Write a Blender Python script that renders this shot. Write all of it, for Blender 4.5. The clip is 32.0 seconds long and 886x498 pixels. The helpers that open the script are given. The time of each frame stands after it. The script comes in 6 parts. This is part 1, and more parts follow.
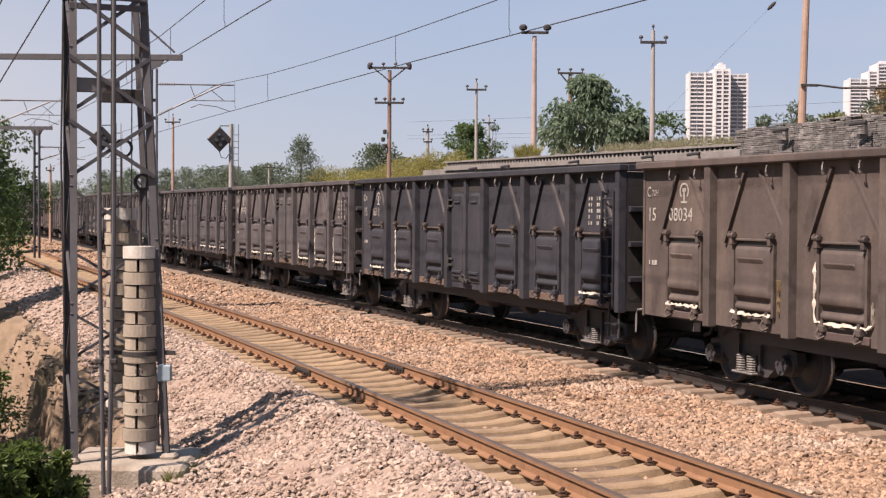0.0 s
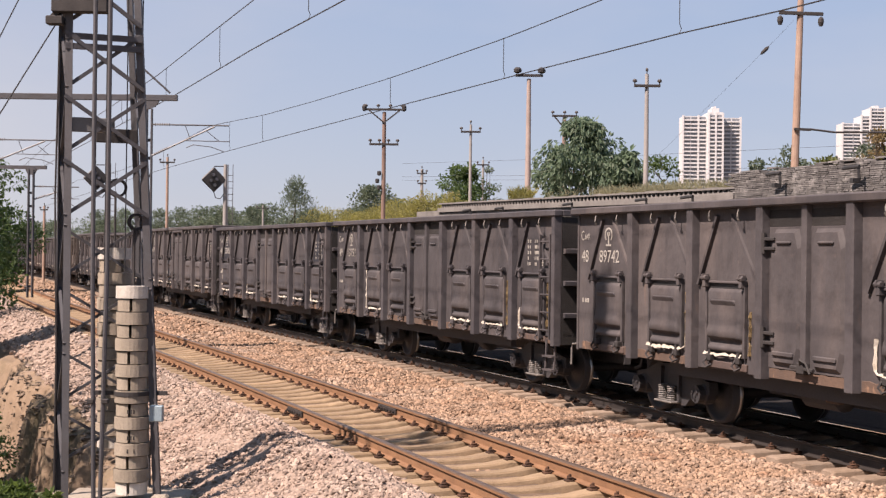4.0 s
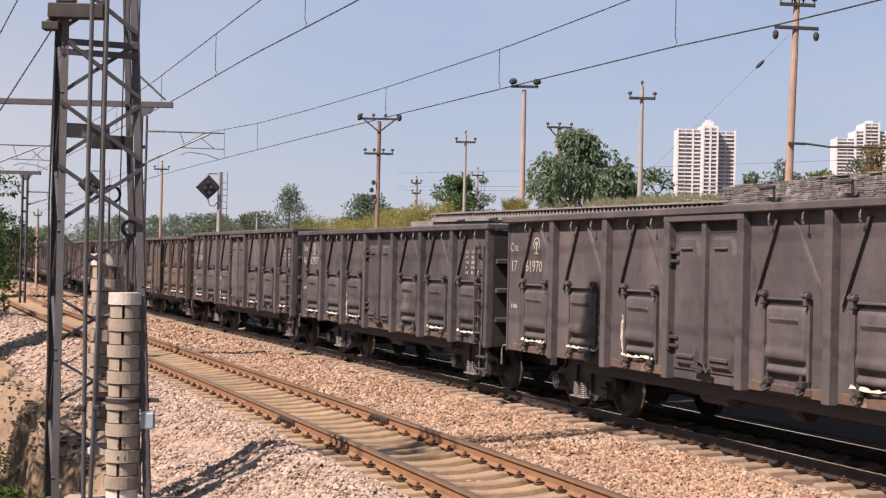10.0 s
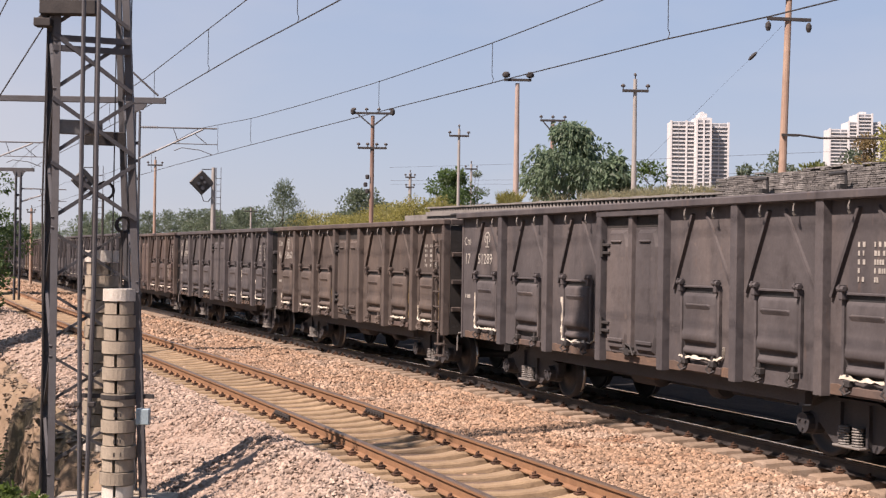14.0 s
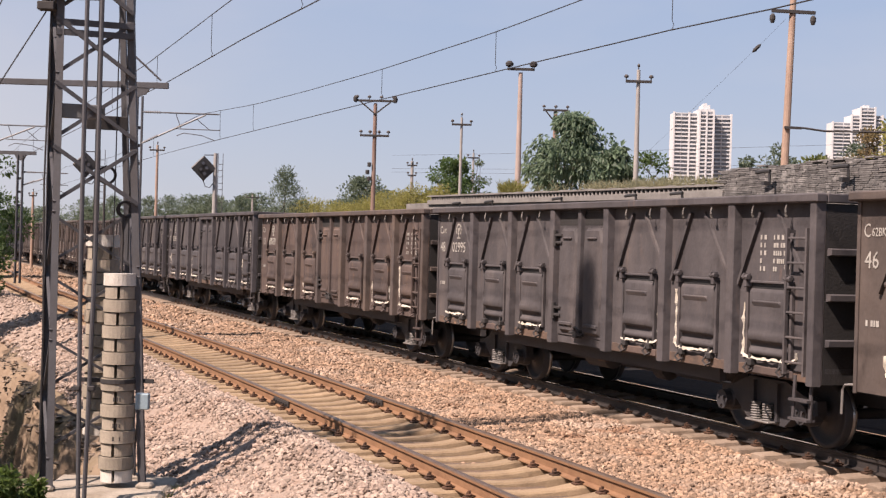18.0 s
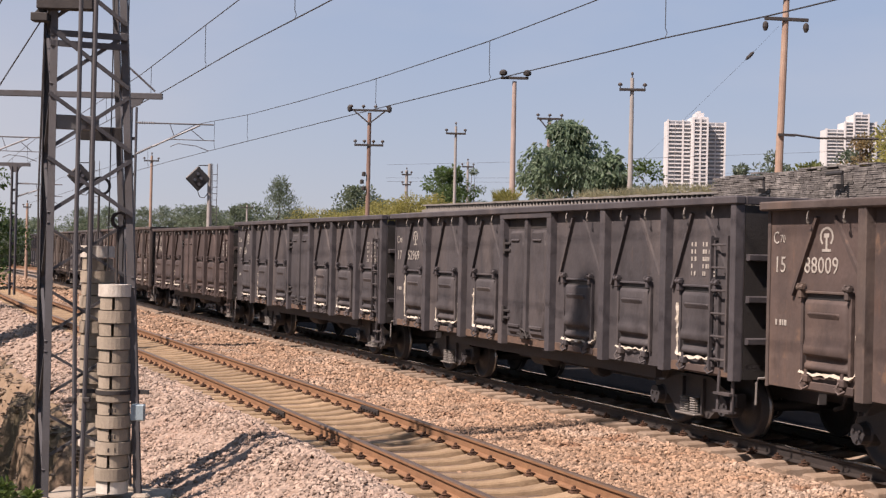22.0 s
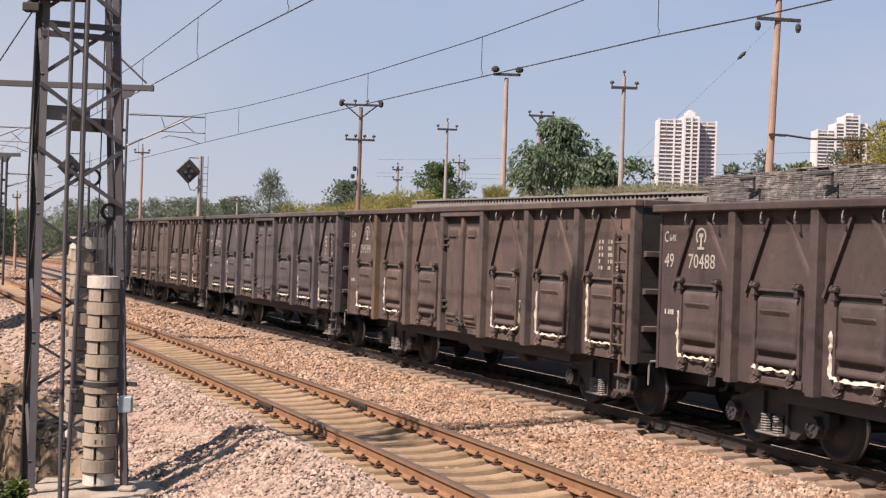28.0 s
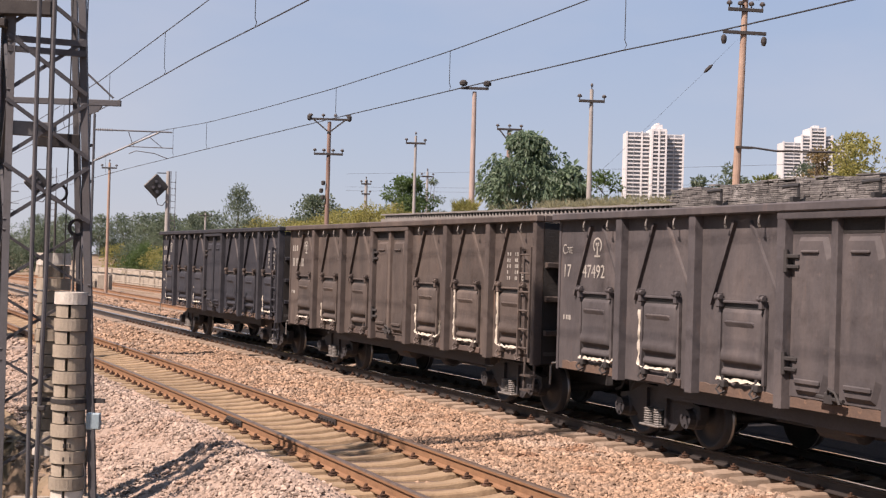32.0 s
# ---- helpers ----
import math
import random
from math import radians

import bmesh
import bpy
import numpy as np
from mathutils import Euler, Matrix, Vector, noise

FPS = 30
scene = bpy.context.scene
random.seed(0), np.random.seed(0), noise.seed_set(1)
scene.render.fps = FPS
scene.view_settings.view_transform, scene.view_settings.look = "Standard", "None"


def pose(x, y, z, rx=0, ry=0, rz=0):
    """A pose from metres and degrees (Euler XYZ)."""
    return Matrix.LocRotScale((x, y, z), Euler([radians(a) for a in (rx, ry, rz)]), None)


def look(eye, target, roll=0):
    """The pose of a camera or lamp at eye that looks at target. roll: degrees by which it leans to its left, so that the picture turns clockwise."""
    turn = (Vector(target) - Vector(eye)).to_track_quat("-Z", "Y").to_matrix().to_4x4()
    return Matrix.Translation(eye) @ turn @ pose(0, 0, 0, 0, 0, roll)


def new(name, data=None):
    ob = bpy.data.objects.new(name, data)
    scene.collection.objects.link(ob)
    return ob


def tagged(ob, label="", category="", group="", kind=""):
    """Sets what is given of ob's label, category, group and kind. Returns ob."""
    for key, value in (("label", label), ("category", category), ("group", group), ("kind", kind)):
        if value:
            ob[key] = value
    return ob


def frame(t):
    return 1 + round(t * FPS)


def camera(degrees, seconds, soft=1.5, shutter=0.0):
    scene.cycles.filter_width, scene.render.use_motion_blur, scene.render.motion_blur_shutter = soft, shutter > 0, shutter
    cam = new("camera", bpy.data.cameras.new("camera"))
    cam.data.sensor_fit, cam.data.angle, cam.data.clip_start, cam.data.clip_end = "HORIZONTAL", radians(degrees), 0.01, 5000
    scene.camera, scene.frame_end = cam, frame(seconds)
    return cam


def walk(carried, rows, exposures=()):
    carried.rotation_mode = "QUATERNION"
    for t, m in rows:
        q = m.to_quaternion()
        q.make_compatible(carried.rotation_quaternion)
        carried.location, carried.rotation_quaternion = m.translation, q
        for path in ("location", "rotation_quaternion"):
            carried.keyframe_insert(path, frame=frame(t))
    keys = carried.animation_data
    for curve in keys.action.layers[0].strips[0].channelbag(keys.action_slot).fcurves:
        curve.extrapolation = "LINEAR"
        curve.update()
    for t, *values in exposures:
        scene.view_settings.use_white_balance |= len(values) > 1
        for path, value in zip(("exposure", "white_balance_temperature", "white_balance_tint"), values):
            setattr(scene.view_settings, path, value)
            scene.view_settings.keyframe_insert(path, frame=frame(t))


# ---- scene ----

# ------------------------------------------------ camera: a hand-held camera that only turns
EYE = (0.0, 0.0, 2.397)
cam = camera(34.44, 32.0, soft=1.3)
EXPOSURE, KELVIN, TINT = 1.3, 6850, 24
TURNS = [
    (0.0,0.001,-1.533,-0.368), (0.5,0.066,-1.563,-0.427), (1.0,0.168,-1.497,-0.454), (1.5,0.241,-1.37,-0.585), 
    (2.0,0.402,-1.09,-0.536), (2.5,0.022,-0.703,-0.628), (3.0,-0.126,-0.521,-0.66), (3.5,-0.174,-0.213,-0.509), 
    (4.0,-0.25,0.134,-0.691), (4.5,-0.282,0.422,-0.899), (6.5,-0.651,0.215,-1.181), (7.0,-0.607,0.07,-1.342), 
    (7.5,-0.72,-0.255,-1.391), (8.0,-0.539,-0.485,-1.428), (8.5,-0.426,-0.253,-1.253), (9.0,-0.453,0.091,-1.343), 
    (9.5,-0.423,0.455,-1.295), (10.0,-0.509,0.54,-1.333), (10.5,-0.765,0.581,-1.154), (11.0,-0.814,0.553,-1.048), 
    (11.5,-0.803,0.558,-0.995), (12.0,-0.762,0.637,-0.99), (12.5,-0.861,0.586,-1.077), (13.0,-0.889,0.571,-1.053), 
    (13.5,-0.834,0.483,-0.895), (14.0,-0.735,0.302,-0.914), (14.5,-0.783,0.231,-0.973), (16.5,-0.867,0.112,-1.757), 
    (17.0,-0.793,0.191,-1.767), (17.5,-0.77,-0.014,-1.697), (18.0,-0.692,-0.159,-1.61), (18.5,-0.699,0.011,-1.515), 
    (19.0,-0.673,0.23,-1.513), (19.5,-0.546,0.451,-1.507), (20.0,-0.463,0.512,-1.445), (20.5,-0.557,0.443,-1.371), 
    (21.0,-0.692,0.379,-1.294), (21.5,-0.761,0.302,-1.196), (22.0,-0.897,0.209,-1.281), (22.5,-1.034,0.031,-1.377), 
    (23.0,-1.175,-0.149,-1.575), (23.5,-1.168,-0.115,-1.546), (24.0,-0.985,0.04,-1.619), (24.5,-0.927,0.04,-1.695), 
    (26.5,-1.347,-0.03,-1.679), (27.0,-1.228,0.011,-1.9), (27.5,-1.218,-0.133,-1.971), (28.0,-1.302,0.047,-1.992), 
    (28.5,-1.26,0.236,-1.844), (29.0,-1.204,0.277,-1.49), (29.5,-1.284,0.359,-1.381), (30.0,-1.477,0.39,-1.282), 
    (30.5,-1.813,0.372,-1.263), (31.0,-2.074,0.521,-1.235), (31.5,-2.29,0.608,-1.476), (32.0,-2.54,0.64,-1.648)]
walk(cam, [(t, pose(*EYE, 90 + pitch, roll, yaw)) for t, yaw, pitch, roll in TURNS],
     exposures=[(t, EXPOSURE + step, KELVIN, TINT) for t, step in ((0, 0.0), (2.6, 0.08), (4.5, 0.0), (19.2, 0.0), (20.2, -0.13), (22, -0.14), (24, -0.05), (27, -0.03), (30, -0.07), (32, -0.04))])

# ------------------------------------------------ daylight
SUN_ELEVATION = radians(51)
TO_SUN = Vector((-0.79 * math.cos(SUN_ELEVATION), -0.613 * math.cos(SUN_ELEVATION), math.sin(SUN_ELEVATION)))
world = bpy.data.worlds.new("sky")
scene.world = world
world.use_nodes = True
wn = world.node_tree.nodes
sky = wn.new("ShaderNodeTexSky")
sky.sky_type = "NISHITA"
sky.sun_disc = False
sky.sun_elevation = SUN_ELEVATION
sky.sun_rotation = math.atan2(-0.79, -0.613)
sky.air_density, sky.dust_density, sky.ozone_density, sky.altitude = 1.0, 0.25, 3.0, 60
veil = wn.new("ShaderNodeMix")          # an even summer haze over the clear sky
veil.data_type = "RGBA"
veil.inputs[0].default_value = 0.85
aim = wn.new("ShaderNodeTexCoord")
lift = wn.new("ShaderNodeSeparateXYZ")
world.node_tree.links.new(aim.outputs["Generated"], lift.inputs[0])
rise = wn.new("ShaderNodeValToRGB")     # paler towards the horizon
rise.color_ramp.elements[0].position, rise.color_ramp.elements[0].color = 0.0, (0.62, 0.74, 0.865, 1)
rise.color_ramp.elements[1].position, rise.color_ramp.elements[1].color = 0.32, (0.375, 0.62, 0.95, 1)
world.node_tree.links.new(lift.outputs["Z"], rise.inputs[0])
wisp = wn.new("ShaderNodeTexNoise")     # thin high cloud
wisp.inputs["Scale"].default_value, wisp.inputs["Detail"].default_value = 2.6, 5
flat = wn.new("ShaderNodeMapping")
flat.inputs["Scale"].default_value = (1.0, 1.0, 3.0)
world.node_tree.links.new(aim.outputs["Generated"], flat.inputs[0])
world.node_tree.links.new(flat.outputs[0], wisp.inputs["Vector"])
thin = wn.new("ShaderNodeMapRange")
thin.inputs["From Min"].default_value, thin.inputs["From Max"].default_value = 0.46, 0.8
thin.inputs["To Max"].default_value = 0.7
world.node_tree.links.new(wisp.outputs["Fac"], thin.inputs["Value"])
cloud = wn.new("ShaderNodeMix")
cloud.data_type = "RGBA"
side = wn.new("ShaderNodeMapRange")      # whiter towards the sun's side
side.inputs["From Min"].default_value, side.inputs["From Max"].default_value = 0.0, -0.6
side.inputs["To Max"].default_value = 0.7
world.node_tree.links.new(lift.outputs["X"], side.inputs["Value"])
both = wn.new("ShaderNodeMath")
both.operation, both.use_clamp = "ADD", True
world.node_tree.links.new(thin.outputs[0], both.inputs[0])
world.node_tree.links.new(side.outputs[0], both.inputs[1])
world.node_tree.links.new(both.outputs[0], cloud.inputs[0])
world.node_tree.links.new(rise.outputs[0], cloud.inputs[6])
cloud.inputs[7].default_value = (0.78, 0.85, 0.92, 1)
glow = wn.new("ShaderNodeVectorMath")
glow.operation = "SCALE"
glow.inputs[3].default_value = 6.2
world.node_tree.links.new(cloud.outputs[2], glow.inputs[0])
world.node_tree.links.new(glow.outputs[0], veil.inputs[7])
world.node_tree.links.new(sky.outputs[0], veil.inputs[6])
world.node_tree.links.new(veil.outputs[2], wn["Background"].inputs[0])
wn["Background"].inputs[1].default_value = 0.05
sun = new("sun", bpy.data.lights.new("sun", "SUN"))
sun.data.energy, sun.data.angle, sun.data.color = 5.0, radians(0.9), (1.0, 0.89, 0.76)
sun.matrix_world = look(TO_SUN * 60, (0, 0, 0))


# ------------------------------------------------ materials
def mat(name, base, alt=None, rough=0.8, metal=0.0, scale=4.0, bump=0.2, fine=40.0, per_piece=0.0, stain=None, stain_amount=0.5, stain_scale=1.2, streak=1.0, island=False, spec=0.5, grit=0.28, specks=None, speck_scale=5.0):
    """Two-scale mottled paint, stone or metal; stain is a third colour that comes in patches, drawn out downwards by streak."""
    m = bpy.data.materials.new(name)
    m.use_nodes = True
    nt = m.node_tree
    n, ln = nt.nodes, nt.links.new
    b = n["Principled BSDF"]
    b.inputs["Metallic"].default_value = metal
    b.inputs["Specular IOR Level"].default_value = spec
    co = n.new("ShaderNodeTexCoord")
    shift = n.new("ShaderNodeVectorMath")
    shift.operation = "MULTIPLY_ADD"
    ln(n.new("ShaderNodeObjectInfo").outputs["Random"], shift.inputs[0])
    shift.inputs[1].default_value = (37.0, 53.0, 71.0)
    ln(co.outputs["Object"], shift.inputs[2])
    alt = alt or tuple(c * 0.72 for c in base)
    base, alt, stain, specks = (q and tuple(v * 0.55 for v in q) for q in (base, alt, stain, specks))

    def tex(s, detail, stretch=1.0):
        mp = n.new("ShaderNodeMapping")
        mp.inputs["Scale"].default_value = (s, s, s * stretch)
        ln(shift.outputs[0], mp.inputs[0])
        t = n.new("ShaderNodeTexNoise")
        t.inputs["Scale"].default_value, t.inputs["Detail"].default_value, t.inputs["Roughness"].default_value = 1.0, detail, 0.62
        ln(mp.outputs[0], t.inputs["Vector"])
        return t.outputs["Fac"]

    def ramp(v, lo, hi):
        r = n.new("ShaderNodeMapRange")
        r.inputs["From Min"].default_value, r.inputs["From Max"].default_value = lo, hi
        ln(v, r.inputs["Value"])
        return r.outputs[0]

    def mix(fac, a, c, kind="MIX"):
        x = n.new("ShaderNodeMix")
        x.data_type, x.blend_type = "RGBA", kind
        for sock, v in ((x.inputs[0], fac), (x.inputs[6], a), (x.inputs[7], c)):
            if isinstance(v, bpy.types.NodeSocket):
                ln(v, sock)
            elif isinstance(v, float):
                sock.default_value = v
            else:
                sock.default_value = (*v, 1)
        return x.outputs[2]

    big = tex(scale, 6, streak)
    small = tex(fine, 4)
    col = mix(ramp(big, 0.32, 0.68), base, alt)
    if stain:
        st = tex(stain_scale, 8, streak * 0.6)
        s2 = n.new("ShaderNodeMath")
        s2.operation = "MULTIPLY"
        ln(ramp(st, 0.5, 0.7), s2.inputs[0])
        s2.inputs[1].default_value = stain_amount
        col = mix(s2.outputs[0], col, stain)
    col = mix(ramp(small, 0.25, 0.75), col, mix(grit, col, (0.0, 0.0, 0.0)))
    if specks:
        sp = tex(speck_scale, 8, 0.8)
        col = mix(ramp(sp, 0.6, 0.68), col, specks)
    if per_piece:
        src = n.new("ShaderNodeNewGeometry").outputs["Random Per Island"] if island else n.new("ShaderNodeObjectInfo").outputs["Random"]
        hs = n.new("ShaderNodeHueSaturation")
        r = n.new("ShaderNodeMapRange")
        r.inputs["To Min"].default_value, r.inputs["To Max"].default_value = 1 - per_piece, 1 + per_piece
        ln(src, r.inputs["Value"])
        ln(r.outputs[0], hs.inputs["Value"])
        ln(col, hs.inputs["Color"])
        col = hs.outputs[0]
    ln(col, b.inputs["Base Color"])
    rr = n.new("ShaderNodeMapRange")
    rr.inputs["To Min"].default_value, rr.inputs["To Max"].default_value = max(rough - 0.12, 0.05), min(rough + 0.12, 1.0)
    ln(big, rr.inputs["Value"])
    ln(rr.outputs[0], b.inputs["Roughness"])
    if bump:
        bp = n.new("ShaderNodeBump")
        bp.inputs["Strength"].default_value, bp.inputs["Distance"].default_value = bump, 0.02
        ln(small, bp.inputs["Height"])
        ln(bp.outputs[0], b.inputs["Normal"])
    return m


def leaf_mat(name, base, alt, per_piece=0.35):
    m = mat(name, base, alt, rough=0.55, scale=0.9, bump=0.0, fine=9, per_piece=per_piece, island=True, spec=0.3)
    n, ln = m.node_tree.nodes, m.node_tree.links.new
    tr = n.new("ShaderNodeBsdfTranslucent")
    mx = n.new("ShaderNodeMixShader")
    mx.inputs[0].default_value = 0.3
    tr.inputs[0].default_value = (*[min(1, c * 1.6) for c in base], 1)
    ln(n["Principled BSDF"].outputs[0], mx.inputs[1])
    ln(tr.outputs[0], mx.inputs[2])
    ln(mx.outputs[0], n["Material Output"].inputs[0])
    return m


M = {}
M["rust_rail"] = mat("rusty rail steel", (0.42, 0.23, 0.12), (0.32, 0.165, 0.085), 0.8, 0.15, 5, 0.25, 60, stain=(0.16, 0.085, 0.05), stain_amount=0.35, stain_scale=1.5)
M["dark_rail"] = mat("oily dark rail steel", (0.085, 0.072, 0.068), (0.06, 0.052, 0.05), 0.6, 0.4, 5, 0.2, 60)
M["rail_top"] = mat("run rail head", (0.42, 0.30, 0.22), (0.30, 0.20, 0.14), 0.4, 0.7, 6, 0.1, 80)
M["bright_top"] = mat("polished rail head", (1.35, 1.33, 1.3), (1.2, 1.18, 1.15), 0.18, 1.0, 6, 0.05, 80)
M["sleeper"] = mat("weathered concrete sleeper", (0.46, 0.33, 0.20), (0.36, 0.25, 0.15), 0.9, 0, 3, 0.5, 50, per_piece=0.16, stain=(0.16, 0.10, 0.06), stain_amount=0.5, stain_scale=2.5)
M["sleeper_pale"] = mat("pale concrete sleeper", (0.42, 0.33, 0.26), (0.33, 0.24, 0.17), 0.9, 0, 3, 0.5, 50, per_piece=0.16, stain=(0.2, 0.13, 0.08), stain_amount=0.5, stain_scale=2.5)
M["clip"] = mat("rusty fastening", (0.13, 0.06, 0.03), (0.08, 0.04, 0.025), 0.85, 0.3, 20, 0.3, 90, per_piece=0.3)
M["stone_pale"] = mat("pale ballast stone", (0.54, 0.43, 0.355), (0.44, 0.325, 0.26), 0.9, 0, 1.3, 0.5, 55, per_piece=0.42, island=True, stain=(0.38, 0.24, 0.17), stain_amount=0.6, stain_scale=0.8)
M["stone_rust"] = mat("rust-dusted ballast stone", (0.48, 0.32, 0.215), (0.39, 0.255, 0.17), 0.9, 0, 1.3, 0.5, 55, per_piece=0.5, island=True, stain=(0.56, 0.46, 0.38), stain_amount=0.6, stain_scale=0.6, specks=(0.27, 0.15, 0.09), speck_scale=1.1)
M["bed_pale"] = mat("pale ballast bed", (0.50, 0.39, 0.32), (0.36, 0.26, 0.20), 0.95, 0, 9, 1.0, 24, stain=(0.3, 0.2, 0.14), stain_amount=0.5, stain_scale=0.7)
M["bed_rust"] = mat("rust-dusted ballast bed", (0.42, 0.27, 0.17), (0.30, 0.18, 0.11), 0.95, 0, 9, 1.0, 24, stain=(0.46, 0.36, 0.28), stain_amount=0.5, stain_scale=0.5)
# coal dust, with the train's shade darkened into the colour as well
M["bed_dark"] = mat("coal-dusted ballast bed with train shade", (0.042, 0.041, 0.044), (0.03, 0.029, 0.031), 1.0, 0, 9, 1.0, 24, stain=(0.07, 0.06, 0.052), stain_amount=0.4, stain_scale=0.5, spec=0.05)
M["bed_brown"] = mat("rust-brown track bed", (0.24, 0.155, 0.10), (0.15, 0.10, 0.068), 0.95, 0, 7, 1.0, 24, stain=(0.36, 0.26, 0.18), stain_amount=0.5, stain_scale=1.2)
M["clod"] = mat("eroded earth clod", (0.30, 0.225, 0.165), (0.19, 0.14, 0.10), 0.95, 0, 3, 1.0, 25, per_piece=0.35, island=True)
M["wall_dark"] = mat("dusty rubble wall", (0.62, 0.60, 0.58), (0.5, 0.48, 0.46), 0.95, 0, 2, 0.8, 20)
M["earth"] = mat("dry earth", (0.40, 0.29, 0.20), (0.26, 0.18, 0.115), 0.95, 0, 1.6, 1.0, 11, stain=(0.15, 0.13, 0.07), stain_amount=0.8, stain_scale=0.5)
M["tower_steel"] = mat("weathered galvanised steel", (0.115, 0.118, 0.134), (0.08, 0.082, 0.094), 0.65, 0.1, 3, 0.2, 50, stain=(0.075, 0.058, 0.052), stain_amount=0.45, stain_scale=2.0)
M["grey_steel"] = mat("grey painted steel", (0.30, 0.30, 0.30), (0.22, 0.22, 0.22), 0.55, 0.3, 3, 0.15, 50)
M["dark_steel"] = mat("dark steel fitting", (0.05, 0.045, 0.045), (0.033, 0.03, 0.032), 0.8, 0.05, 5, 0.2, 50)
M["zinc"] = mat("bright galvanised tube", (0.36, 0.36, 0.37), (0.28, 0.28, 0.29), 0.6, 0.2, 5, 0.1, 50)
M["wire"] = mat("dark overhead wire", (0.07, 0.07, 0.075), None, 0.6, 0.4, 5, 0, 50)
M["weight"] = mat("cast concrete weight", (0.52, 0.45, 0.36), (0.42, 0.365, 0.29), 0.92, 0, 5, 0.5, 60, per_piece=0.14, stain=(0.28, 0.23, 0.17), stain_amount=0.55, stain_scale=3)
M["whitewash"] = mat("whitewashed concrete", (0.95, 0.92, 0.86), (0.75, 0.70, 0.62), 0.9, 0, 5, 0.4, 60, stain=(0.35, 0.30, 0.24), stain_amount=0.6, stain_scale=4)
M["footing"] = mat("rough concrete footing", (0.54, 0.48, 0.40), (0.42, 0.36, 0.29), 0.95, 0, 2, 0.8, 30, stain=(0.24, 0.19, 0.13), stain_amount=0.6, stain_scale=1.5)
M["pole_concrete"] = mat("sunlit concrete pole", (0.56, 0.40, 0.31), (0.44, 0.30, 0.23), 0.85, 0, 2, 0.3, 40)
M["pole_pink"] = mat("pinkish grey concrete pole", (0.60, 0.48, 0.43), (0.48, 0.38, 0.34), 0.85, 0, 2, 0.3, 40)
M["pole_pale"] = mat("pale concrete pole", (0.50, 0.48, 0.46), (0.40, 0.38, 0.37), 0.85, 0, 2, 0.3, 40)
M["pole_wood"] = mat("brown tarred pole", (0.42, 0.29, 0.24), (0.24, 0.15, 0.12), 0.85, 0, 2, 0.4, 40, streak=0.2)
M["bark"] = mat("bark", (0.13, 0.10, 0.075), (0.08, 0.06, 0.045), 0.95, 0, 3, 0.8, 30, streak=0.2)
M["leaf_dark"] = leaf_mat("deep green leaf", (0.165, 0.235, 0.15), (0.095, 0.15, 0.09), 0.5)
M["leaf_mid"] = leaf_mat("green leaf", (0.085, 0.14, 0.04), (0.05, 0.095, 0.03))
M["leaf_lush"] = leaf_mat("bright green leaf", (0.11, 0.165, 0.04), (0.065, 0.11, 0.03))
# distance haze is mixed into this paler, greyer green
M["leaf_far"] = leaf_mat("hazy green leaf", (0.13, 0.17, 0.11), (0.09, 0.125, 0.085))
M["leaf_yellow"] = leaf_mat("yellowing weed", (0.31, 0.29, 0.085), (0.21, 0.21, 0.07))
M["leaf_olive"] = leaf_mat("olive shrub", (0.16, 0.18, 0.05), (0.10, 0.13, 0.04))
M["leaf_rusty"] = leaf_mat("reddish dry shrub", (0.25, 0.185, 0.09), (0.18, 0.15, 0.07))
M["straw"] = leaf_mat("dry grass", (0.34, 0.32, 0.20), (0.22, 0.23, 0.13))
M["coping"] = mat("grey cement coping", (0.33, 0.315, 0.30), (0.24, 0.23, 0.22), 0.95, 0, 2, 0.6, 25, stain=(0.12, 0.11, 0.10), stain_amount=0.6, stain_scale=1.0)
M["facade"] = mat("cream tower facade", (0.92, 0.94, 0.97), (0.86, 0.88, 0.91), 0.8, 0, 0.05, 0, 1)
# glass colour lightened to carry the haze of distance
M["far_glass"] = mat("haze-paled window glass", (0.38, 0.41, 0.46), None, 0.25, 0, 0.2, 0, 1)
# signal paint; also the black put in for shade in holes and gaps
M["signal_and_gap_black"] = mat("black paint, also shade in gaps", (0.025, 0.025, 0.028), (0.04, 0.04, 0.042), 0.6, 0, 4, 0.1, 40)
M["lens"] = mat("dusty signal lens", (0.75, 0.72, 0.74), (0.55, 0.53, 0.55), 0.3, 0, 8, 0, 40)
M["box_blue"] = mat("pale blue enamel", (0.42, 0.55, 0.62), (0.36, 0.48, 0.55), 0.5, 0.1, 5, 0.1, 40)
M["porcelain"] = mat("brown porcelain insulator", (0.07, 0.055, 0.05), None, 0.6, 0, 5, 0, 40)
M["lime"] = mat("white sealing foam", (0.80, 0.76, 0.68), (0.62, 0.55, 0.44), 0.9, 0, 9, 0.6, 60)
M["lime_yellow"] = mat("aged yellow sealing foam", (0.52, 0.38, 0.18), (0.36, 0.25, 0.12), 0.9, 0, 9, 0.6, 60)
M["letter"] = mat("white stencil paint", (0.62, 0.60, 0.55), (0.40, 0.38, 0.35), 0.8, 0, 9, 0, 60)
M["under"] = mat("grimy black underframe", (0.095, 0.092, 0.10), (0.12, 0.113, 0.118), 0.8, 0.1, 3, 0.3, 40)
M["bogie"] = mat("oily black bogie casting", (0.05, 0.05, 0.058), (0.066, 0.062, 0.066), 0.65, 0.05, 3, 0.3, 40, stain=(0.11, 0.09, 0.075), stain_amount=0.3)
M["wheel"] = mat("dark wheel steel", (0.042, 0.042, 0.05), (0.054, 0.052, 0.057), 0.65, 0.05, 5, 0.1, 40)
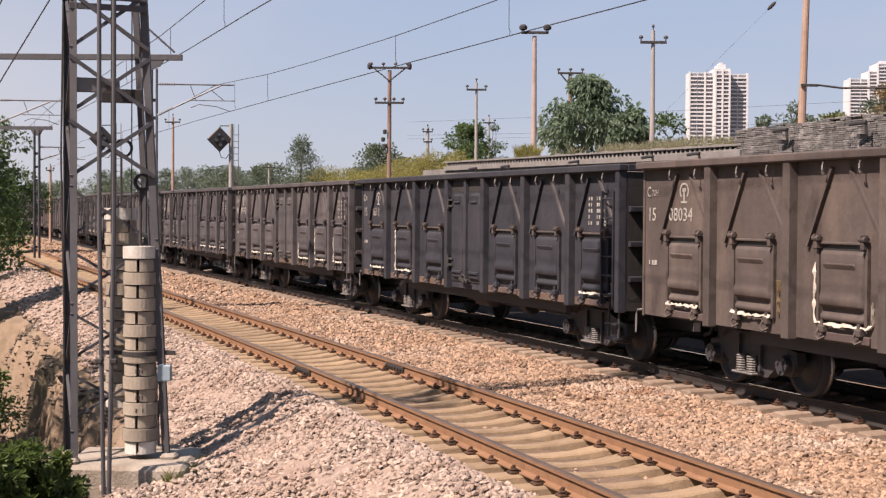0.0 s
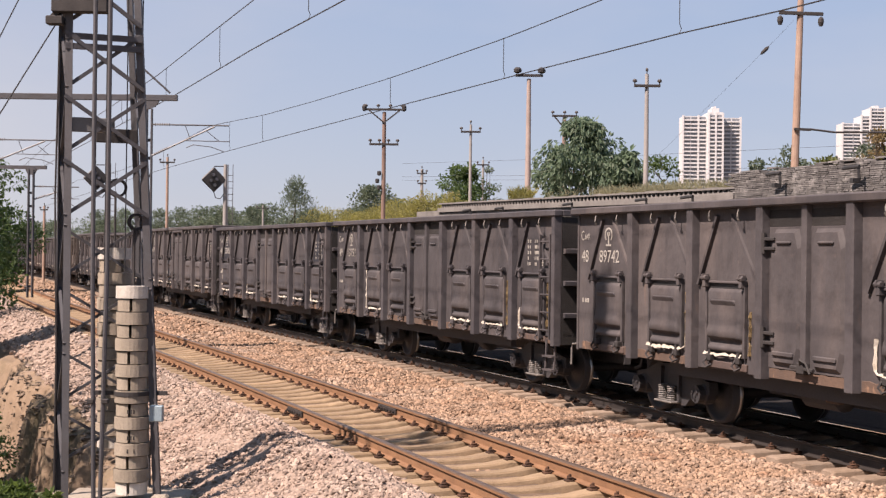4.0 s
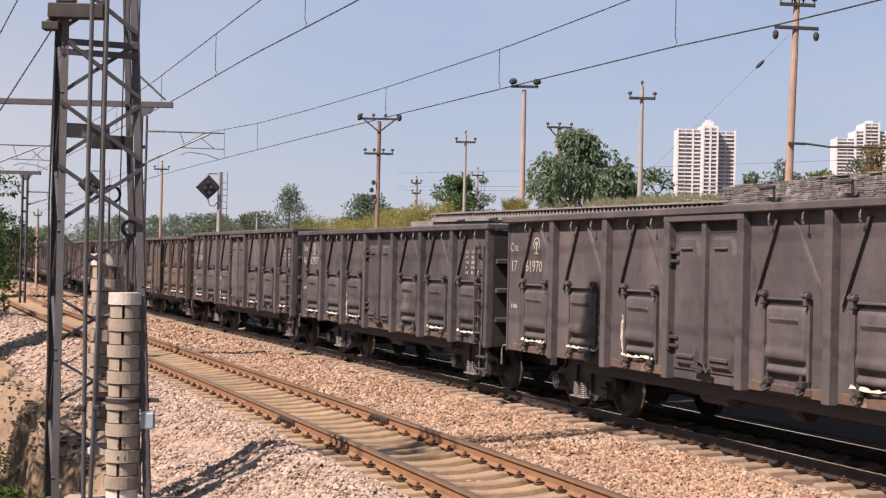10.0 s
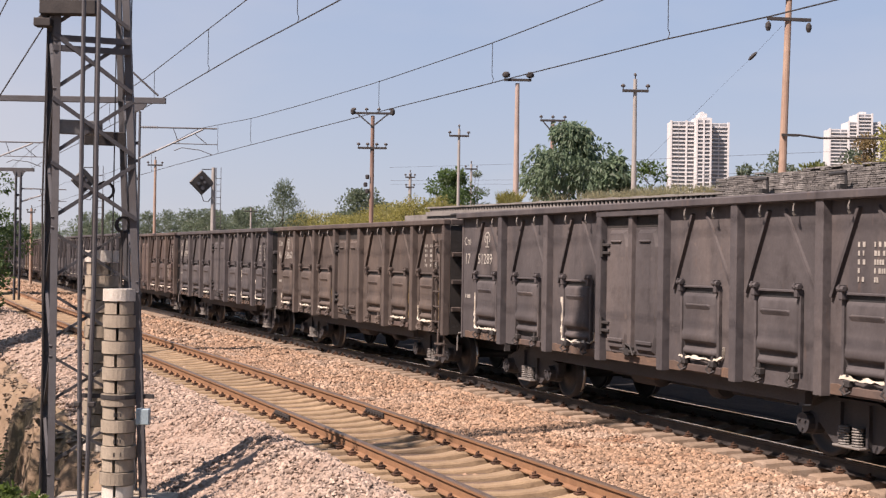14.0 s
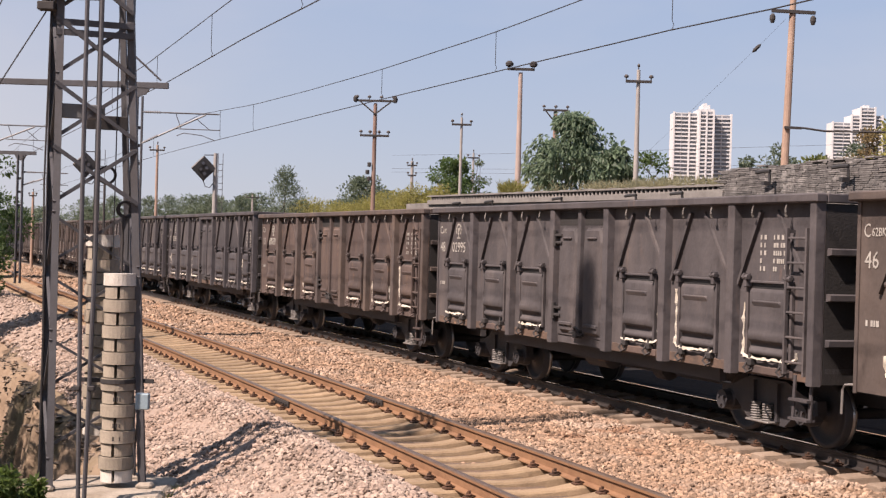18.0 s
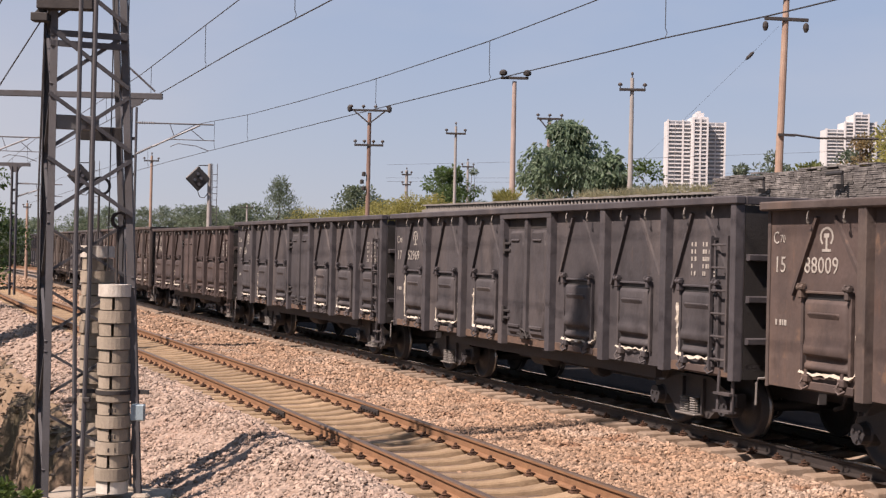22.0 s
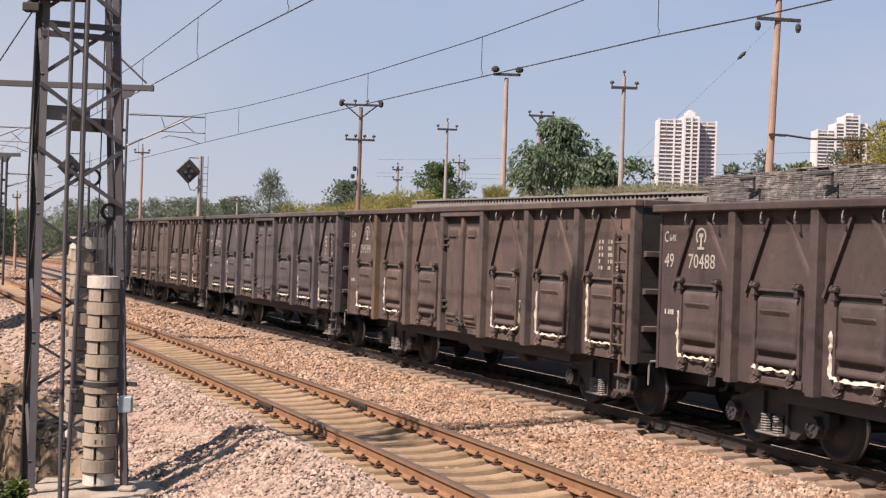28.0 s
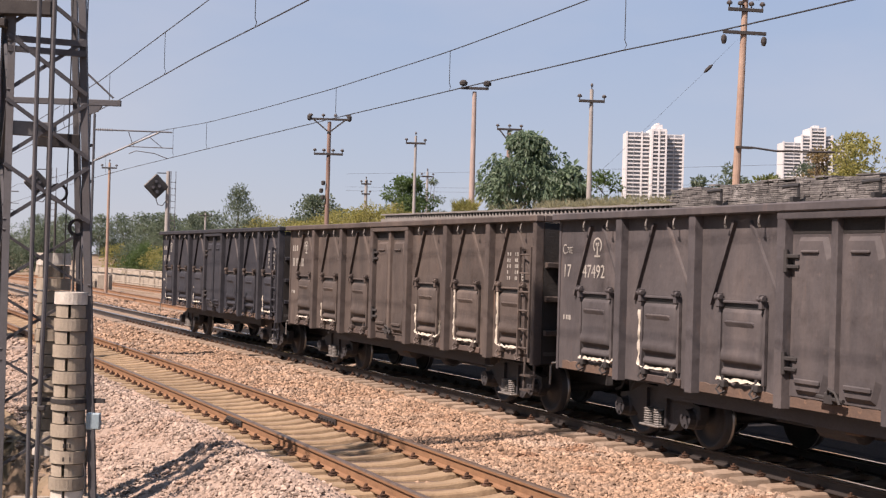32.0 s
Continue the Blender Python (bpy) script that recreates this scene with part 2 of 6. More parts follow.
M["tread"] = mat("polished wheel rim", (0.7, 0.68, 0.66), (0.5, 0.48, 0.46), 0.3, 0.9, 5, 0.05, 40)
M["sill_rust"] = mat("flaking rusty lower strip", (0.19, 0.12, 0.085), (0.13, 0.085, 0.065), 0.85, 0, 3, 0.3, 30, stain=(0.07, 0.06, 0.055), stain_amount=0.8, stain_scale=2.5, specks=(0.32, 0.19, 0.12), speck_scale=6)
M["orange_rust"] = mat("bright rust-stained paint", (0.20, 0.115, 0.05), (0.13, 0.085, 0.05), 0.8, 0, 1.5, 0.1, 25, stain=(0.09, 0.07, 0.055), stain_amount=0.8, stain_scale=1.5, streak=0.3)
# grime of the end walls; also colours the shade sheet over the side doors
M["grime_and_slit"] = mat("coal-grimed end steel, also slit shade", (0.035, 0.032, 0.032), (0.022, 0.02, 0.02), 0.8, 0.1, 2, 0.3, 30, stain=(0.07, 0.06, 0.055), stain_amount=0.4)
M["hook"] = mat("worn grey hook", (0.24, 0.225, 0.21), (0.13, 0.12, 0.11), 0.6, 0.3, 8, 0.2, 60)
M["chain"] = mat("worn bright casting", (0.4, 0.38, 0.36), (0.26, 0.25, 0.24), 0.5, 0.3, 8, 0.2, 60)


# ------------------------------------------------ mesh helpers
def mesh_of(name, bm, material, smooth=False):
    me = bpy.data.meshes.new(name)
    bmesh.ops.recalc_face_normals(bm, faces=bm.faces)
    bm.to_mesh(me)
    bm.free()
    if smooth:
        for p in me.polygons:
            p.use_smooth = True
    me.materials.append(material)
    return me


def put(name, me, parent=None, m=None, label=""):
    ob = new(name, me)
    if parent is not None:
        ob.parent = parent
    if m is not None:
        ob.matrix_basis = m
    if label:
        tagged(ob, label)
    return ob


def part(name, bm, material, parent=None, label="", m=None, smooth=False):
    return put(name, mesh_of(name, bm, material, smooth), parent, m, label)


def thing(name, label, category, m=None, group="", kind=""):
    ob = new(name)
    ob.empty_display_size = 0.2
    if m is not None:
        ob.matrix_basis = m
    return tagged(ob, label, category, group, kind)


def box(bm, x0, x1, y0, y1, z0, z1, bevel=0.0, m=None):
    vs = [bm.verts.new((x, y, z)) for x in (x0, x1) for y in (y0, y1) for z in (z0, z1)]
    fs = [bm.faces.new([vs[i] for i in q]) for q in ((0, 1, 3, 2), (4, 6, 7, 5), (0, 4, 5, 1), (2, 3, 7, 6), (0, 2, 6, 4), (1, 5, 7, 3))]
    if bevel:
        r = bmesh.ops.bevel(bm, geom=list({e for f in fs for e in f.edges}), offset=bevel, segments=1, affect="EDGES")
        vs = list({v for f in r["faces"] for v in f.verts} | {v for v in vs if v.is_valid})
    if m is not None:
        bmesh.ops.transform(bm, matrix=m, verts=vs)
    return bm


def bar(bm, a, b, w, h=None, sides=4, w2=None):
    """A straight bar or tapered tube from a to b."""
    a, b = Vector(a), Vector(b)
    h = h or w
    d = (b - a).normalized()
    up = Vector((0, 0, 1)) if abs(d.z) < 0.95 else Vector((0, 1, 0))
    u = d.cross(up).normalized()
    v = u.cross(d)
    k = (w2 / w) if w2 else 1.0
    rings = []
    for q, sc in ((a, 1.0), (b, k)):
        ring = []
        for i in range(sides):
            an = 2 * math.pi * (i + 0.5) / sides
            f = 0.5 * sc * (math.sqrt(2) if sides == 4 else 1.0)
            ring.append(bm.verts.new(q + u * (math.cos(an) * w * f) + v * (math.sin(an) * h * f)))
        rings.append(ring)
    for i in range(sides):
        bm.faces.new((rings[0][i], rings[0][(i + 1) % sides], rings[1][(i + 1) % sides], rings[1][i]))
    bm.faces.new(rings[0][::-1])
    bm.faces.new(rings[1])
    return bm


def angle_bar(bm, a, b, w, t, out):
    """An L-section from a to b, its corner towards out."""
    a, b, out = Vector(a), Vector(b), Vector(out)
    d = (b - a).normalized()
    u = (out - d * out.dot(d)).normalized()
    v = d.cross(u)
    p, q = (u + v).normalized(), (u - v).normalized()
    prof = [Vector((0, 0)), Vector((w, 0)), Vector((w, t)), Vector((t, t)), Vector((t, w)), Vector((0, w))]
    rings = [[bm.verts.new(c - p * k.x - q * k.y) for k in prof] for c in (a, b)]
    for i in range(6):
        j = (i + 1) % 6
        bm.faces.new((rings[0][i], rings[0][j], rings[1][j], rings[1][i]))
    bm.faces.new(rings[0])
    bm.faces.new(rings[1][::-1])


def path_tube(bm, pts, r, sides=6):
    pts = [Vector(p) for p in pts]
    rings = []
    for i, p in enumerate(pts):
        d = (pts[min(i + 1, len(pts) - 1)] - pts[max(i - 1, 0)]).normalized()
        up = Vector((0, 0, 1)) if abs(d.z) < 0.95 else Vector((0, 1, 0))
        u = d.cross(up).normalized()
        v = u.cross(d)
        rings.append([bm.verts.new(p + (u * math.cos(2 * math.pi * k / sides) + v * math.sin(2 * math.pi * k / sides)) * r) for k in range(sides)])
    for a, b in zip(rings, rings[1:]):
        for k in range(sides):
            bm.faces.new((a[k], a[(k + 1) % sides], b[(k + 1) % sides], b[k]))
    bm.faces.new(rings[0][::-1])
    bm.faces.new(rings[-1])
    return bm


def lathe(bm, prof, n=16, axis="z", m=None):
    """A turned solid from (radius, height) pairs."""
    rings = []
    made = []
    for r, h in prof:
        ring = []
        for k in range(n):
            c, s = math.cos(2 * math.pi * k / n) * r, math.sin(2 * math.pi * k / n) * r
            ring.append(bm.verts.new({"z": (c, s, h), "y": (c, h, s), "x": (h, c, s)}[axis]))
        rings.append(ring)
        made += ring
    for a, b in zip(rings, rings[1:]):
        for k in range(n):
            bm.faces.new((a[k], a[(k + 1) % n], b[(k + 1) % n], b[k]))
    bm.faces.new(rings[0][::-1])
    bm.faces.new(rings[-1])
    if m is not None:
        bmesh.ops.transform(bm, matrix=m, verts=made)
    return bm


def from_arrays(name, verts, faces, material, mats=None, index=None, smooth=False):
    """A mesh from vertex and quad or triangle arrays."""
    verts, faces = np.asarray(verts, np.float32), np.asarray(faces, np.int32)
    me = bpy.data.meshes.new(name)
    k = faces.shape[1]
    me.vertices.add(len(verts))
    me.vertices.foreach_set("co", verts.ravel())
    me.loops.add(faces.size)
    me.loops.foreach_set("vertex_index", faces.ravel())
    me.polygons.add(len(faces))
    me.polygons.foreach_set("loop_start", np.arange(0, faces.size, k, dtype=np.int32))
    for mm in (mats or [material]):
        me.materials.append(mm)
    if index is not None:
        me.polygons.foreach_set("material_index", np.asarray(index, np.int32))
    me.polygons.foreach_set("use_smooth", np.full(len(faces), smooth))
    me.update(calc_edges=True)
    return me


# ------------------------------------------------ the line of the tracks: s runs away from the camera
def curvature(s):
    s = np.clip(s, -20.0, 128.0)
    return 0.0025263 - 0.00011322 * s + 0.9721e-6 * s * s


STEP = 0.5
LINE_S = np.arange(-60.0, 330.0, STEP)
_th = np.cumsum(curvature(LINE_S)) * STEP
_th = 1.9079 + _th - _th[120]
_dx = np.cumsum(np.cos(_th)) * STEP
_dy = np.cumsum(np.sin(_th)) * STEP
LINE_X, LINE_Y, LINE_TH = 6.828 + _dx - _dx[120], 15.204 + _dy - _dy[120], _th
NEAR, FAR, LAST = 5.31, -5.0, -10.2      # side tracks, as distances from the middle of the train's track, positive towards the camera


def along(s, d=0.0, z=0.0):
    """The point at s along the line, d to its camera side, and the heading in radians."""
    x, y, th = (float(np.interp(s, LINE_S, a)) for a in (LINE_X, LINE_Y, LINE_TH))
    return Vector((x - math.sin(th) * d, y + math.cos(th) * d, z)), th


def line_of(x, y):
    """s and d of points of the plan (arrays)."""
    x, y = np.asarray(x, float), np.asarray(y, float)
    s, d = np.empty(x.size), np.empty(x.size)
    lx, ly = LINE_X[::4], LINE_Y[::4]
    for i in range(0, x.size, 20000):
        a, b = x.ravel()[i:i + 20000], y.ravel()[i:i + 20000]
        k = ((a[:, None] - lx) ** 2 + (b[:, None] - ly) ** 2).argmin(1)
        th = LINE_TH[::4][k]
        ax, ay = a - lx[k], b - ly[k]
        s[i:i + 20000] = LINE_S[::4][k] + ax * np.cos(th) + ay * np.sin(th)
        d[i:i + 20000] = -ax * np.sin(th) + ay * np.cos(th)
    return s.reshape(x.shape), d.reshape(x.shape)


# ------------------------------------------------ ground
def smooth(a, b, v):
    t = np.clip((v - a) / (b - a), 0, 1)
    return t * t * (3 - 2 * t)


def wobble(x, y, f, seed=0.0):
    return (np.sin(x * f + seed) * np.cos(y * f * 1.3 - seed * 2) + 0.5 * np.sin(x * f * 2.7 - y * f * 2.1 + seed * 3) + 0.3 * np.cos(x * f * 5.3 + y * f * 4.7 + seed)) / 1.8


def ground_z(x, y, s=None, d=None):
    if s is None:
        s, d = line_of(x, y)
    z = np.full(x.shape, -0.30)
    z = z - 0.70 * smooth(6.6, 9.7, d) - 0.05 * smooth(-1.0, -6.0, d)
    edge = d - 8.8 - 0.35 * wobble(x, y, 0.8, 1.0) - 0.25 * wobble(x, y, 2.9, 2.0)
    gully = smooth(0.0, 0.8, edge) * smooth(19.4, 20.8, y + 0.5 * wobble(x, y, 1.1, 2)) * (1 - smooth(42.5, 45.0, y + wobble(x, y, 0.7, 4)))
    rough = wobble(x, y, 1.3, 3) + 0.6 * wobble(x, y, 3.7, 6) + 0.4 * wobble(x, y, 8.3, 9) + 0.25 * wobble(x, y, 14.1, 4)
    z = z - gully * (2.05 + 0.5 * rough) - 0.2 * rough * smooth(-0.9, 0.2, edge) * smooth(19.0, 21.0, y)
    bank = smooth(-12.0, -16.5, d) * (2.8 - 1.9 * smooth(76, 96, s) * (1 - smooth(-20, -27, d))) * smooth(44, 62, s)
    soft = smooth(43.5, 50.0, s)
    terrace = (smooth(-8.25, -8.7, d) * (1 - soft) + smooth(-9.0, -13.0, d) * soft) * (4.15 - 0.9 * smooth(44, 66, s)) * (1 - smooth(78, 100, s)) * smooth(-60, -50, s)
    z = z + np.maximum(bank, terrace)
    z = z + 0.05 * wobble(x, y, 1.9, 5) * smooth(9.0, 11.0, np.abs(d - 2.0)) + 0.2 * wobble(x, y, 0.21, 7) * smooth(14, 30, np.abs(d))
    return z


def spread(fine, step, far, grow=1.22):
    lo, hi = fine
    mid = list(np.arange(lo, hi, step))
    up, dn = [], []
    w, p = step, hi
    while p < far:
        up.append(p)
        w *= grow
        p += w
    up.append(far)
    w, p = step, lo
    while p > -far:
        w *= grow
        p -= w
        dn.append(max(p, -far))
    return np.array(dn[::-1] + mid + up)


def grid_faces(nu, nv):
    i, j = np.meshgrid(np.arange(nu - 1), np.arange(nv - 1), indexing="ij")
    a = (i * nv + j).ravel()
    return np.stack([a, a + nv, a + nv + 1, a + 1], 1)


gx, gy = spread((-14, -3), 0.16, 3800, 1.16), spread((11, 42), 0.16, 3800, 1.16)
gX, gY = np.meshgrid(gx, gy, indexing="ij")
gZ = ground_z(gX, gY)
ground = tagged(put("ground", from_arrays("ground", np.stack([gX.ravel(), gY.ravel(), gZ.ravel()], 1), grid_faces(len(gx), len(gy)), M["earth"], smooth=True)),
                "dry earth with weeds beside the railway", "ground", kind="structure")


def bed_z(s, d, x, y):
    """The top of the ballast: level between the tracks, sloping off towards the camera."""
    z = -0.215 - 0.035 * np.exp(-((d - 2.65) / 0.7) ** 2) - 0.70 * smooth(6.6, 9.7, d)
    for mid in (0.0, NEAR, FAR):
        z = z - 0.075 * (1 - smooth(0.88, 1.2, np.abs(d - mid)))
    z = z + 0.2 * np.exp(-((d - 7.03) / 0.37) ** 2) * (0.5 + 0.5 * smooth(15.0, 8.0, s))      # heaped shoulder
    z = z + (0.07 * wobble(x, y, 1.7, 4.0) + 0.035 * wobble(x, y, 4.1, 2.0)) * smooth(6.7, 7.7, d)
    z = z - 0.05 * smooth(1.6, 1.25, d) * smooth(0.9, 1.15, d)
    return z + 0.02 * wobble(x, y, 1.4, 2.2) + 0.012 * wobble(x, y, 4.7, 1)


def bed(name, d0, d1, s0, s1, material, label, lift=0.0):
    ss, dd = np.arange(s0, s1, 0.5), np.arange(d0, d1 + 1e-6, 0.25)
    A, B = np.meshgrid(ss, dd, indexing="ij")
    th = np.interp(A, LINE_S, LINE_TH)
    X, Y = np.interp(A, LINE_S, LINE_X) - np.sin(th) * B, np.interp(A, LINE_S, LINE_Y) + np.cos(th) * B
    Z = bed_z(A, B, X, Y) + lift
    rim = np.minimum(B - d0, d1 - B)
    Z = np.where(rim < 0.1, Z - 0.25, Z)
    return tagged(put(name, from_arrays(name, np.stack([X.ravel(), Y.ravel(), Z.ravel()], 1), grid_faces(len(ss), len(dd)), material, smooth=True)), label, "ballast", kind="structure")


bed("ballast_apron", 8.5, 9.8, -25, 7.0, M["bed_pale"], "thin pale gravel apron round the mast")
bed("ballast_pale", NEAR - 0.2, 8.7, -25, 190, M["bed_pale"], "pale crushed-stone ballast shoulder beside the rusty track")
bed("ballast_rusty", -1.9, NEAR - 0.2, -25, 190, M["bed_rust"], "rust-tinted crushed-stone ballast between the tracks")
bed("ballast_gauge", NEAR - 0.7, NEAR + 0.7, -25, 190, M["bed_brown"], "rust-brown bed between the rusty rails", 0.02)
# both dark beds carry painted train shade besides the coal dust
bed("ballast_main", -2.2, 0.72, -25, 190, M["bed_dark"], "coal-dusted bed under the train, its shade put into the colour", 0.03)
bed("ballast_far", -8.2, -1.9, -25, 52, M["bed_dark"], "coal-dusted ballast behind the train, darkened for the train's shade")
bed("ballast_beyond", -7.6, -1.9, 52, 190, M["bed_rust"], "rust-tinted ballast of the tracks behind the train")

# loose stones
STONES = []
for k in range(10):
    bm = bmesh.new()
    bmesh.ops.create_icosphere(bm, subdivisions=1, radius=1.0)
    rs = np.random.RandomState(k)
    v = np.array([q.co[:] for q in bm.verts])
    v = v * (1 + rs.uniform(-0.45, 0.38, (len(v), 1))) * np.array([1.15, 0.85, 0.66])
    STONES.append((v, np.array([[q.index for q in f.verts] for f in bm.faces])))
    bm.free()


def stones(name, zones, material, label, seed):
    rs = np.random.RandomState(seed)
    V, F, off = [], [], 0
    for s0, s1, d0, d1, per_m2, size in zones:
        n = int((s1 - s0) * (d1 - d0) * per_m2)
        s, d = rs.uniform(s0, s1, n), rs.uniform(d0, d1, n)
        keep = np.ones(n, bool)
        for mid in (0.0, NEAR, FAR):
            inside = np.abs(d - mid) < 0.95
            on_sleeper = np.abs((s / 0.6) % 1 - 0.5) < 0.24
            on_rail = np.abs(np.abs(d - mid) - 0.7525) < 0.13
            end = (np.abs(d - mid) < 1.27) & on_sleeper & (rs.rand(n) < np.where(np.abs(d) < 1.4, 0.93, 0.6))
            keep &= ~(inside & (on_sleeper | on_rail | (rs.rand(n) < np.where(mid == NEAR, 0.88, 0.5))) | end)
        s, d = s[keep], d[keep]
        n = len(s)
        th = np.interp(s, LINE_S, LINE_TH)
        x, y = np.interp(s, LINE_S, LINE_X) - np.sin(th) * d, np.interp(s, LINE_S, LINE_Y) + np.cos(th) * d
        r = size * rs.uniform(0.55, 1.35, n)
        z = bed_z(s, d, x, y) + r * rs.uniform(-0.1, 0.45, n)
        for mid in (0.0, NEAR, FAR):
            z = np.where(np.abs(d - mid) < 1.2, z - 0.01, z)
        a, t = rs.uniform(0, 6.283, n), rs.uniform(-0.6, 0.6, n)
        which = rs.randint(0, len(STONES), n)
        for k, (v, f) in enumerate(STONES):
            i = np.where(which == k)[0]
            if not len(i):
                continue
            p = v[None] * r[i, None, None]
            ct, st = np.cos(t[i])[:, None], np.sin(t[i])[:, None]
            px, pz = p[..., 0] * ct - p[..., 2] * st, p[..., 0] * st + p[..., 2] * ct
            ca, sa = np.cos(a[i])[:, None], np.sin(a[i])[:, None]
            q = np.stack([px * ca - p[..., 1] * sa + x[i, None], px * sa + p[..., 1] * ca + y[i, None], pz + z[i, None]], 2)
            V.append(q.reshape(-1, 3))
            F.append((f[None] + (np.arange(len(i)) * len(v))[:, None, None] + off).reshape(-1, 3))
            off += len(i) * len(v)
    return tagged(put(name, from_arrays(name, np.concatenate(V), np.concatenate(F), material)), label, "gravel", kind="stuff")


stones("pale_gravel", [(-6, 7, NEAR + 0.8, 9.7, 420, 0.034), (7, 12, NEAR + 0.8, 8.6, 420, 0.034), (12, 26, NEAR + 0.8, 8.6, 150, 0.043), (26, 60, NEAR + 0.8, 8.6, 30, 0.06), (60, 115, NEAR + 0.8, 8.6, 11, 0.08)], M["stone_pale"],
       "loose pale pinkish crushed stone", 3)
stones("rusty_gravel", [(-4, 13, 0.9, NEAR + 0.8, 420, 0.034), (13, 28, 0.9, NEAR + 0.8, 150, 0.043), (28, 62, 0.9, NEAR + 0.8, 30, 0.06), (40, 90, -6.8, 0.8, 14, 0.06), (62, 115, -6.8, NEAR + 0.8, 11, 0.08)], M["stone_rust"],
       "loose rust-tinted crushed stone", 4)


# clods on the eroded face of the gully
rs = np.random.RandomState(8)
n = 9000
x, y = rs.uniform(-11, -4.7, n), rs.uniform(18.3, 37, n)
s, d = line_of(x, y)
keep = (d > 8.75) & (d < 11.8) & (y > 18.9)
x, y = x[keep], y[keep]
z, r = ground_z(x, y), rs.uniform(0.025, 0.14, len(x)) ** 1.25
V, F, off = [], [], 0
for k in range(len(x)):
    v, f = STONES[k % len(STONES)]
    a = rs.uniform(0, 6.283)
    p = v * r[k] * np.array([1.1, 1.0, 0.6])
    V.append(np.stack([p[:, 0] * math.cos(a) - p[:, 1] * math.sin(a) + x[k], p[:, 0] * math.sin(a) + p[:, 1] * math.cos(a) + y[k], p[:, 2] + z[k] + 0.1 * r[k]], 1))
    F.append(f + off)
    off += len(v)
tagged(put("earth_clods", from_arrays("earth_clods", np.concatenate(V), np.concatenate(F), M["clod"])), "crumbled earth clods on the eroded bank", "earth", kind="stuff")


# ------------------------------------------------ tracks
def sweep(name, prof, s0, s1, d, step, mats, top):
    """A rail profile drawn along the line; faces listed in top take the second material."""
    ss = np.arange(s0, s1, step)
    prof = np.array(prof)
    th = np.interp(ss, LINE_S, LINE_TH)[:, None]
    B = d + prof[None, :, 0]
    X = np.interp(ss, LINE_S, LINE_X)[:, None] - np.sin(th) * B
    Y = np.interp(ss, LINE_S, LINE_Y)[:, None] + np.cos(th) * B
    Z = np.broadcast_to(prof[None, :, 1], X.shape)
    n, k = len(ss), len(prof)
    i, j = np.meshgrid(np.arange(n - 1), np.arange(k), indexing="ij")
    a, b = i * k + j, i * k + (j + 1) % k
    F = np.stack([a, b, b + k, a + k], 2).reshape(-1, 4)
    return from_arrays(name, np.stack([X, Y, Z], 2).reshape(-1, 3), F, None, mats, np.isin(j.ravel(), top).astype(int))


RAIL = [(-0.036, -0.014), (-0.026, 0.0), (0.026, 0.0), (0.036, -0.014), (0.034, -0.042), (0.009, -0.056), (0.009, -0.145), (0.075, -0.162), (0.075, -0.176), (-0.075, -0.176), (-0.075, -0.162), (-0.009, -0.145), (-0.009, -0.056), (-0.034, -0.042)]


def sleeper_mesh(material):
    """A pre-stressed sleeper: high rail seats, a waist between them."""
    bm = bmesh.new()
    rings = []
    for x, top, w in ((-1.25, -0.205, 0.11), (-1.2, -0.19, 0.125), (-0.62, -0.176, 0.13), (-0.35, -0.215, 0.115), (0, -0.23, 0.105), (0.35, -0.215, 0.115), (0.62, -0.176, 0.13), (1.2, -0.19, 0.125), (1.25, -0.205, 0.11)):
        rings.append([bm.verts.new((x, y, z)) for y, z in ((-w - 0.03, -0.36), (-w, top - 0.02), (-w + 0.02, top), (w - 0.02, top), (w, top - 0.02), (w + 0.03, -0.36))])
    for a, b in zip(rings, rings[1:]):
        for k in range(5):
            bm.faces.new((a[k], a[k + 1], b[k + 1], b[k]))
    bm.faces.new(rings[0])
    bm.faces.new(rings[-1][::-1])
    return mesh_of("sleeper", bm, material)


def clip_mesh():
    """The spring clips and bolts that hold both rails on one sleeper."""
    bm = bmesh.new()
    for c in (-0.7525, 0.7525):
        for sgn in (-1, 1):
            x = c + sgn * 0.105
            box(bm, x - 0.055, x + 0.055, -0.06, 0.06, -0.185, -0.155, 0.008)
            path_tube(bm, [(x - sgn * 0.05, -0.05, -0.15), (x, -0.06, -0.128), (x + sgn * 0.03, 0, -0.145), (x, 0.06, -0.128), (x - sgn * 0.05, 0.05, -0.15)], 0.011, 5)
            lathe(bm, [(0.02, -0.16), (0.02, -0.1), (0.012, -0.095)], 6, m=Matrix.Translation((x, 0, 0)))
    return mesh_of("rail_clips", bm, M["clip"])


CLIPS = clip_mesh()


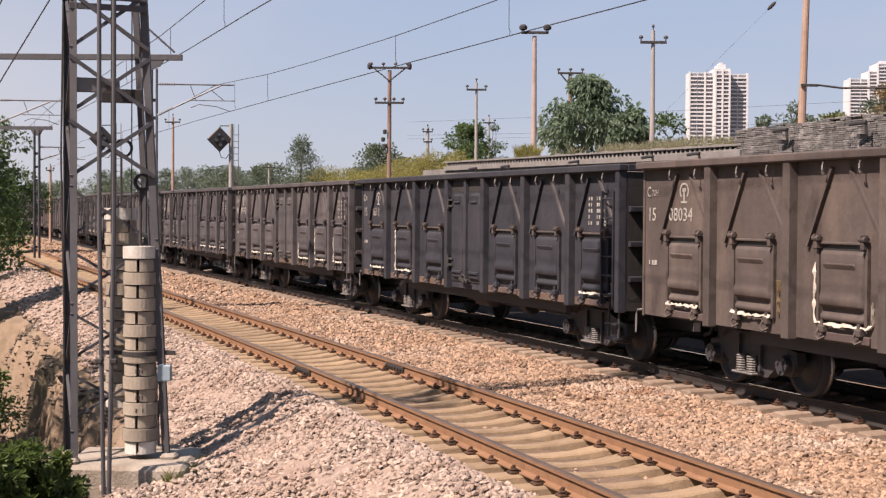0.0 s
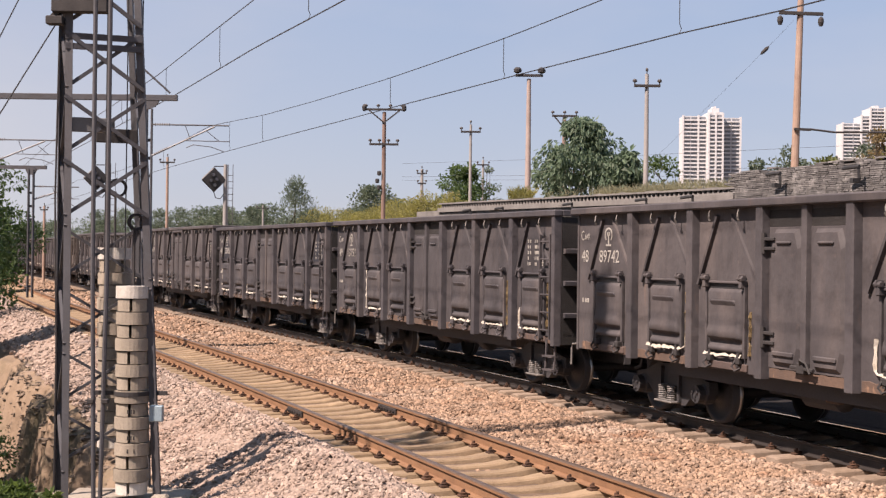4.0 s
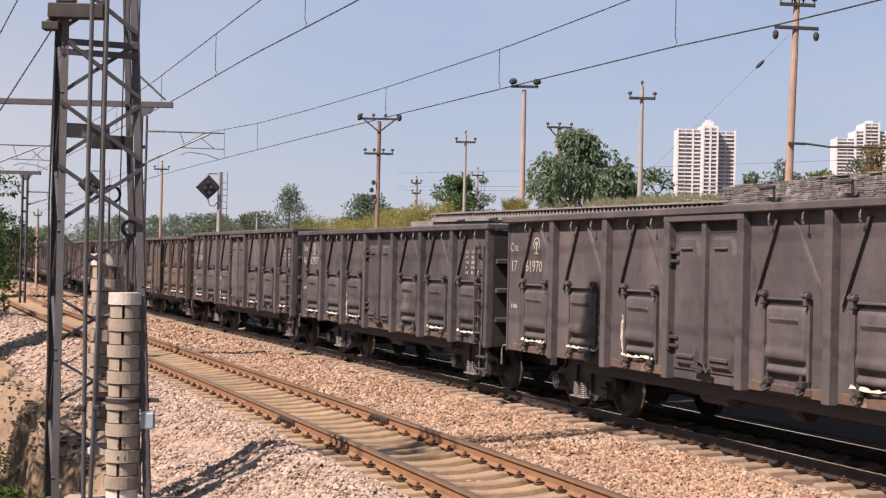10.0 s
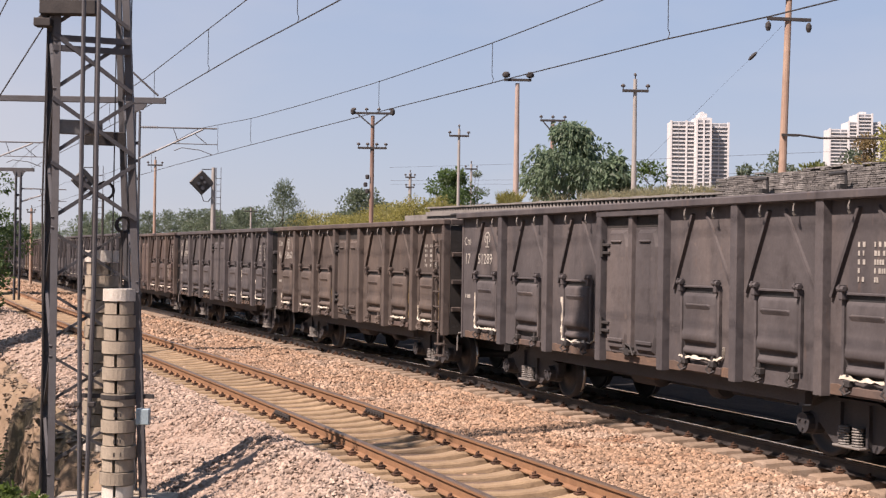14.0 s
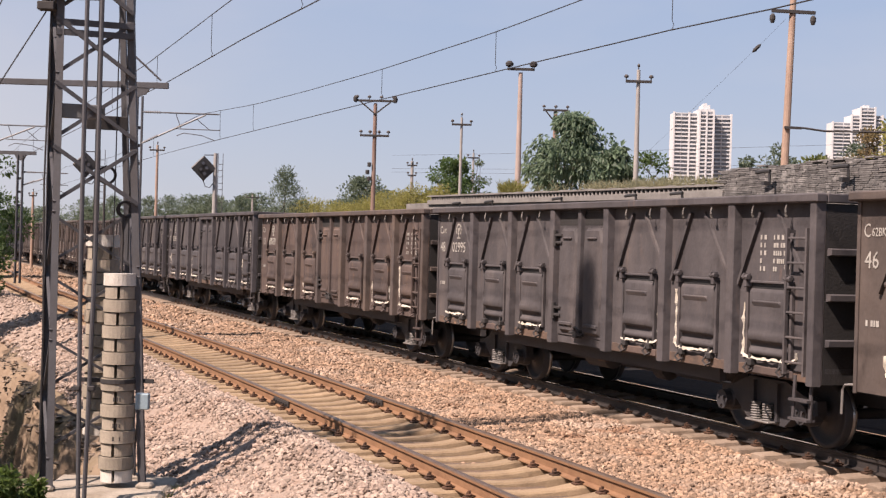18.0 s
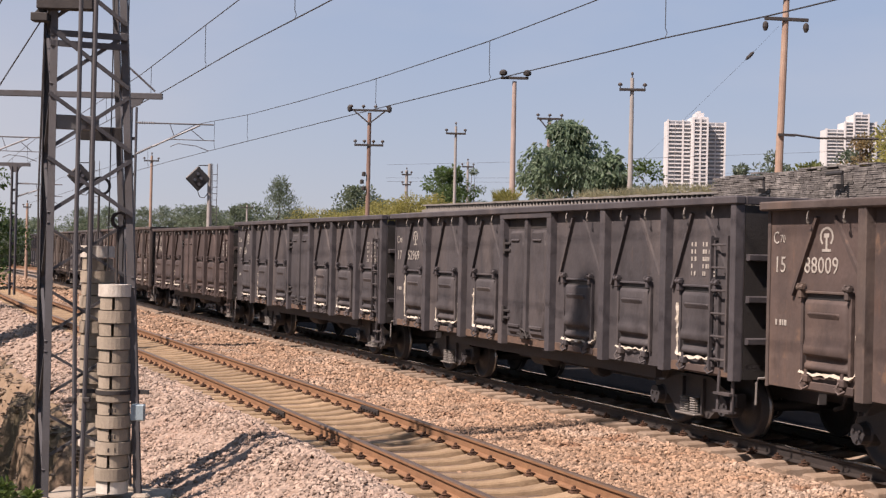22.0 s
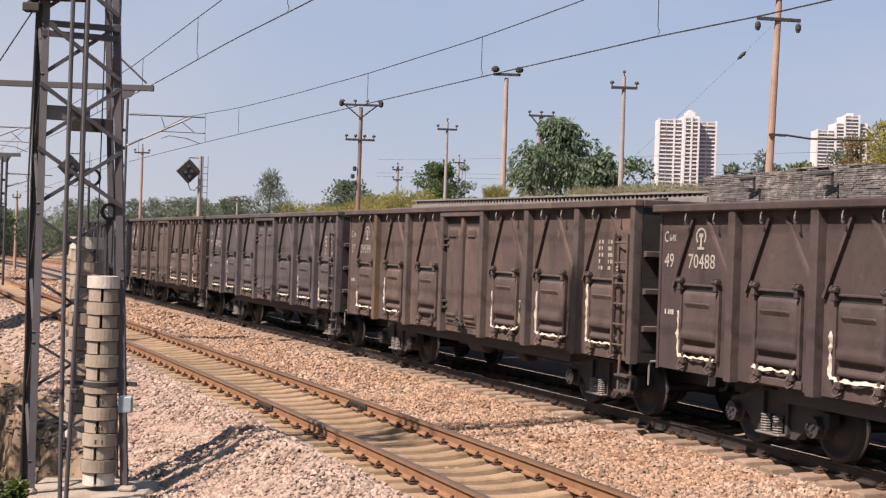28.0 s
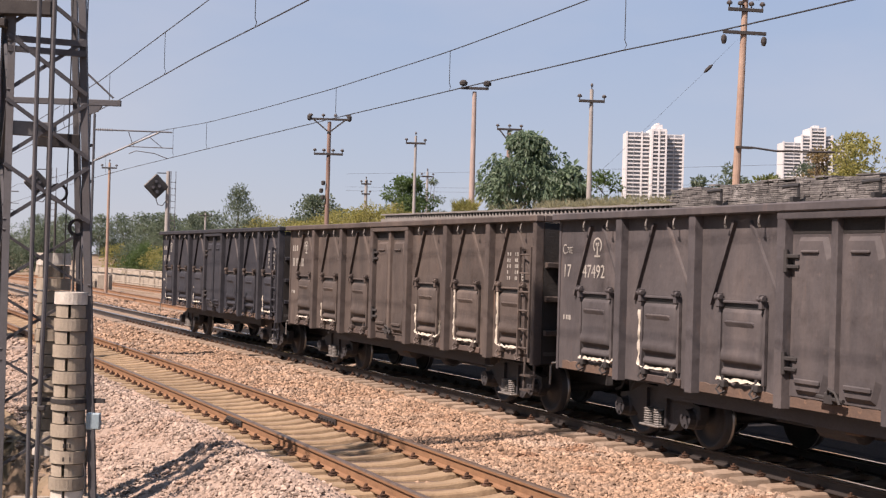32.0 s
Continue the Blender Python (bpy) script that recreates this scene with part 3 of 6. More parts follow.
def track(name, label, d, s0, s1, rail_mats, sleeper_material, pieces_to):
    root = thing(name, label, "railway track", kind="structure")
    for sgn in (-1, 1):
        put("rail", sweep("rail", RAIL, s0, s1, d + sgn * 0.7525, 0.5 if pieces_to else 1.0, rail_mats, (0, 1, 2, 3) if sgn < 0 and d == 0.0 else (0, 1, 2)), root)
    sm = sleeper_mesh(sleeper_material)
    k0 = math.ceil((s0 + 1) / 0.6)
    rest_v, rest_f, off = [], [], 0
    base_v = np.array([v.co[:] for v in sm.vertices])
    base_f = [tuple(p.vertices) for p in sm.polygons]
    rs = random.Random(name)
    for k in range(k0, int((s1 - 1) / 0.6)):
        s = (k + 0.5) * 0.6
        c, th = along(s, d)
        m = pose(c.x, c.y, rs.uniform(-0.006, 0.004), 0, 0, math.degrees(th) + 90 + rs.uniform(-0.7, 0.7))
        if s < pieces_to and s > -14:
            sl = put("sleeper", sm, root, m)
            put("rail_clips", CLIPS, sl)
        else:
            rest_v += [tuple(m @ Vector(v)) for v in base_v]
            rest_f += [tuple(i + off for i in f) for f in base_f]
            off += len(base_v)
    me = bpy.data.meshes.new("far_sleepers")
    me.from_pydata(rest_v, [], rest_f)
    me.materials.append(sleeper_material)
    if rest_v:
        tagged(put("far_sleepers", me, root), kind="stuff")
    return root


near_track = track("near_track", "rusty railway track on concrete sleepers", NEAR, -25, 190, [M["rust_rail"], M["rail_top"]], M["sleeper"], 60)
main_track = track("main_track", "dark oily railway track under the coal train", 0.0, -25, 250, [M["dark_rail"], M["bright_top"]], M["sleeper_pale"], 45)
far_track = track("far_track", "railway track behind the coal train", FAR, -25, 190, [M["rust_rail"], M["rail_top"]], M["sleeper_pale"], 0)
last_track = track("last_track", "farthest siding track before the bank", LAST, 62, 190, [M["rust_rail"], M["rail_top"]], M["sleeper_pale"], 0)

# bolted joint of the near track
for sgn in (-1, 1):
    for s in (9.62,):
        c, th = along(s, NEAR + sgn * 0.7525)
        bm = bmesh.new()
        for side in (-1, 1):
            box(bm, -0.42, 0.42, side * 0.03 - 0.016, side * 0.03 + 0.016, -0.14, -0.05, 0.008)
            for k in range(6):
                lathe(bm, [(0.02, 0.0), (0.02, 0.03)], 6, "y", Matrix.Translation((-0.35 + 0.14 * k, side * 0.045 - (0.03 if side < 0 else 0), -0.095)))
        part("fishplate", bm, M["dark_rail"], near_track, m=pose(c.x, c.y, 0, 0, 0, math.degrees(th)))


# ------------------------------------------------ open coal wagons
def paint(name, base, alt, stain, amount, specks=None):
    base, alt, stain, specks = (c and (c[0] * f, c[1] * f, c[2] * f * 1.09) for c, f in ((base, 1.72), (alt, 1.38), (stain, 2.0), (specks, 1.72)))
    m = mat(name, base, alt, 0.66, 0.0, 1.3, 0.1, 22, stain=stain, stain_amount=amount + 0.3, stain_scale=1.0, streak=0.4, spec=0.22, grit=0.16, specks=specks, speck_scale=3.2)
    n, ln = m.node_tree.nodes, m.node_tree.links.new
    b = n["Principled BSDF"]
    col = b.inputs["Base Color"].links[0].from_socket
    place = n.new("ShaderNodeTexCoord").outputs["Object"]
    for size, lo, hi, tone, amount in (((2.2, 2.2, 1.1), 0.57, 0.72, (0.32, 0.30, 0.30), 0.55), ((7.0, 7.0, 0.9), 0.63, 0.76, (1.75, 1.3, 1.0), 0.7), ((9.0, 9.0, 6.0), 0.66, 0.72, (1.7, 1.55, 1.4), 0.5)):
        mp = n.new("ShaderNodeMapping")
        mp.inputs["Scale"].default_value = size
        mp.inputs["Location"].default_value = (len(name) * 1.7, size[0], 0)
        ln(place, mp.inputs[0])
        t = n.new("ShaderNodeTexNoise")
        t.inputs["Scale"].default_value, t.inputs["Detail"].default_value, t.inputs["Roughness"].default_value = 1.0, 7, 0.6
        ln(mp.outputs[0], t.inputs["Vector"])
        r = n.new("ShaderNodeMapRange")
        r.inputs["From Min"].default_value, r.inputs["From Max"].default_value, r.inputs["To Max"].default_value = lo, hi, amount
        ln(t.outputs["Fac"], r.inputs["Value"])
        x = n.new("ShaderNodeMix")
        x.data_type, x.blend_type, x.clamp_result = "RGBA", "MULTIPLY", False
        ln(r.outputs[0], x.inputs[0])
        ln(col, x.inputs[6])
        x.inputs[7].default_value = (*tone, 1)
        col = x.outputs[2]
    ln(col, b.inputs["Base Color"])
    dent = n.new("ShaderNodeTexNoise")
    dent.inputs["Scale"].default_value, dent.inputs["Detail"].default_value = 2.6, 3
    ln(place, dent.inputs["Vector"])
    wave = n.new("ShaderNodeBump")
    wave.inputs["Strength"].default_value, wave.inputs["Distance"].default_value = 0.45, 0.06
    ln(dent.outputs["Fac"], wave.inputs["Height"])
    ln(b.inputs["Normal"].links[0].from_socket, wave.inputs["Normal"])
    ln(wave.outputs[0], b.inputs["Normal"])
    return m


PAINT = {
    "brown": paint("dusty brown wagon paint", (0.083, 0.067, 0.055), (0.060, 0.051, 0.044), (0.108, 0.086, 0.068), 0.4),
    "black": paint("black wagon paint", (0.022, 0.024, 0.029), (0.034, 0.035, 0.040), (0.042, 0.040, 0.041), 0.3),
    "grey": paint("dusty dark grey wagon paint", (0.074, 0.068, 0.065), (0.056, 0.052, 0.051), (0.098, 0.084, 0.074), 0.45),
    "slate": paint("dark slate wagon paint", (0.064, 0.060, 0.059), (0.047, 0.045, 0.046), (0.090, 0.078, 0.069), 0.45),
    "rust": paint("rust-streaked wagon paint", (0.080, 0.061, 0.052), (0.063, 0.051, 0.045), (0.108, 0.077, 0.058), 0.4, (0.108, 0.073, 0.05)),
    "umber": paint("dark rust-brown wagon paint", (0.066, 0.050, 0.044), (0.050, 0.041, 0.038), (0.082, 0.062, 0.052), 0.4),
}
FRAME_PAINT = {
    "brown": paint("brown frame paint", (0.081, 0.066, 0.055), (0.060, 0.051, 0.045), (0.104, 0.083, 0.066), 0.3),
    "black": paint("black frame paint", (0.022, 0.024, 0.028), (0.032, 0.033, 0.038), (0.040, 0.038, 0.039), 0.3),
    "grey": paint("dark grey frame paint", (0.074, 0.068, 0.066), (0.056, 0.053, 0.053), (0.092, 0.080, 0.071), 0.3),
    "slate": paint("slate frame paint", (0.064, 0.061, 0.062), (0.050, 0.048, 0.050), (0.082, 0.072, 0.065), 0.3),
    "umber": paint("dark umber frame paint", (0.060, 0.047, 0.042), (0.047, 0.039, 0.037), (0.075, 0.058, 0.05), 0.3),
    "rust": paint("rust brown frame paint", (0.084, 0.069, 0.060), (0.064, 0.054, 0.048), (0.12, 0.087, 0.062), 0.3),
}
MESHES = {}


def cached(key, build):
    if key not in MESHES:
        MESHES[key] = build()
    return MESHES[key]


SIDE, POST, RIM, LOW = -1.51, -1.63, -1.655, 0.87


def profile_bar(bm, a, b, w, depth, out=(0, -1, 0)):
    """A hat-shaped stiffener from a to b, raised along out."""
    a, b, out = Vector(a), Vector(b), Vector(out)
    u = (b - a).normalized().cross(out)
    pts = [(-w / 2, 0), (-w * 0.36, depth), (w * 0.36, depth), (w / 2, 0)]
    r = [[bm.verts.new(c + u * p + out * q) for p, q in pts] for c in (a, b)]
    for k in range(3):
        bm.faces.new((r[0][k], r[0][k + 1], r[1][k + 1], r[1][k]))
    bm.faces.new(r[0])
    bm.faces.new(r[1][::-1])
    bm.faces.new((r[0][0], r[1][0], r[1][3], r[0][3]))


def bays(L):
    """Positions along a wagon of coupled length L: body ends, posts, door middles, middle strip. The longer class has wider bays."""
    if L > 13.7:
        return -6.95, 6.42, (-4.91, -2.98, -1.04, 0.87, 2.75, 4.58), (-5.66, -3.84, -1.9, 1.83, 3.65, 5.44), -0.03
    return -6.70, 6.06, (-4.70, -2.92, -1.17, 0.72, 2.46, 4.22), (-5.54, -3.72, -2.08, 1.68, 3.32, 5.02), -0.14


def box_post(bm, a, b, w, depth):
    """An upright channel post with slightly rounded outer corners, raised towards -y."""
    a, b = Vector(a), Vector(b)
    pts = [(-w / 2 - 0.012, 0), (-w / 2, depth * 0.9), (-w * 0.42, depth), (w * 0.42, depth), (w / 2, depth * 0.9), (w / 2 + 0.012, 0)]
    r = [[bm.verts.new(c + Vector((p, -q, 0))) for p, q in pts] for c in (a, b)]
    n = len(pts)
    for k in range(n):
        bm.faces.new((r[0][k], r[0][(k + 1) % n], r[1][(k + 1) % n], r[1][k]))
    bm.faces.new(r[0])
    bm.faces.new(r[1][::-1])


def shell_parts(wagon, L, c, tall):
    x0, x1, posts, doors, mid = bays(L)
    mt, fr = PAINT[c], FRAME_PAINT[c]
    K = (L, c, tall)
    TOP = 3.235 if tall else 3.135

    def wall(y, t):
        bm = bmesh.new()
        box(bm, x0, x1, y, y + t, LOW, TOP - 0.05)
        return mesh_of("side_wall", bm, mt)
    put("side_wall", cached(("wall", K), lambda: wall(SIDE, 0.02)), wagon)
    put("side_wall", cached(("wall2", K), lambda: wall(-SIDE - 0.02, 0.02)), wagon)

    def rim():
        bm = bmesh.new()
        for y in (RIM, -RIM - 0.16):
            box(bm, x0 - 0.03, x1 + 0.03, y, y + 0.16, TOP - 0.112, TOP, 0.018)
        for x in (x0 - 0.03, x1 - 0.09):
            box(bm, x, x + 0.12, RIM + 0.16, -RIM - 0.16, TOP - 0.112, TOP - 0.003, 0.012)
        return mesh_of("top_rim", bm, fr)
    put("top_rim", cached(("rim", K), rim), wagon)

    def sill():
        bm = bmesh.new()
        box(bm, x0, x1, -1.45, 1.45, 1.0, 1.06)
        for y in (-0.2, 0.2):
            box(bm, x0 + 0.05, x1 - 0.05, y - 0.06, y + 0.06, 0.52, 1.0)
        for y in (-1.2, -0.75, 0.75):
            box(bm, x0 + 2.6, x1 - 2.6, y - 0.05, y + 0.05, 0.66, 1.0)
        for k in range(9):
            x = x0 + 0.4 + (x1 - x0 - 0.8) * k / 8
            box(bm, x - 0.06, x + 0.06, -1.42, 1.42, 0.86, 1.0)
        return mesh_of("underframe", bm, M["under"])
    put("underframe", cached(("sill", L), sill), wagon)

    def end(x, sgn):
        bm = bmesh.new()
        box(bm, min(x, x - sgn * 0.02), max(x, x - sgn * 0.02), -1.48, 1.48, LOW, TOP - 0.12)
        return mesh_of("end_wall", bm, M["grime_and_slit"])

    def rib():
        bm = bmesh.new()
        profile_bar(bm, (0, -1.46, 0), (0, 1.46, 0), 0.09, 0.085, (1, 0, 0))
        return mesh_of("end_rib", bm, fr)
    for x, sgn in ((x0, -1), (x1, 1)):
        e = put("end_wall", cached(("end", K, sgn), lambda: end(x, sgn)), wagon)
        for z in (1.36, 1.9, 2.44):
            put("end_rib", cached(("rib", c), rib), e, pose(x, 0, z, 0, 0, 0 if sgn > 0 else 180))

    def corner():
        bm = bmesh.new()
        box(bm, -0.012, 0.05, SIDE - 0.015, SIDE, LOW - 0.02, TOP - 0.113)
        return mesh_of("corner_angle", bm, fr)

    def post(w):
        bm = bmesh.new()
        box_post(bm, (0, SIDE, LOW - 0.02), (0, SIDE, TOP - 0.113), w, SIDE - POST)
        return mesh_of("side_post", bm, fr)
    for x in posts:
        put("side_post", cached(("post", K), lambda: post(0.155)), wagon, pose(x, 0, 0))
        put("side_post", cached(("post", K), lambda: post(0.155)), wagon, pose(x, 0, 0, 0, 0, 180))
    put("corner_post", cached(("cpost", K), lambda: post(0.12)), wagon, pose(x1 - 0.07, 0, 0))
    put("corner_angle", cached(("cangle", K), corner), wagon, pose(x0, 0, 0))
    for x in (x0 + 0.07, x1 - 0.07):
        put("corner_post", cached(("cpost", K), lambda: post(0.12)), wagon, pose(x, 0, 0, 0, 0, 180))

    def strip(a, b):
        bm = bmesh.new()
        n = max(2, int((b - a) / 0.12))
        rows = []
        for q in range(n + 1):
            x = a + (b - a) * q / n
            rows.append([bm.verts.new((x, y, z)) for y, z in ((SIDE, LOW + 0.004), (SIDE - 0.014, LOW + 0.004), (SIDE - 0.014, 0.99 + 0.012 * math.sin(q * 2.3)), (SIDE, 0.995 + 0.012 * math.sin(q * 2.3)))])
        for u, v in zip(rows, rows[1:]):
            for q in range(3):
                bm.faces.new((u[q], u[q + 1], v[q + 1], v[q]))
        bm.faces.new(rows[0])
        bm.faces.new(rows[-1][::-1])
        return mesh_of("lower_strip", bm, M["sill_rust"])
    if c in ("black", "slate", "grey"):
        edges = [x0 + 0.08, *posts, x1 - 0.14]
        for q, (a, b) in enumerate(zip(edges, edges[1:])):
            if (q + wagon["turn"]) % 4:
                put("lower_strip", cached(("strip", L, q), lambda: strip(a + 0.12, b - 0.12)), wagon, label="flaking reddish-brown lower strip")

    def brace(sgn):
        bm = bmesh.new()
        hi, lo = TOP - 0.2, 2.0
        (xa, xb) = (-0.23, -0.72) if sgn < 0 else (0.09, 0.78)
        a, b = Vector((xa, SIDE, hi)), Vector((xb, SIDE, lo))
        if sgn < 0:                                  # a flat bar on edge, its under side in its own shade
            u = (b - a).normalized().cross(Vector((0, -1, 0))) * 0.022
            v = [bm.verts.new(c + e + Vector((0, -q, 0))) for c in (a, b) for e, q in ((-u, 0), (-u, 0.052), (u, 0.052), (u, 0))]
            for q in ((0, 1, 5, 4), (1, 2, 6, 5), (2, 3, 7, 6), (0, 3, 2, 1), (4, 5, 6, 7)):
                bm.faces.new([v[i] for i in q])
        else:
            profile_bar(bm, a, b, 0.06, 0.03)
        return mesh_of("diagonal_brace", bm, PAINT["grey"] if c == "black" and sgn > 0 else mt)

    def hook():
        bm = bmesh.new()
        z = TOP - 0.05
        path_tube(bm, [(0, RIM + 0.05, z - 0.06), (0, RIM + 0.02, z - 0.13), (0.03, RIM + 0.0, z - 0.18), (0.035, RIM + 0.02, z - 0.22), (-0.01, RIM + 0.04, z - 0.23), (-0.025, RIM + 0.03, z - 0.19)], 0.012, 5)
        return mesh_of("tie_hook", bm, M["hook"])
    for x in doors:
        for sgn in (-1, 1):
            put("diagonal_brace", cached(("brace", K, sgn), lambda: brace(sgn)), wagon, pose(x, 0, 0))
            put("tie_hook", cached(("hook", tall), hook), wagon, pose(x + sgn * 0.36 + 0.06, 0, 0))

    # drop doors
    def door():
        """A pressed panel: a bowed plate with a slot near its top, a rounded swell below and a turned-out foot."""
        bm = bmesh.new()
        w, y = 0.43, SIDE - 0.012
        z0, z1 = 1.12, 1.96
        prof = [(z1, 0.0), (z1 - 0.02, 0.05), (z1 - 0.05, 0.064), (z1 - 0.17, 0.062), (z1 - 0.3, 0.058), (z0 + 0.36, 0.058), (z0 + 0.29, 0.08), (z0 + 0.21, 0.084), (z0 + 0.18, 0.06), (z0 + 0.165, 0.012), (z0 + 0.1, 0.008), (z0 + 0.075, 0.055), (z0 + 0.02, 0.06), (z0, 0.0)]
        rows = []
        for x, f in ((-w, 0.0), (-w + 0.02, 0.6), (-w + 0.05, 0.95), (-w + 0.1, 1.0), (w - 0.1, 1.0), (w - 0.05, 0.95), (w - 0.02, 0.6), (w, 0.0)):
            rows.append([bm.verts.new((x, y - dep * f, z)) for z, dep in prof])
        for a, b in zip(rows, rows[1:]):
            for k in range(len(prof) - 1):
                bm.faces.new((a[k], a[k + 1], b[k + 1], b[k]))
        return mesh_of("drop_door", bm, mt, True)

    def slot():
        """The louvre pressed across the upper part of a door: its lower side slopes back in."""
        bm = bmesh.new()
        rings = []
        for hw, up, down, dep in ((0.31, 0.03, 0.05, 0.0), (0.295, 0.024, -0.006, 0.028), (0.285, 0.02, -0.01, 0.03)):
            rings.append([bm.verts.new((px * hw, SIDE - 0.07 - dep, 1.785 + (up if pz > 0 else down) * pz)) for px, pz in ((-1, -0.5), (-0.93, -1), (0.93, -1), (1, -0.5), (1, 0.5), (0.93, 1), (-0.93, 1), (-1, 0.5))])
        for a, b in zip(rings, rings[1:]):
            for k in range(8):
                bm.faces.new((a[k], a[(k + 1) % 8], b[(k + 1) % 8], b[k]))
        bm.faces.new(rings[-1])
        return mesh_of("pressed_rib", bm, mt)

    def stile(sgn):
        bm = bmesh.new()
        box(bm, sgn * 0.475 - 0.022, sgn * 0.475 + 0.022, SIDE - 0.055, SIDE, 1.06, 2.02, 0.008)
        return mesh_of("door_stile", bm, mt)

    def hinge():
        """The hinge rod with a cast lug and pin at either end."""
        bm = bmesh.new()
        bar(bm, (-0.46, SIDE - 0.035, 2.045), (0.46, SIDE - 0.035, 2.045), 0.036, sides=6)
        for s in (-0.46, 0.46):
            box(bm, s - 0.032, s + 0.032, SIDE - 0.11, SIDE, 1.97, 2.08, 0.012)
            lathe(bm, [(0.028, -0.06), (0.036, -0.05), (0.036, 0.05), (0.028, 0.06)], 8, "x", Matrix.Translation((s, SIDE - 0.09, 2.1)))
            box(bm, s - 0.014, s + 0.014, SIDE - 0.13, SIDE - 0.02, 2.08, 2.15, 0.006)
        return mesh_of("hinge_bar", bm, PAINT["brown"] if c == "black" else fr)

    def latch():
        bm = bmesh.new()
        box(bm, -0.06, 0.06, SIDE - 0.09, SIDE, 0.98, 1.07, 0.012)
        path_tube(bm, [(-0.03, SIDE - 0.08, 1.03), (-0.02, SIDE - 0.14, 0.96), (0.04, SIDE - 0.13, 0.90), (0.09, SIDE - 0.08, 0.94)], 0.016, 5)
        bar(bm, (0, SIDE - 0.05, 1.2), (0, SIDE - 0.07, 0.95), 0.05, 0.02)
        return mesh_of("latch", bm, mt if c != "grey" else M["dark_steel"])

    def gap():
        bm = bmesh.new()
        # black sheet that stands in for shade round the door panel
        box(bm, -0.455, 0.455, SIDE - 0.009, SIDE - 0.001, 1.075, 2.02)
        return mesh_of("door_gap", bm, M["signal_and_gap_black"])

    def lip():
        bm = bmesh.new()
        box(bm, -0.52, 0.52, SIDE - 0.035, SIDE, 0.89, 0.99, 0.01)
        return mesh_of("door_sill", bm, PAINT["rust"])
    for k, x in enumerate(doors):
        dr = put("drop_door", cached(("door", c), door), wagon, pose(x, 0, 0))
        for sgn in (-1, 1):
            put("door_stile", cached(("stile", c, sgn), lambda: stile(sgn)), dr)
            put("latch", cached(("latch", c), latch), dr, pose(sgn * 0.36, 0, 0))
        put("hinge_bar", cached(("hinge", c), hinge), dr)
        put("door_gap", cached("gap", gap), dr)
        put("pressed_rib", cached(("slot", c), slot), dr)
        if k % 2 == wagon["turn"] % 2:
            put("door_sill", cached("lip", lip), dr, label="rusty red door sill")

    # double side door
    wid = (posts[3] - posts[2] - 0.16) / 2
    head = TOP - 0.4

    def leaf():
        bm = bmesh.new()
        h = head - 1.04
        box(bm, -wid / 2 + 0.03, wid / 2 - 0.01, SIDE - 0.02, SIDE - 0.002, 1.0, head + 0.03, 0.004)
        w, zc = wid / 2 - 0.15, 1.04 + h / 2
        rings = []
        for grow, dep in ((0.05, 0.02), (0.0, 0.07)):
            rr = []
            for i in range(16):
                a = 2 * math.pi * (i + 0.5) / 16
                px = math.copysign(min(1, abs(math.cos(a)) * 1.35), math.cos(a)) * (w + grow)
                pz = math.copysign(min(1, abs(math.sin(a)) * 1.35), math.sin(a)) * (h / 2 - 0.05 + grow)
                rr.append(bm.verts.new((px, SIDE - dep, zc + pz)))
            rings.append(rr)
        for i in range(16):
            bm.faces.new((rings[0][i], rings[0][(i + 1) % 16], rings[1][(i + 1) % 16], rings[1][i]))
        bm.faces.new(rings[1])
        box(bm, -w * 0.55, w * 0.55, SIDE - 0.1, SIDE - 0.06, head - 0.19, head - 0.15, 0.014)
        box(bm, -w * 0.8, w * 0.8, SIDE - 0.1, SIDE - 0.02, 1.16, 1.22, 0.012)
        return mesh_of("side_door", bm, mt)

    def slit_sheet():
        """A dark sheet painted in for the shaded slit over the two door leaves, under the rim."""
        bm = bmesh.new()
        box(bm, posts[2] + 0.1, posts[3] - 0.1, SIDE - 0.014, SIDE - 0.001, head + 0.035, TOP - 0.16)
        return mesh_of("door_recess", bm, M["grime_and_slit"])
    put("door_recess", cached(("slit_sheet", K), slit_sheet), wagon)

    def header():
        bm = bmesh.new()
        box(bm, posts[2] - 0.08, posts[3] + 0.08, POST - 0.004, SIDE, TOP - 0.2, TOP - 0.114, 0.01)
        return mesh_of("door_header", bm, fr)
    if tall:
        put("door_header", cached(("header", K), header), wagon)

    def pin():
        bm = bmesh.new()
        bar(bm, (0, SIDE - 0.09, -0.13), (0, SIDE - 0.09, 0.13), 0.06, sides=8)
        for z in (-0.07, 0.05):
            box(bm, -0.02, 0.24, SIDE - 0.1, SIDE - 0.02, z - 0.02, z + 0.025, 0.008)
        return mesh_of("door_hinge", bm, M["dark_steel"])

    def lock():
        bm = bmesh.new()
        bar(bm, (-0.22, SIDE - 0.1, 1.06), (0.24, SIDE - 0.1, 1.04), 0.05, sides=6)
        box(bm, -0.08, 0.06, SIDE - 0.13, SIDE, 0.98, 1.12, 0.015)
        path_tube(bm, [(0.0, SIDE - 0.12, 1.1), (0.05, SIDE - 0.16, 1.16), (0.13, SIDE - 0.13, 1.12), (0.2, SIDE - 0.12, 1.0)], 0.018, 5)
        return mesh_of("door_lock", bm, M["dark_steel"])
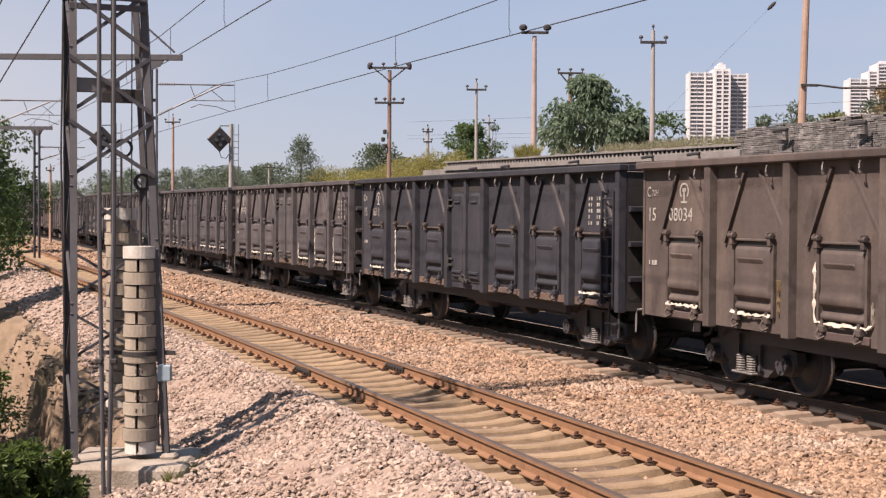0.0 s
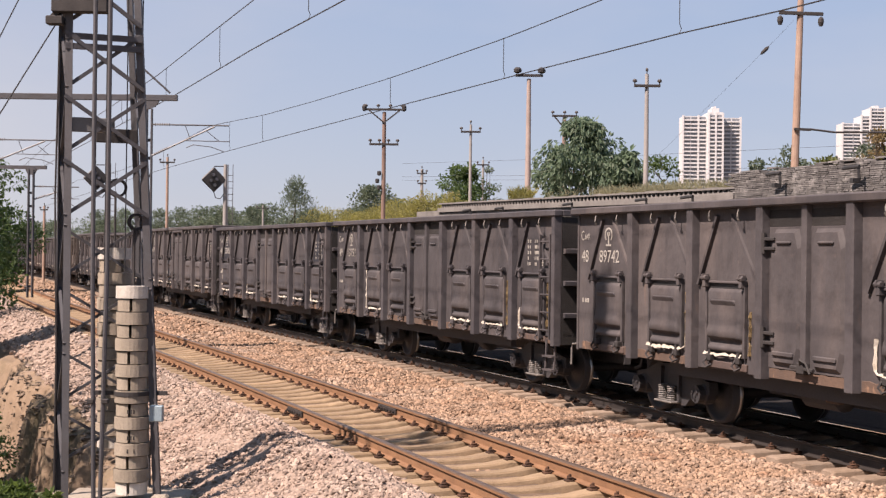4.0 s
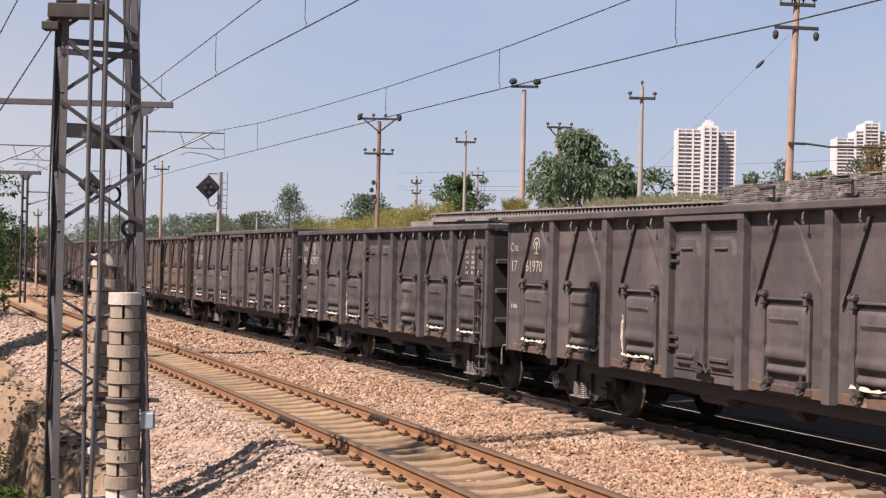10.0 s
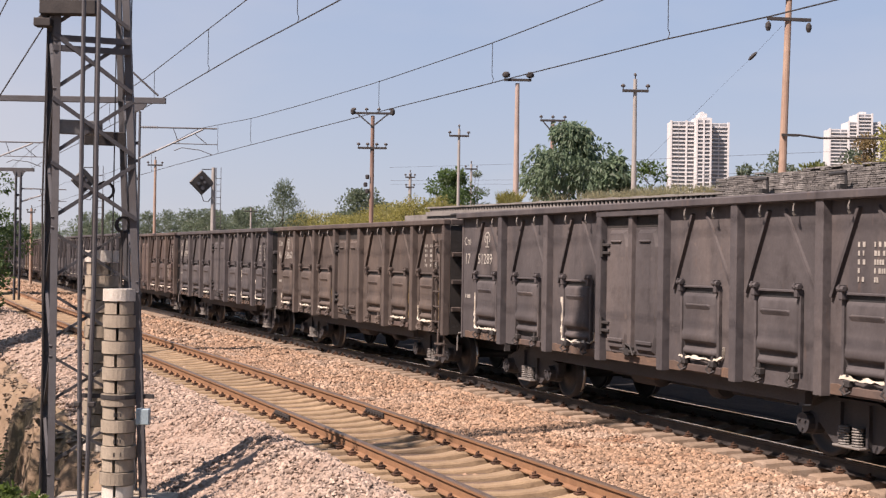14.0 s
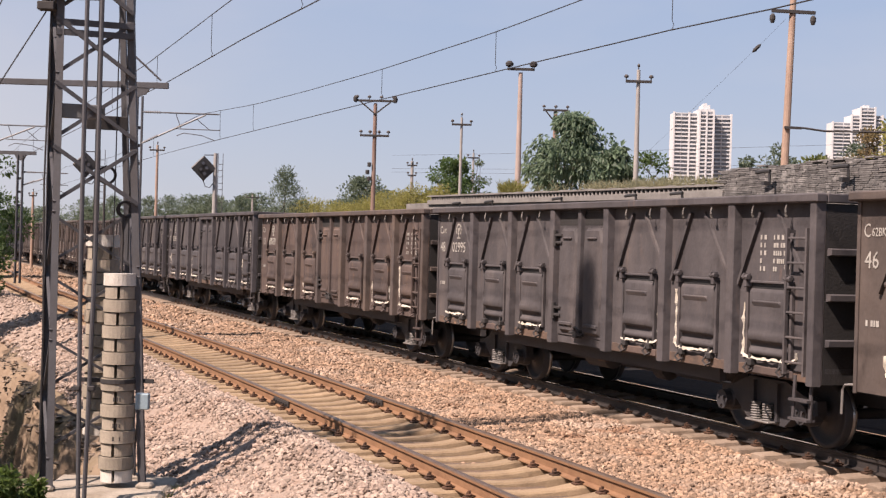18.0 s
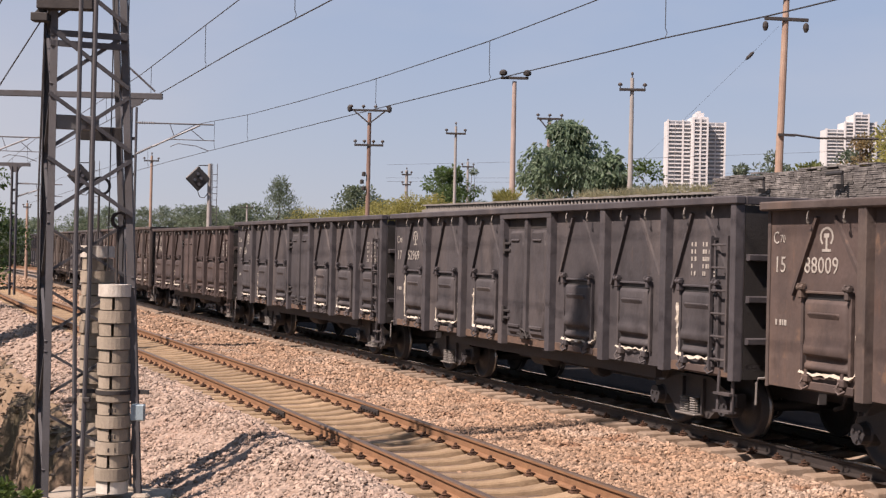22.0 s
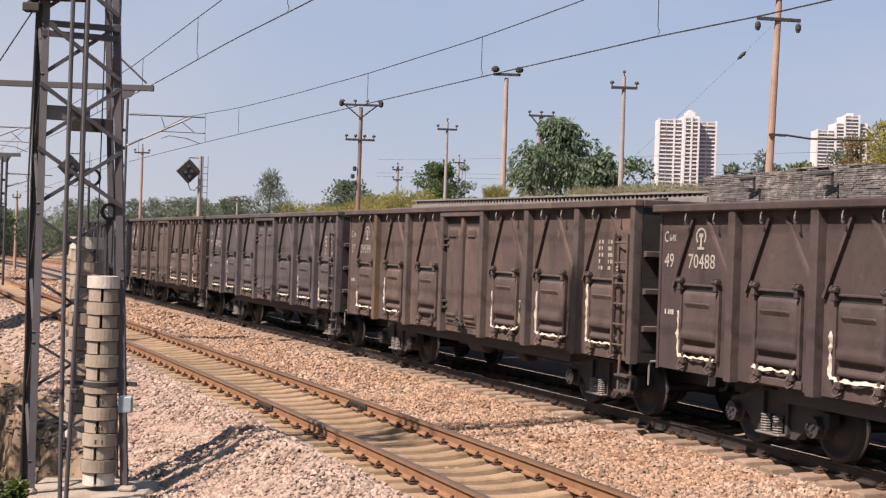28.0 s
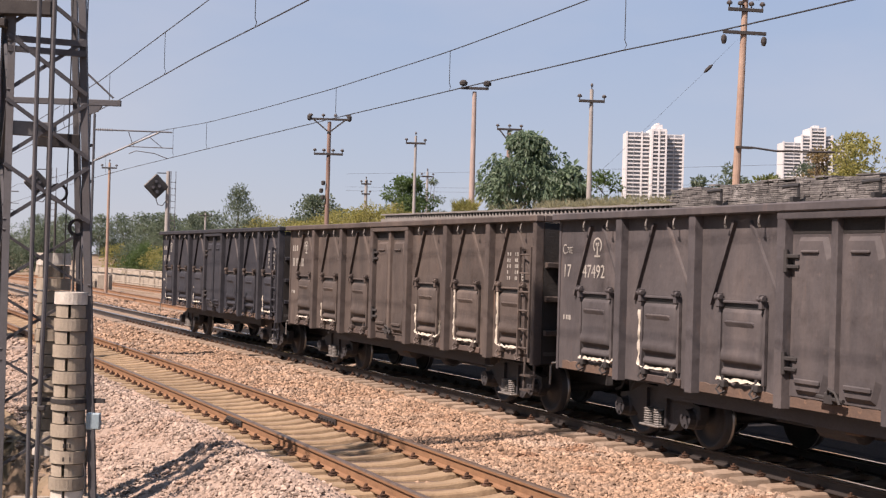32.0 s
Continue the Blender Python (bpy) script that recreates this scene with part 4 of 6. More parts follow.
    for sgn in (-1, 1):
        lf = put("side_door", cached(("leaf", K), leaf), wagon, pose((posts[2] + posts[3]) / 2 + sgn * (wid / 2 + 0.005), 0, 0))
        for z in (1.38, 2.56):
            if sgn < 0:
                put("door_hinge", cached("pin", pin), lf, pose(-wid / 2 + 0.0, 0, z))
        if sgn > 0:
            put("door_lock", cached("lock", lock), lf, pose(-wid / 2, 0, 0))

    def thin():
        bm = bmesh.new()
        box_post(bm, (0, SIDE - 0.004, 1.0), (0, SIDE - 0.004, TOP - 0.115), 0.11, 0.085)
        return mesh_of("door_strip", bm, mt)
    put("door_strip", cached(("thin", K), thin), wagon, pose((posts[2] + posts[3]) / 2, 0, 0))

    # ladder, steps, coupler gear
    def ladder():
        bm = bmesh.new()
        for x in (-0.2, 0.2):
            bar(bm, (x, SIDE - 0.1, 0.95), (x, SIDE - 0.1, 2.72), 0.035, 0.045)
        for k in range(6):
            z = 1.1 + 0.3 * k
            bar(bm, (-0.2, SIDE - 0.1, z), (0.2, SIDE - 0.1, z), 0.03, sides=6)
        for z in (0.98, 1.8, 2.68):
            for x in (-0.2, 0.2):
                bar(bm, (x, SIDE - 0.1, z), (x, SIDE, z), 0.03, 0.04)
        return mesh_of("ladder", bm, mt)

    def step():
        bm = bmesh.new()
        for x in (-0.17, 0.17):
            bar(bm, (x, SIDE - 0.02, 0.95), (x, SIDE - 0.04, 0.42), 0.05, 0.02)
        for z in (0.43, 0.66):
            box(bm, -0.19, 0.19, SIDE - 0.1, SIDE + 0.02, z - 0.015, z + 0.015)
        return mesh_of("foot_step", bm, mt)

    def lever():
        bm = bmesh.new()
        path_tube(bm, [(-0.02, -0.35, 0.95), (-0.05, -1.2, 0.96), (-0.05, -1.46, 0.94), (-0.2, -1.5, 0.92), (-0.24, -1.5, 0.86), (-0.25, -1.5, 0.58)], 0.016, 6)
        return mesh_of("uncoupling_lever", bm, M["chain"])
    put("ladder", cached(("ladder", c), ladder), wagon, pose(x1 - 0.39, 0, 0))
    put("foot_step", cached(("step", c), step), wagon, pose(x1 - 0.3, 0, 0))
    put("uncoupling_lever", cached("lever", lever), wagon, pose(x0, 0, 0))

    def coupler():
        bm = bmesh.new()
        box(bm, 0.0, 0.36, -0.1, 0.1, 0.78, 0.98, 0.03)
        box(bm, 0.22, 0.345, -0.17, 0.13, 0.74, 1.02, 0.04)
        path_tube(bm, [(0.0, 0.3, 0.8), (0.15, 0.3, 0.55), (0.33, 0.3, 0.5)], 0.03, 6)
        return mesh_of("coupler", bm, M["bogie"])
    put("coupler", cached("coupler", coupler), wagon, pose(x1 - 0.05, 0, 0))
    put("coupler", cached("coupler", coupler), wagon, pose(x0 + 0.05, 0, 0, 0, 0, 180))

    def tank():
        bm = bmesh.new()
        lathe(bm, [(0.05, -0.42), (0.16, -0.36), (0.16, 0.36), (0.05, 0.42)], 12, "x", Matrix.Translation((-0.9, -0.75, 0.62)))
        lathe(bm, [(0.17, -0.14), (0.2, -0.1), (0.2, 0.1), (0.17, 0.14)], 12, "x", Matrix.Translation((0.9, -0.6, 0.62)))
        bar(bm, (-2.6, -0.5, 0.52), (2.6, -0.5, 0.52), 0.04, sides=6)
        for x in (-1.1, -0.7, 0.9, 1.7):
            box(bm, x - 0.04, x + 0.04, -0.9, -0.5, 0.6, 0.95)
        return mesh_of("brake_gear", bm, M["under"])
    put("brake_gear", cached("tank", tank), wagon)

    def rods():
        bm = bmesh.new()
        bar(bm, (-2.9, -0.95, 0.72), (1.2, -0.95, 0.66), 0.035, sides=6)
        bar(bm, (-1.0, -1.05, 0.78), (3.0, -1.05, 0.82), 0.03, sides=6)
        box(bm, -0.5, -0.2, -1.08, -0.98, 0.6, 0.84, 0.02)
        box(bm, 1.1, 1.6, -1.1, -0.9, 0.7, 0.8, 0.02)
        return mesh_of("brake_linkage", bm, M["sill_rust"])
    put("brake_linkage", cached("rods", rods), wagon, label="rusty brake rods under the floor")


def bogie(wagon, x):
    """Three-piece bogie: two cast side frames, springs, axle ends and two wheelsets."""
    def base():
        bm = bmesh.new()
        box(bm, -0.22, 0.22, -0.98, 0.98, 0.48, 0.68, 0.03)
        lathe(bm, [(0.2, 0.66), (0.2, 0.74)], 14)
        return mesh_of("bolster", bm, M["bogie"])

    def frame_side():
        bm = bmesh.new()
        outer = [(-1.1, 0.42), (-1.08, 0.60), (-0.8, 0.64), (-0.42, 0.78), (0.42, 0.78), (0.8, 0.64), (1.08, 0.60), (1.1, 0.42), (0.72, 0.44), (0.4, 0.2), (-0.4, 0.2), (-0.72, 0.44)]
        a = [bm.verts.new((px, -1.08, pz)) for px, pz in outer]
        b = [bm.verts.new((px, -0.94, pz)) for px, pz in outer]
        n = len(outer)
        for k in range(n):
            bm.faces.new((a[k], a[(k + 1) % n], b[(k + 1) % n], b[k]))
        bm.faces.new(a)
        bm.faces.new(b[::-1])
        box(bm, -0.3, -0.24, -1.13, -1.07, 0.25, 0.74)
        box(bm, 0.24, 0.3, -1.13, -1.07, 0.25, 0.74)
        return mesh_of("bogie_side_frame", bm, M["bogie"])

    def spring():
        bm = bmesh.new()
        for px in (-0.13, 0.13):
            prof = []
            for k in range(7):
                prof += [(0.062, 0.25 + k * 0.033), (0.08, 0.262 + k * 0.033), (0.062, 0.275 + k * 0.033)]
            lathe(bm, prof, 10, m=Matrix.Translation((px, -1.15, 0)))
        box(bm, -0.26, 0.26, -1.24, -1.06, 0.22, 0.25, 0.01)
        return mesh_of("spring", bm, M["chain"])

    def cap():
        bm = bmesh.new()
        lathe(bm, [(0.13, -1.2), (0.13, -1.1), (0.15, -1.08), (0.15, -0.95)], 12, "y", Matrix.Translation((0, 0, 0.42)))
        for k in range(3):
            an = 2 * math.pi * k / 3 + 0.5
            lathe(bm, [(0.022, -1.225), (0.022, -1.19)], 6, "y", Matrix.Translation((0.07 * math.cos(an), 0, 0.42 + 0.07 * math.sin(an))))
        return mesh_of("axle_box", bm, M["wheel"])

    def wheels():
        bm = bmesh.new()
        for sgn in (-1, 1):
            prof = [(0.1, 0.09), (0.1, 0.06), (0.34, 0.015), (0.36, 0.065), (0.42, 0.065), (0.425, -0.03), (0.45, -0.045), (0.45, -0.07), (0.36, -0.07), (0.34, -0.03), (0.1, -0.09)]
            lathe(bm, [(r, sgn * (0.7525 + h)) for r, h in prof], 28, "y")
        lathe(bm, [(0.075, -0.95), (0.075, 0.95)], 10, "y")
        me = mesh_of("wheelset", bm, M["wheel"], True)
        me.materials.append(M["tread"])
        for p in me.polygons:
            r = math.hypot(p.center.x, p.center.z)
            if 0.43 < r and abs(p.normal.y) < 0.9:
                p.material_index = 1
        return me
    b = put("bogie", cached("bolster", base), wagon, pose(x, 0, 0))
    for rz in (0, 180):
        put("bogie_side_frame", cached("sideframe", frame_side), b, pose(0, 0, 0, 0, 0, rz))
        put("spring", cached("spring", spring), b, pose(0, 0, 0, 0, 0, rz))
        for ax in (-0.9, 0.9):
            put("axle_box", cached("cap", cap), b, pose(ax, 0, 0, 0, 0, rz))
    for ax in (-0.9, 0.9):
        WHEELSETS.append((put("wheelset", cached("wheels", wheels), b, pose(ax, 0, 0.42)), ax))


WHEELSETS, WAGONS = [], []


def letters(text, size, x, z, parent, name="lettering", width=0.85):
    cu = bpy.data.curves.new("lettering", "FONT")
    cu.body, cu.size, cu.extrude, cu.resolution_u = text, size, 0.002, 2
    ob = bpy.data.objects.new("lettering", cu)
    scene.collection.objects.link(ob)
    bpy.context.view_layer.update()
    me = bpy.data.meshes.new_from_object(ob.evaluated_get(bpy.context.evaluated_depsgraph_get()))
    bpy.data.objects.remove(ob)
    me.materials.clear()
    me.materials.append(M["letter"])
    put(name, me, parent, Matrix.Translation((x, SIDE - 0.006, z)) @ pose(0, 0, 0, 90) @ Matrix.Diagonal((width, 1, 1, 1)))


def emblem_mesh():
    """A plain round badge: an open ring over a short stem and foot."""
    bm = bmesh.new()
    for k in range(14):
        a0, a1 = (math.radians(-50 + 280 * (k + q) / 14) for q in (0, 1))
        v = [bm.verts.new((1.15 * r * math.cos(a), SIDE - 0.006, 0.04 + r * math.sin(a))) for r, a in ((0.09, a0), (0.118, a0), (0.118, a1), (0.09, a1))]
        bm.faces.new(v)
    box(bm, -0.018, 0.018, SIDE - 0.008, SIDE - 0.004, -0.11, 0.08)
    box(bm, -0.05, 0.05, SIDE - 0.008, SIDE - 0.004, 0.03, 0.08)
    box(bm, -0.085, 0.085, SIDE - 0.008, SIDE - 0.004, -0.135, -0.105)
    return mesh_of("badge", bm, M["letter"])


def bars_mesh(rows, seed, w, h):
    """Rows of small plain marks."""
    rs = random.Random(seed)
    bm = bmesh.new()
    for k, n in enumerate(rows):
        x = 0.0
        for _ in range(n):
            ww = w * rs.uniform(0.5, 1.2)
            box(bm, x, x + ww, SIDE - 0.008, SIDE - 0.004, -k * h * 1.7, -k * h * 1.7 + h)
            x += ww + w * rs.choice((0.35, 0.35, 1.2))
    return mesh_of("markings", bm, M["letter"])


def ring_mesh():
    bm = bmesh.new()
    for k in range(14):
        v = [bm.verts.new((r * math.cos(a), SIDE - 0.006, r * math.sin(a))) for r, a in ((0.045, 0.449 * k), (0.062, 0.449 * k), (0.062, 0.449 * (k + 1)), (0.045, 0.449 * (k + 1)))]
        bm.faces.new(v)
    box(bm, -0.03, 0.03, SIDE - 0.008, SIDE - 0.004, -0.012, 0.012)
    return mesh_of("round_mark", bm, M["letter"])


def patch_mesh():
    """A trapezium of newer paint between the braces over a door."""
    bm = bmesh.new()
    pts = ((-0.56, 2.12), (0.52, 2.12), (0.14, 2.93), (-0.1, 2.93))
    a, b = ([bm.verts.new((x, SIDE - q, z)) for x, z in pts] for q in (0.001, 0.0035))
    for k in range(4):
        bm.faces.new((a[k], a[(k + 1) % 4], b[(k + 1) % 4], b[k]))
    bm.faces.new(b)
    return mesh_of("paint_patch", bm, PAINT["black"])


def foam_mesh(points, seed, r):
    """An uneven bead of sealing foam along points."""
    rs = random.Random(seed)
    bm = bmesh.new()
    pts = []
    for a, b in zip(points, points[1:]):
        a, b = Vector(a), Vector(b)
        n = max(2, int((b - a).length / 0.06))
        pts += [a.lerp(b, k / n) + Vector((rs.uniform(-0.008, 0.008), rs.uniform(-0.01, 0.004), rs.uniform(-0.012, 0.012))) for k in range(n)]
    rings = []
    for i, p in enumerate(pts):
        d = (pts[min(i + 1, len(pts) - 1)] - pts[max(i - 1, 0)]).normalized()
        u = d.cross(Vector((0, 1, 0))).normalized()
        q = r * rs.uniform(0.3, 1.5)
        rings.append([bm.verts.new(p + u * (q * math.cos(2.09 * k)) + Vector((0, -1, 0)) * (q * math.sin(2.09 * k))) for k in range(3)])
    for a, b in zip(rings, rings[1:]):
        for k in range(3):
            bm.faces.new((a[k], a[(k + 1) % 3], b[(k + 1) % 3], b[k]))
    return bm


# rear number, class mark, serial digits (or none where they cannot be read), paint, foam colour per wagon, in running order
TRAIN = [
    (13.976, "brown", "C70H", "15", "08034", 0.5, 1), (13.976, "black", "C70", "15", "51611", 0.25, 0), (13.438, "grey", "C64K", "48", "89742", 0.6, 1),
    (13.438, "slate", "C64K", "49", "13751", 0.6, 1), (13.438, "slate", "C64K", "48", "32005", 0.55, 1), (13.976, "grey", "C70E", "17", "61970", 0.5, 1),
    (13.438, "slate", "C62BK", "46", "67827", 0.5, 0), (13.976, "grey", "C70E", "17", "51289", 0.6, 0), (13.438, "brown", "C62BK", "46", "58660", 0.5, 1),
    (13.438, "grey", "C64K", "48", "02995", 0.5, 0), (13.976, "rust", "C70", "15", "88009", 0.5, 0), (13.976, "slate", "C70E", "17", "52969", 0.85, 0),
    (13.976, "slate", "C70E", "17", "56", 0.7, 0), (13.438, "umber", "C64K", "49", "70488", 0.85, 0), (13.976, "rust", "C70E", "17", "09599", 0.7, 0),
    (13.976, "grey", "C70E", "17", "47492", 0.9, 0), (13.976, "brown", "", "", "", 0.6, 0), (13.976, "black", "", "", "", 0.6, 0)]
GAP = 7.165


SURGE = ((0, 0.0), (8, 0.0), (9, 0.2), (10, 0.06), (12, 0.04), (13, 0.25), (14, 0.04), (16, 0.04), (17, 0.2), (18, 0.0), (20, 0.03), (21, 0.08), (22, 0.0), (27, 0.0), (28, 0.22), (29, 0.0), (30, 0.0), (31, -0.08), (32, 0.0))


def travelled(t):
    """How far the train has run; its speed surges a little as the couplings stretch and close."""
    return 6.3528 * t + 2.715e-4 * t ** 2 + 5.034e-5 * t ** 3 + float(np.interp(t, *zip(*SURGE)))


def wagon_pose(s, t):
    a, _ = along(s - travelled(t) - 4.7)
    b, _ = along(s - travelled(t) + 4.7)
    c = (a + b) / 2
    return pose(c.x, c.y, 0, 0, 0, math.degrees(math.atan2(a.y - b.y, a.x - b.x)))


COLOUR_WORDS = {"brown": "dusty brown", "black": "faded black", "grey": "dusty dark grey", "slate": "dark slate-grey", "rust": "rust-streaked brown", "umber": "dark rust-brown"}
s_rear = GAP - 13.976
for k, (L, colour, cls, front, digits, foam, foam_kind) in enumerate(TRAIN):
    s_mid = s_rear + L / 2
    s_rear += L
    w = thing("coal_wagon", f"{COLOUR_WORDS[colour]} steel open-top coal wagon with white stencilled numbers", "wagon", group="train of coal wagons")
    w["turn"] = k
    tall = L > 13.7 and cls not in ("C70", "C70H")
    shell_parts(w, L, colour, tall)
    for x in (-1, 1):
        bogie(w, x * (L / 2 - 2.38))
    WAGONS.append((w, s_mid))
    x0, x1, posts, doors, mid = bays(L)
    if cls:
        letters(cls[0], 0.22, x0 + 0.1, 2.62, w)
        letters(cls[1:], 0.14, x0 + 0.25, 2.63, w)
    else:
        tagged(put("markings", cached(("cls",), lambda: bars_mesh((3,), 5, 0.07, 0.14)), w, pose(x0 + 0.2, 0, 2.63)), kind="stuff")
    if digits:
        letters(front, 0.28, x0 + 0.13, 2.27, w, width=0.95)
        letters(digits, 0.28, x0 + (0.62 if colour == "black" else 0.77), 2.27, w, width=1.0)
    else:
        tagged(put("markings", cached(("num",), lambda: bars_mesh((7,), 8, 0.09, 0.19)), w, pose(x0 + 0.22, 0, 2.27)), kind="stuff")
    put("badge", cached("badge", emblem_mesh), w, pose(doors[0] - 0.07, 0, 2.71 if tall else 2.66))
    for dx, rows, seed in ((-0.27, (2, 2, 2, 1, 2), 11), (0.02, (3, 4, 5, 5, 2), 14)):
        tagged(put("markings", cached(("data", dx), lambda: bars_mesh(rows, seed, 0.042, 0.058)), w, pose(doors[5] + dx, 0, 2.58)), kind="stuff")
    put("round_mark", cached("ring", ring_mesh), w, pose(doors[5] + 0.31, 0, 2.24))
    if digits == "32005":
        for x in (doors[0] - 0.02, doors[5] + 0.02):
            put("paint_patch", cached("patch", patch_mesh), w, pose(x, 0, 0), "fresh black paint patch behind the lettering")
    tagged(put("markings", cached(("small",), lambda: bars_mesh((4,), 12, 0.045, 0.07)), w, pose(x0 + 0.18, 0, 1.62)), kind="stuff")
    tagged(put("markings", cached(("leafmark",), lambda: bars_mesh((2, 2, 2), 13, 0.05, 0.04)), w, pose(posts[3] - 0.45, 0, 1.5)), kind="stuff")
    if digits == "09599":
        for ob in [q for q in w.children if q.name.startswith("side_post") and abs(q.matrix_basis.translation.x - posts[0]) < 0.01 and q.matrix_basis[0][0] > 0]:
            ob.data = ob.data.copy()
            ob.data.materials[0] = M["orange_rust"]
            tagged(ob, "bright orange rust-stained post")
    rs = random.Random(k * 7 + 1)
    for q, x in enumerate(doors):
        if rs.random() > (foam if colour == "black" else max(foam, 0.85)):
            continue
        y = SIDE - 0.05
        pts = [(x - 0.5, y, 1.09), (x - 0.2, y, 1.075), (x + 0.2, y, 1.085), (x + 0.5, y, 1.08)]
        if rs.random() < 0.6:
            pts = [(x - 0.57, SIDE - 0.02, rs.uniform(1.3, 1.98)), (x - 0.57, SIDE - 0.02, 1.13)] + pts
        if rs.random() < 0.35:
            pts = pts + [(x + 0.57, SIDE - 0.02, 1.13), (x + 0.57, SIDE - 0.02, rs.uniform(1.25, 1.7))]
        part("sealing_foam", foam_mesh(pts, k * 10 + q, 0.024), M["lime"], w, "white sealing foam round a door")
        if foam_kind and rs.random() < 0.7:
            xx = x + 0.58
            pts = [(xx, SIDE - 0.02, 1.1), (xx, SIDE - 0.02, rs.uniform(1.6, 2.0))]
            part("sealing_foam", foam_mesh(pts, k * 10 + q + 500, 0.026), M["lime_yellow"], w, "crusty yellow sealing foam down a door edge")


# ------------------------------------------------ lattice tensioning mast with its weight stacks
tower = thing("lattice_mast", "tall weathered steel lattice mast with tensioning gear on a concrete footing", "mast")
TOW_TOP = 12.5


def leg_at(k, z):
    """Corner k of the mast at height z: 0 front left, 1 front right, 2 rear right, 3 rear left."""
    f = (z + 0.6) / 12.6
    left, right, deep = -4.39 - 0.03 * f, -3.30 - 0.60 * f, 0.68 - 0.2 * f
    x, y = (left, 16.85) if k in (0, 3) else (right, 16.85 + 0.364 * (right - left))
    if k in (2, 3):
        x, y = x - 0.342 * deep, y + 0.94 * deep
    return Vector((x, y, z))


for k, out in enumerate(((-1, -1, 0), (1, -1, 0), (1, 1, 0), (-1, 1, 0))):
    bm = bmesh.new()
    angle_bar(bm, leg_at(k, -0.62), leg_at(k, TOW_TOP), 0.085, 0.012, out)
    part("leg", bm, M["tower_steel"], tower)
LEVELS = [-0.3 + 0.757 * k for k in range(17)]
for a, b in ((0, 1), (1, 2), (2, 3), (3, 0)):
    for k, (z0, z1) in enumerate(zip(LEVELS, LEVELS[1:])):
        inset = (Vector((0, 0.02, 0)), Vector((-0.02, 0, 0)), Vector((0, -0.02, 0)), Vector((0.02, 0, 0)))[a]
        for lo, hi in ((a, b), (b, a)):
            if (a == 0 and k < 4) or (a == 2 and k >= 4) or (a in (1, 3) and (k + (lo == a)) % 2):
                continue
            bm = bmesh.new()
            bar(bm, leg_at(lo, z0 + 0.05) + inset, leg_at(hi, z1 - 0.05) + inset, 0.045 if a == 0 else 0.034)
            part("lattice_bar", bm, M["tower_steel"], tower)
            inset = inset * -0.6
    for z in (4.78, 4.90, 7.9, 11.9) if a == 0 else (11.9,):
        bm = bmesh.new()
        bar(bm, leg_at(a, z), leg_at(b, z), 0.05, 0.07)
        part("cross_bar", bm, M["tower_steel"], tower)
for z, y0, material, u in ((3.86, 0.0, M["grey_steel"], (0.02, 0.62)), (3.78, 0.5, M["dark_steel"], (0.45, 0.98))):
    bm = bmesh.new()
    a, b = leg_at(0, z), leg_at(1, z)
    box(bm, (b - a).xy.length * u[0], (b - a).xy.length * u[1], y0 + 0.03, y0 + 0.1, -0.085, 0.085, 0.008, Matrix.Translation(a) @ pose(0, 0, 0, 0, 0, 20))
    part("channel_beam", bm, material, tower)
bm = bmesh.new()
box(bm, -0.08, 0.08, -0.05, 0.05, -0.095, 0.095, 0.012)
part("junction_box", bm, M["box_blue"], tower, "small pale blue enamel box", m=pose(-3.26, 16.76, 0.47))
for x, y, z, r, tilt in ((-3.88, 17.35, 3.13, 0.115, 20), (-3.66, 17.4, 2.72, 0.105, 35)):
    bm = bmesh.new()
    prof = [(r - 0.03, -0.02), (r, -0.025), (r - 0.012, 0.0), (r, 0.025), (r - 0.03, 0.02)]
    n = 22
    rings = [[bm.verts.new((math.cos(6.2832 * i / n) * rr, h, math.sin(6.2832 * i / n) * rr)) for i in range(n)] for rr, h in prof]
    for p, q in zip(rings, rings[1:] + rings[:1]):
        for i in range(n):
            bm.faces.new((p[i], p[(i + 1) % n], q[(i + 1) % n], q[i]))
    part("pulley", bm, M["dark_steel"], tower, m=pose(x, y, z, 0, 0, tilt))
for x in (-4.05, -3.80, -3.62):
    bm = bmesh.new()
    path_tube(bm, [(x, 17.45, 2.1), (x + 0.01, 17.45, 11.5)], 0.008, 5)
    part("tension_rope", bm, M["wire"], tower)
bm = bmesh.new()
path_tube(bm, [(-4.5, 16.95, -0.5), (-4.48, 16.9, 1.2), (-4.52, 16.92, 3.0), (-4.47, 16.9, 6.0)], 0.012, 5)
part("down_lead", bm, M["dark_steel"], tower)

bm = bmesh.new()
box(bm, -0.08, 0.58, -0.06, 0.1, 5.16, 5.335, 0.012, Matrix.Translation((-4.47, 16.8, 0)))
part("pulley_housing", bm, M["dark_steel"], tower, "dark rusty housing high on the mast")
bm = bmesh.new()
box(bm, -4.62, -4.42, 16.76, 16.92, 5.02, 5.12, 0.01)
bar(bm, (-4.6, 16.82, 5.05), (-4.45, 16.82, 5.22), 0.06)
part("bracket", bm, M["dark_steel"], tower)
bm = bmesh.new()
box(bm, -4.47, -4.24, 16.78, 16.92, 5.34, 5.5, 0.03)
part("cable_box", bm, M["grey_steel"], tower)

bm = bmesh.new()
box(bm, -4.3, -4.02, 17.05, 17.3, 11.4, 12.6, 0.03)
box(bm, -4.45, -3.85, 17.1, 17.25, 11.95, 12.1, 0.02)
part("mast_head", bm, M["tower_steel"], tower)

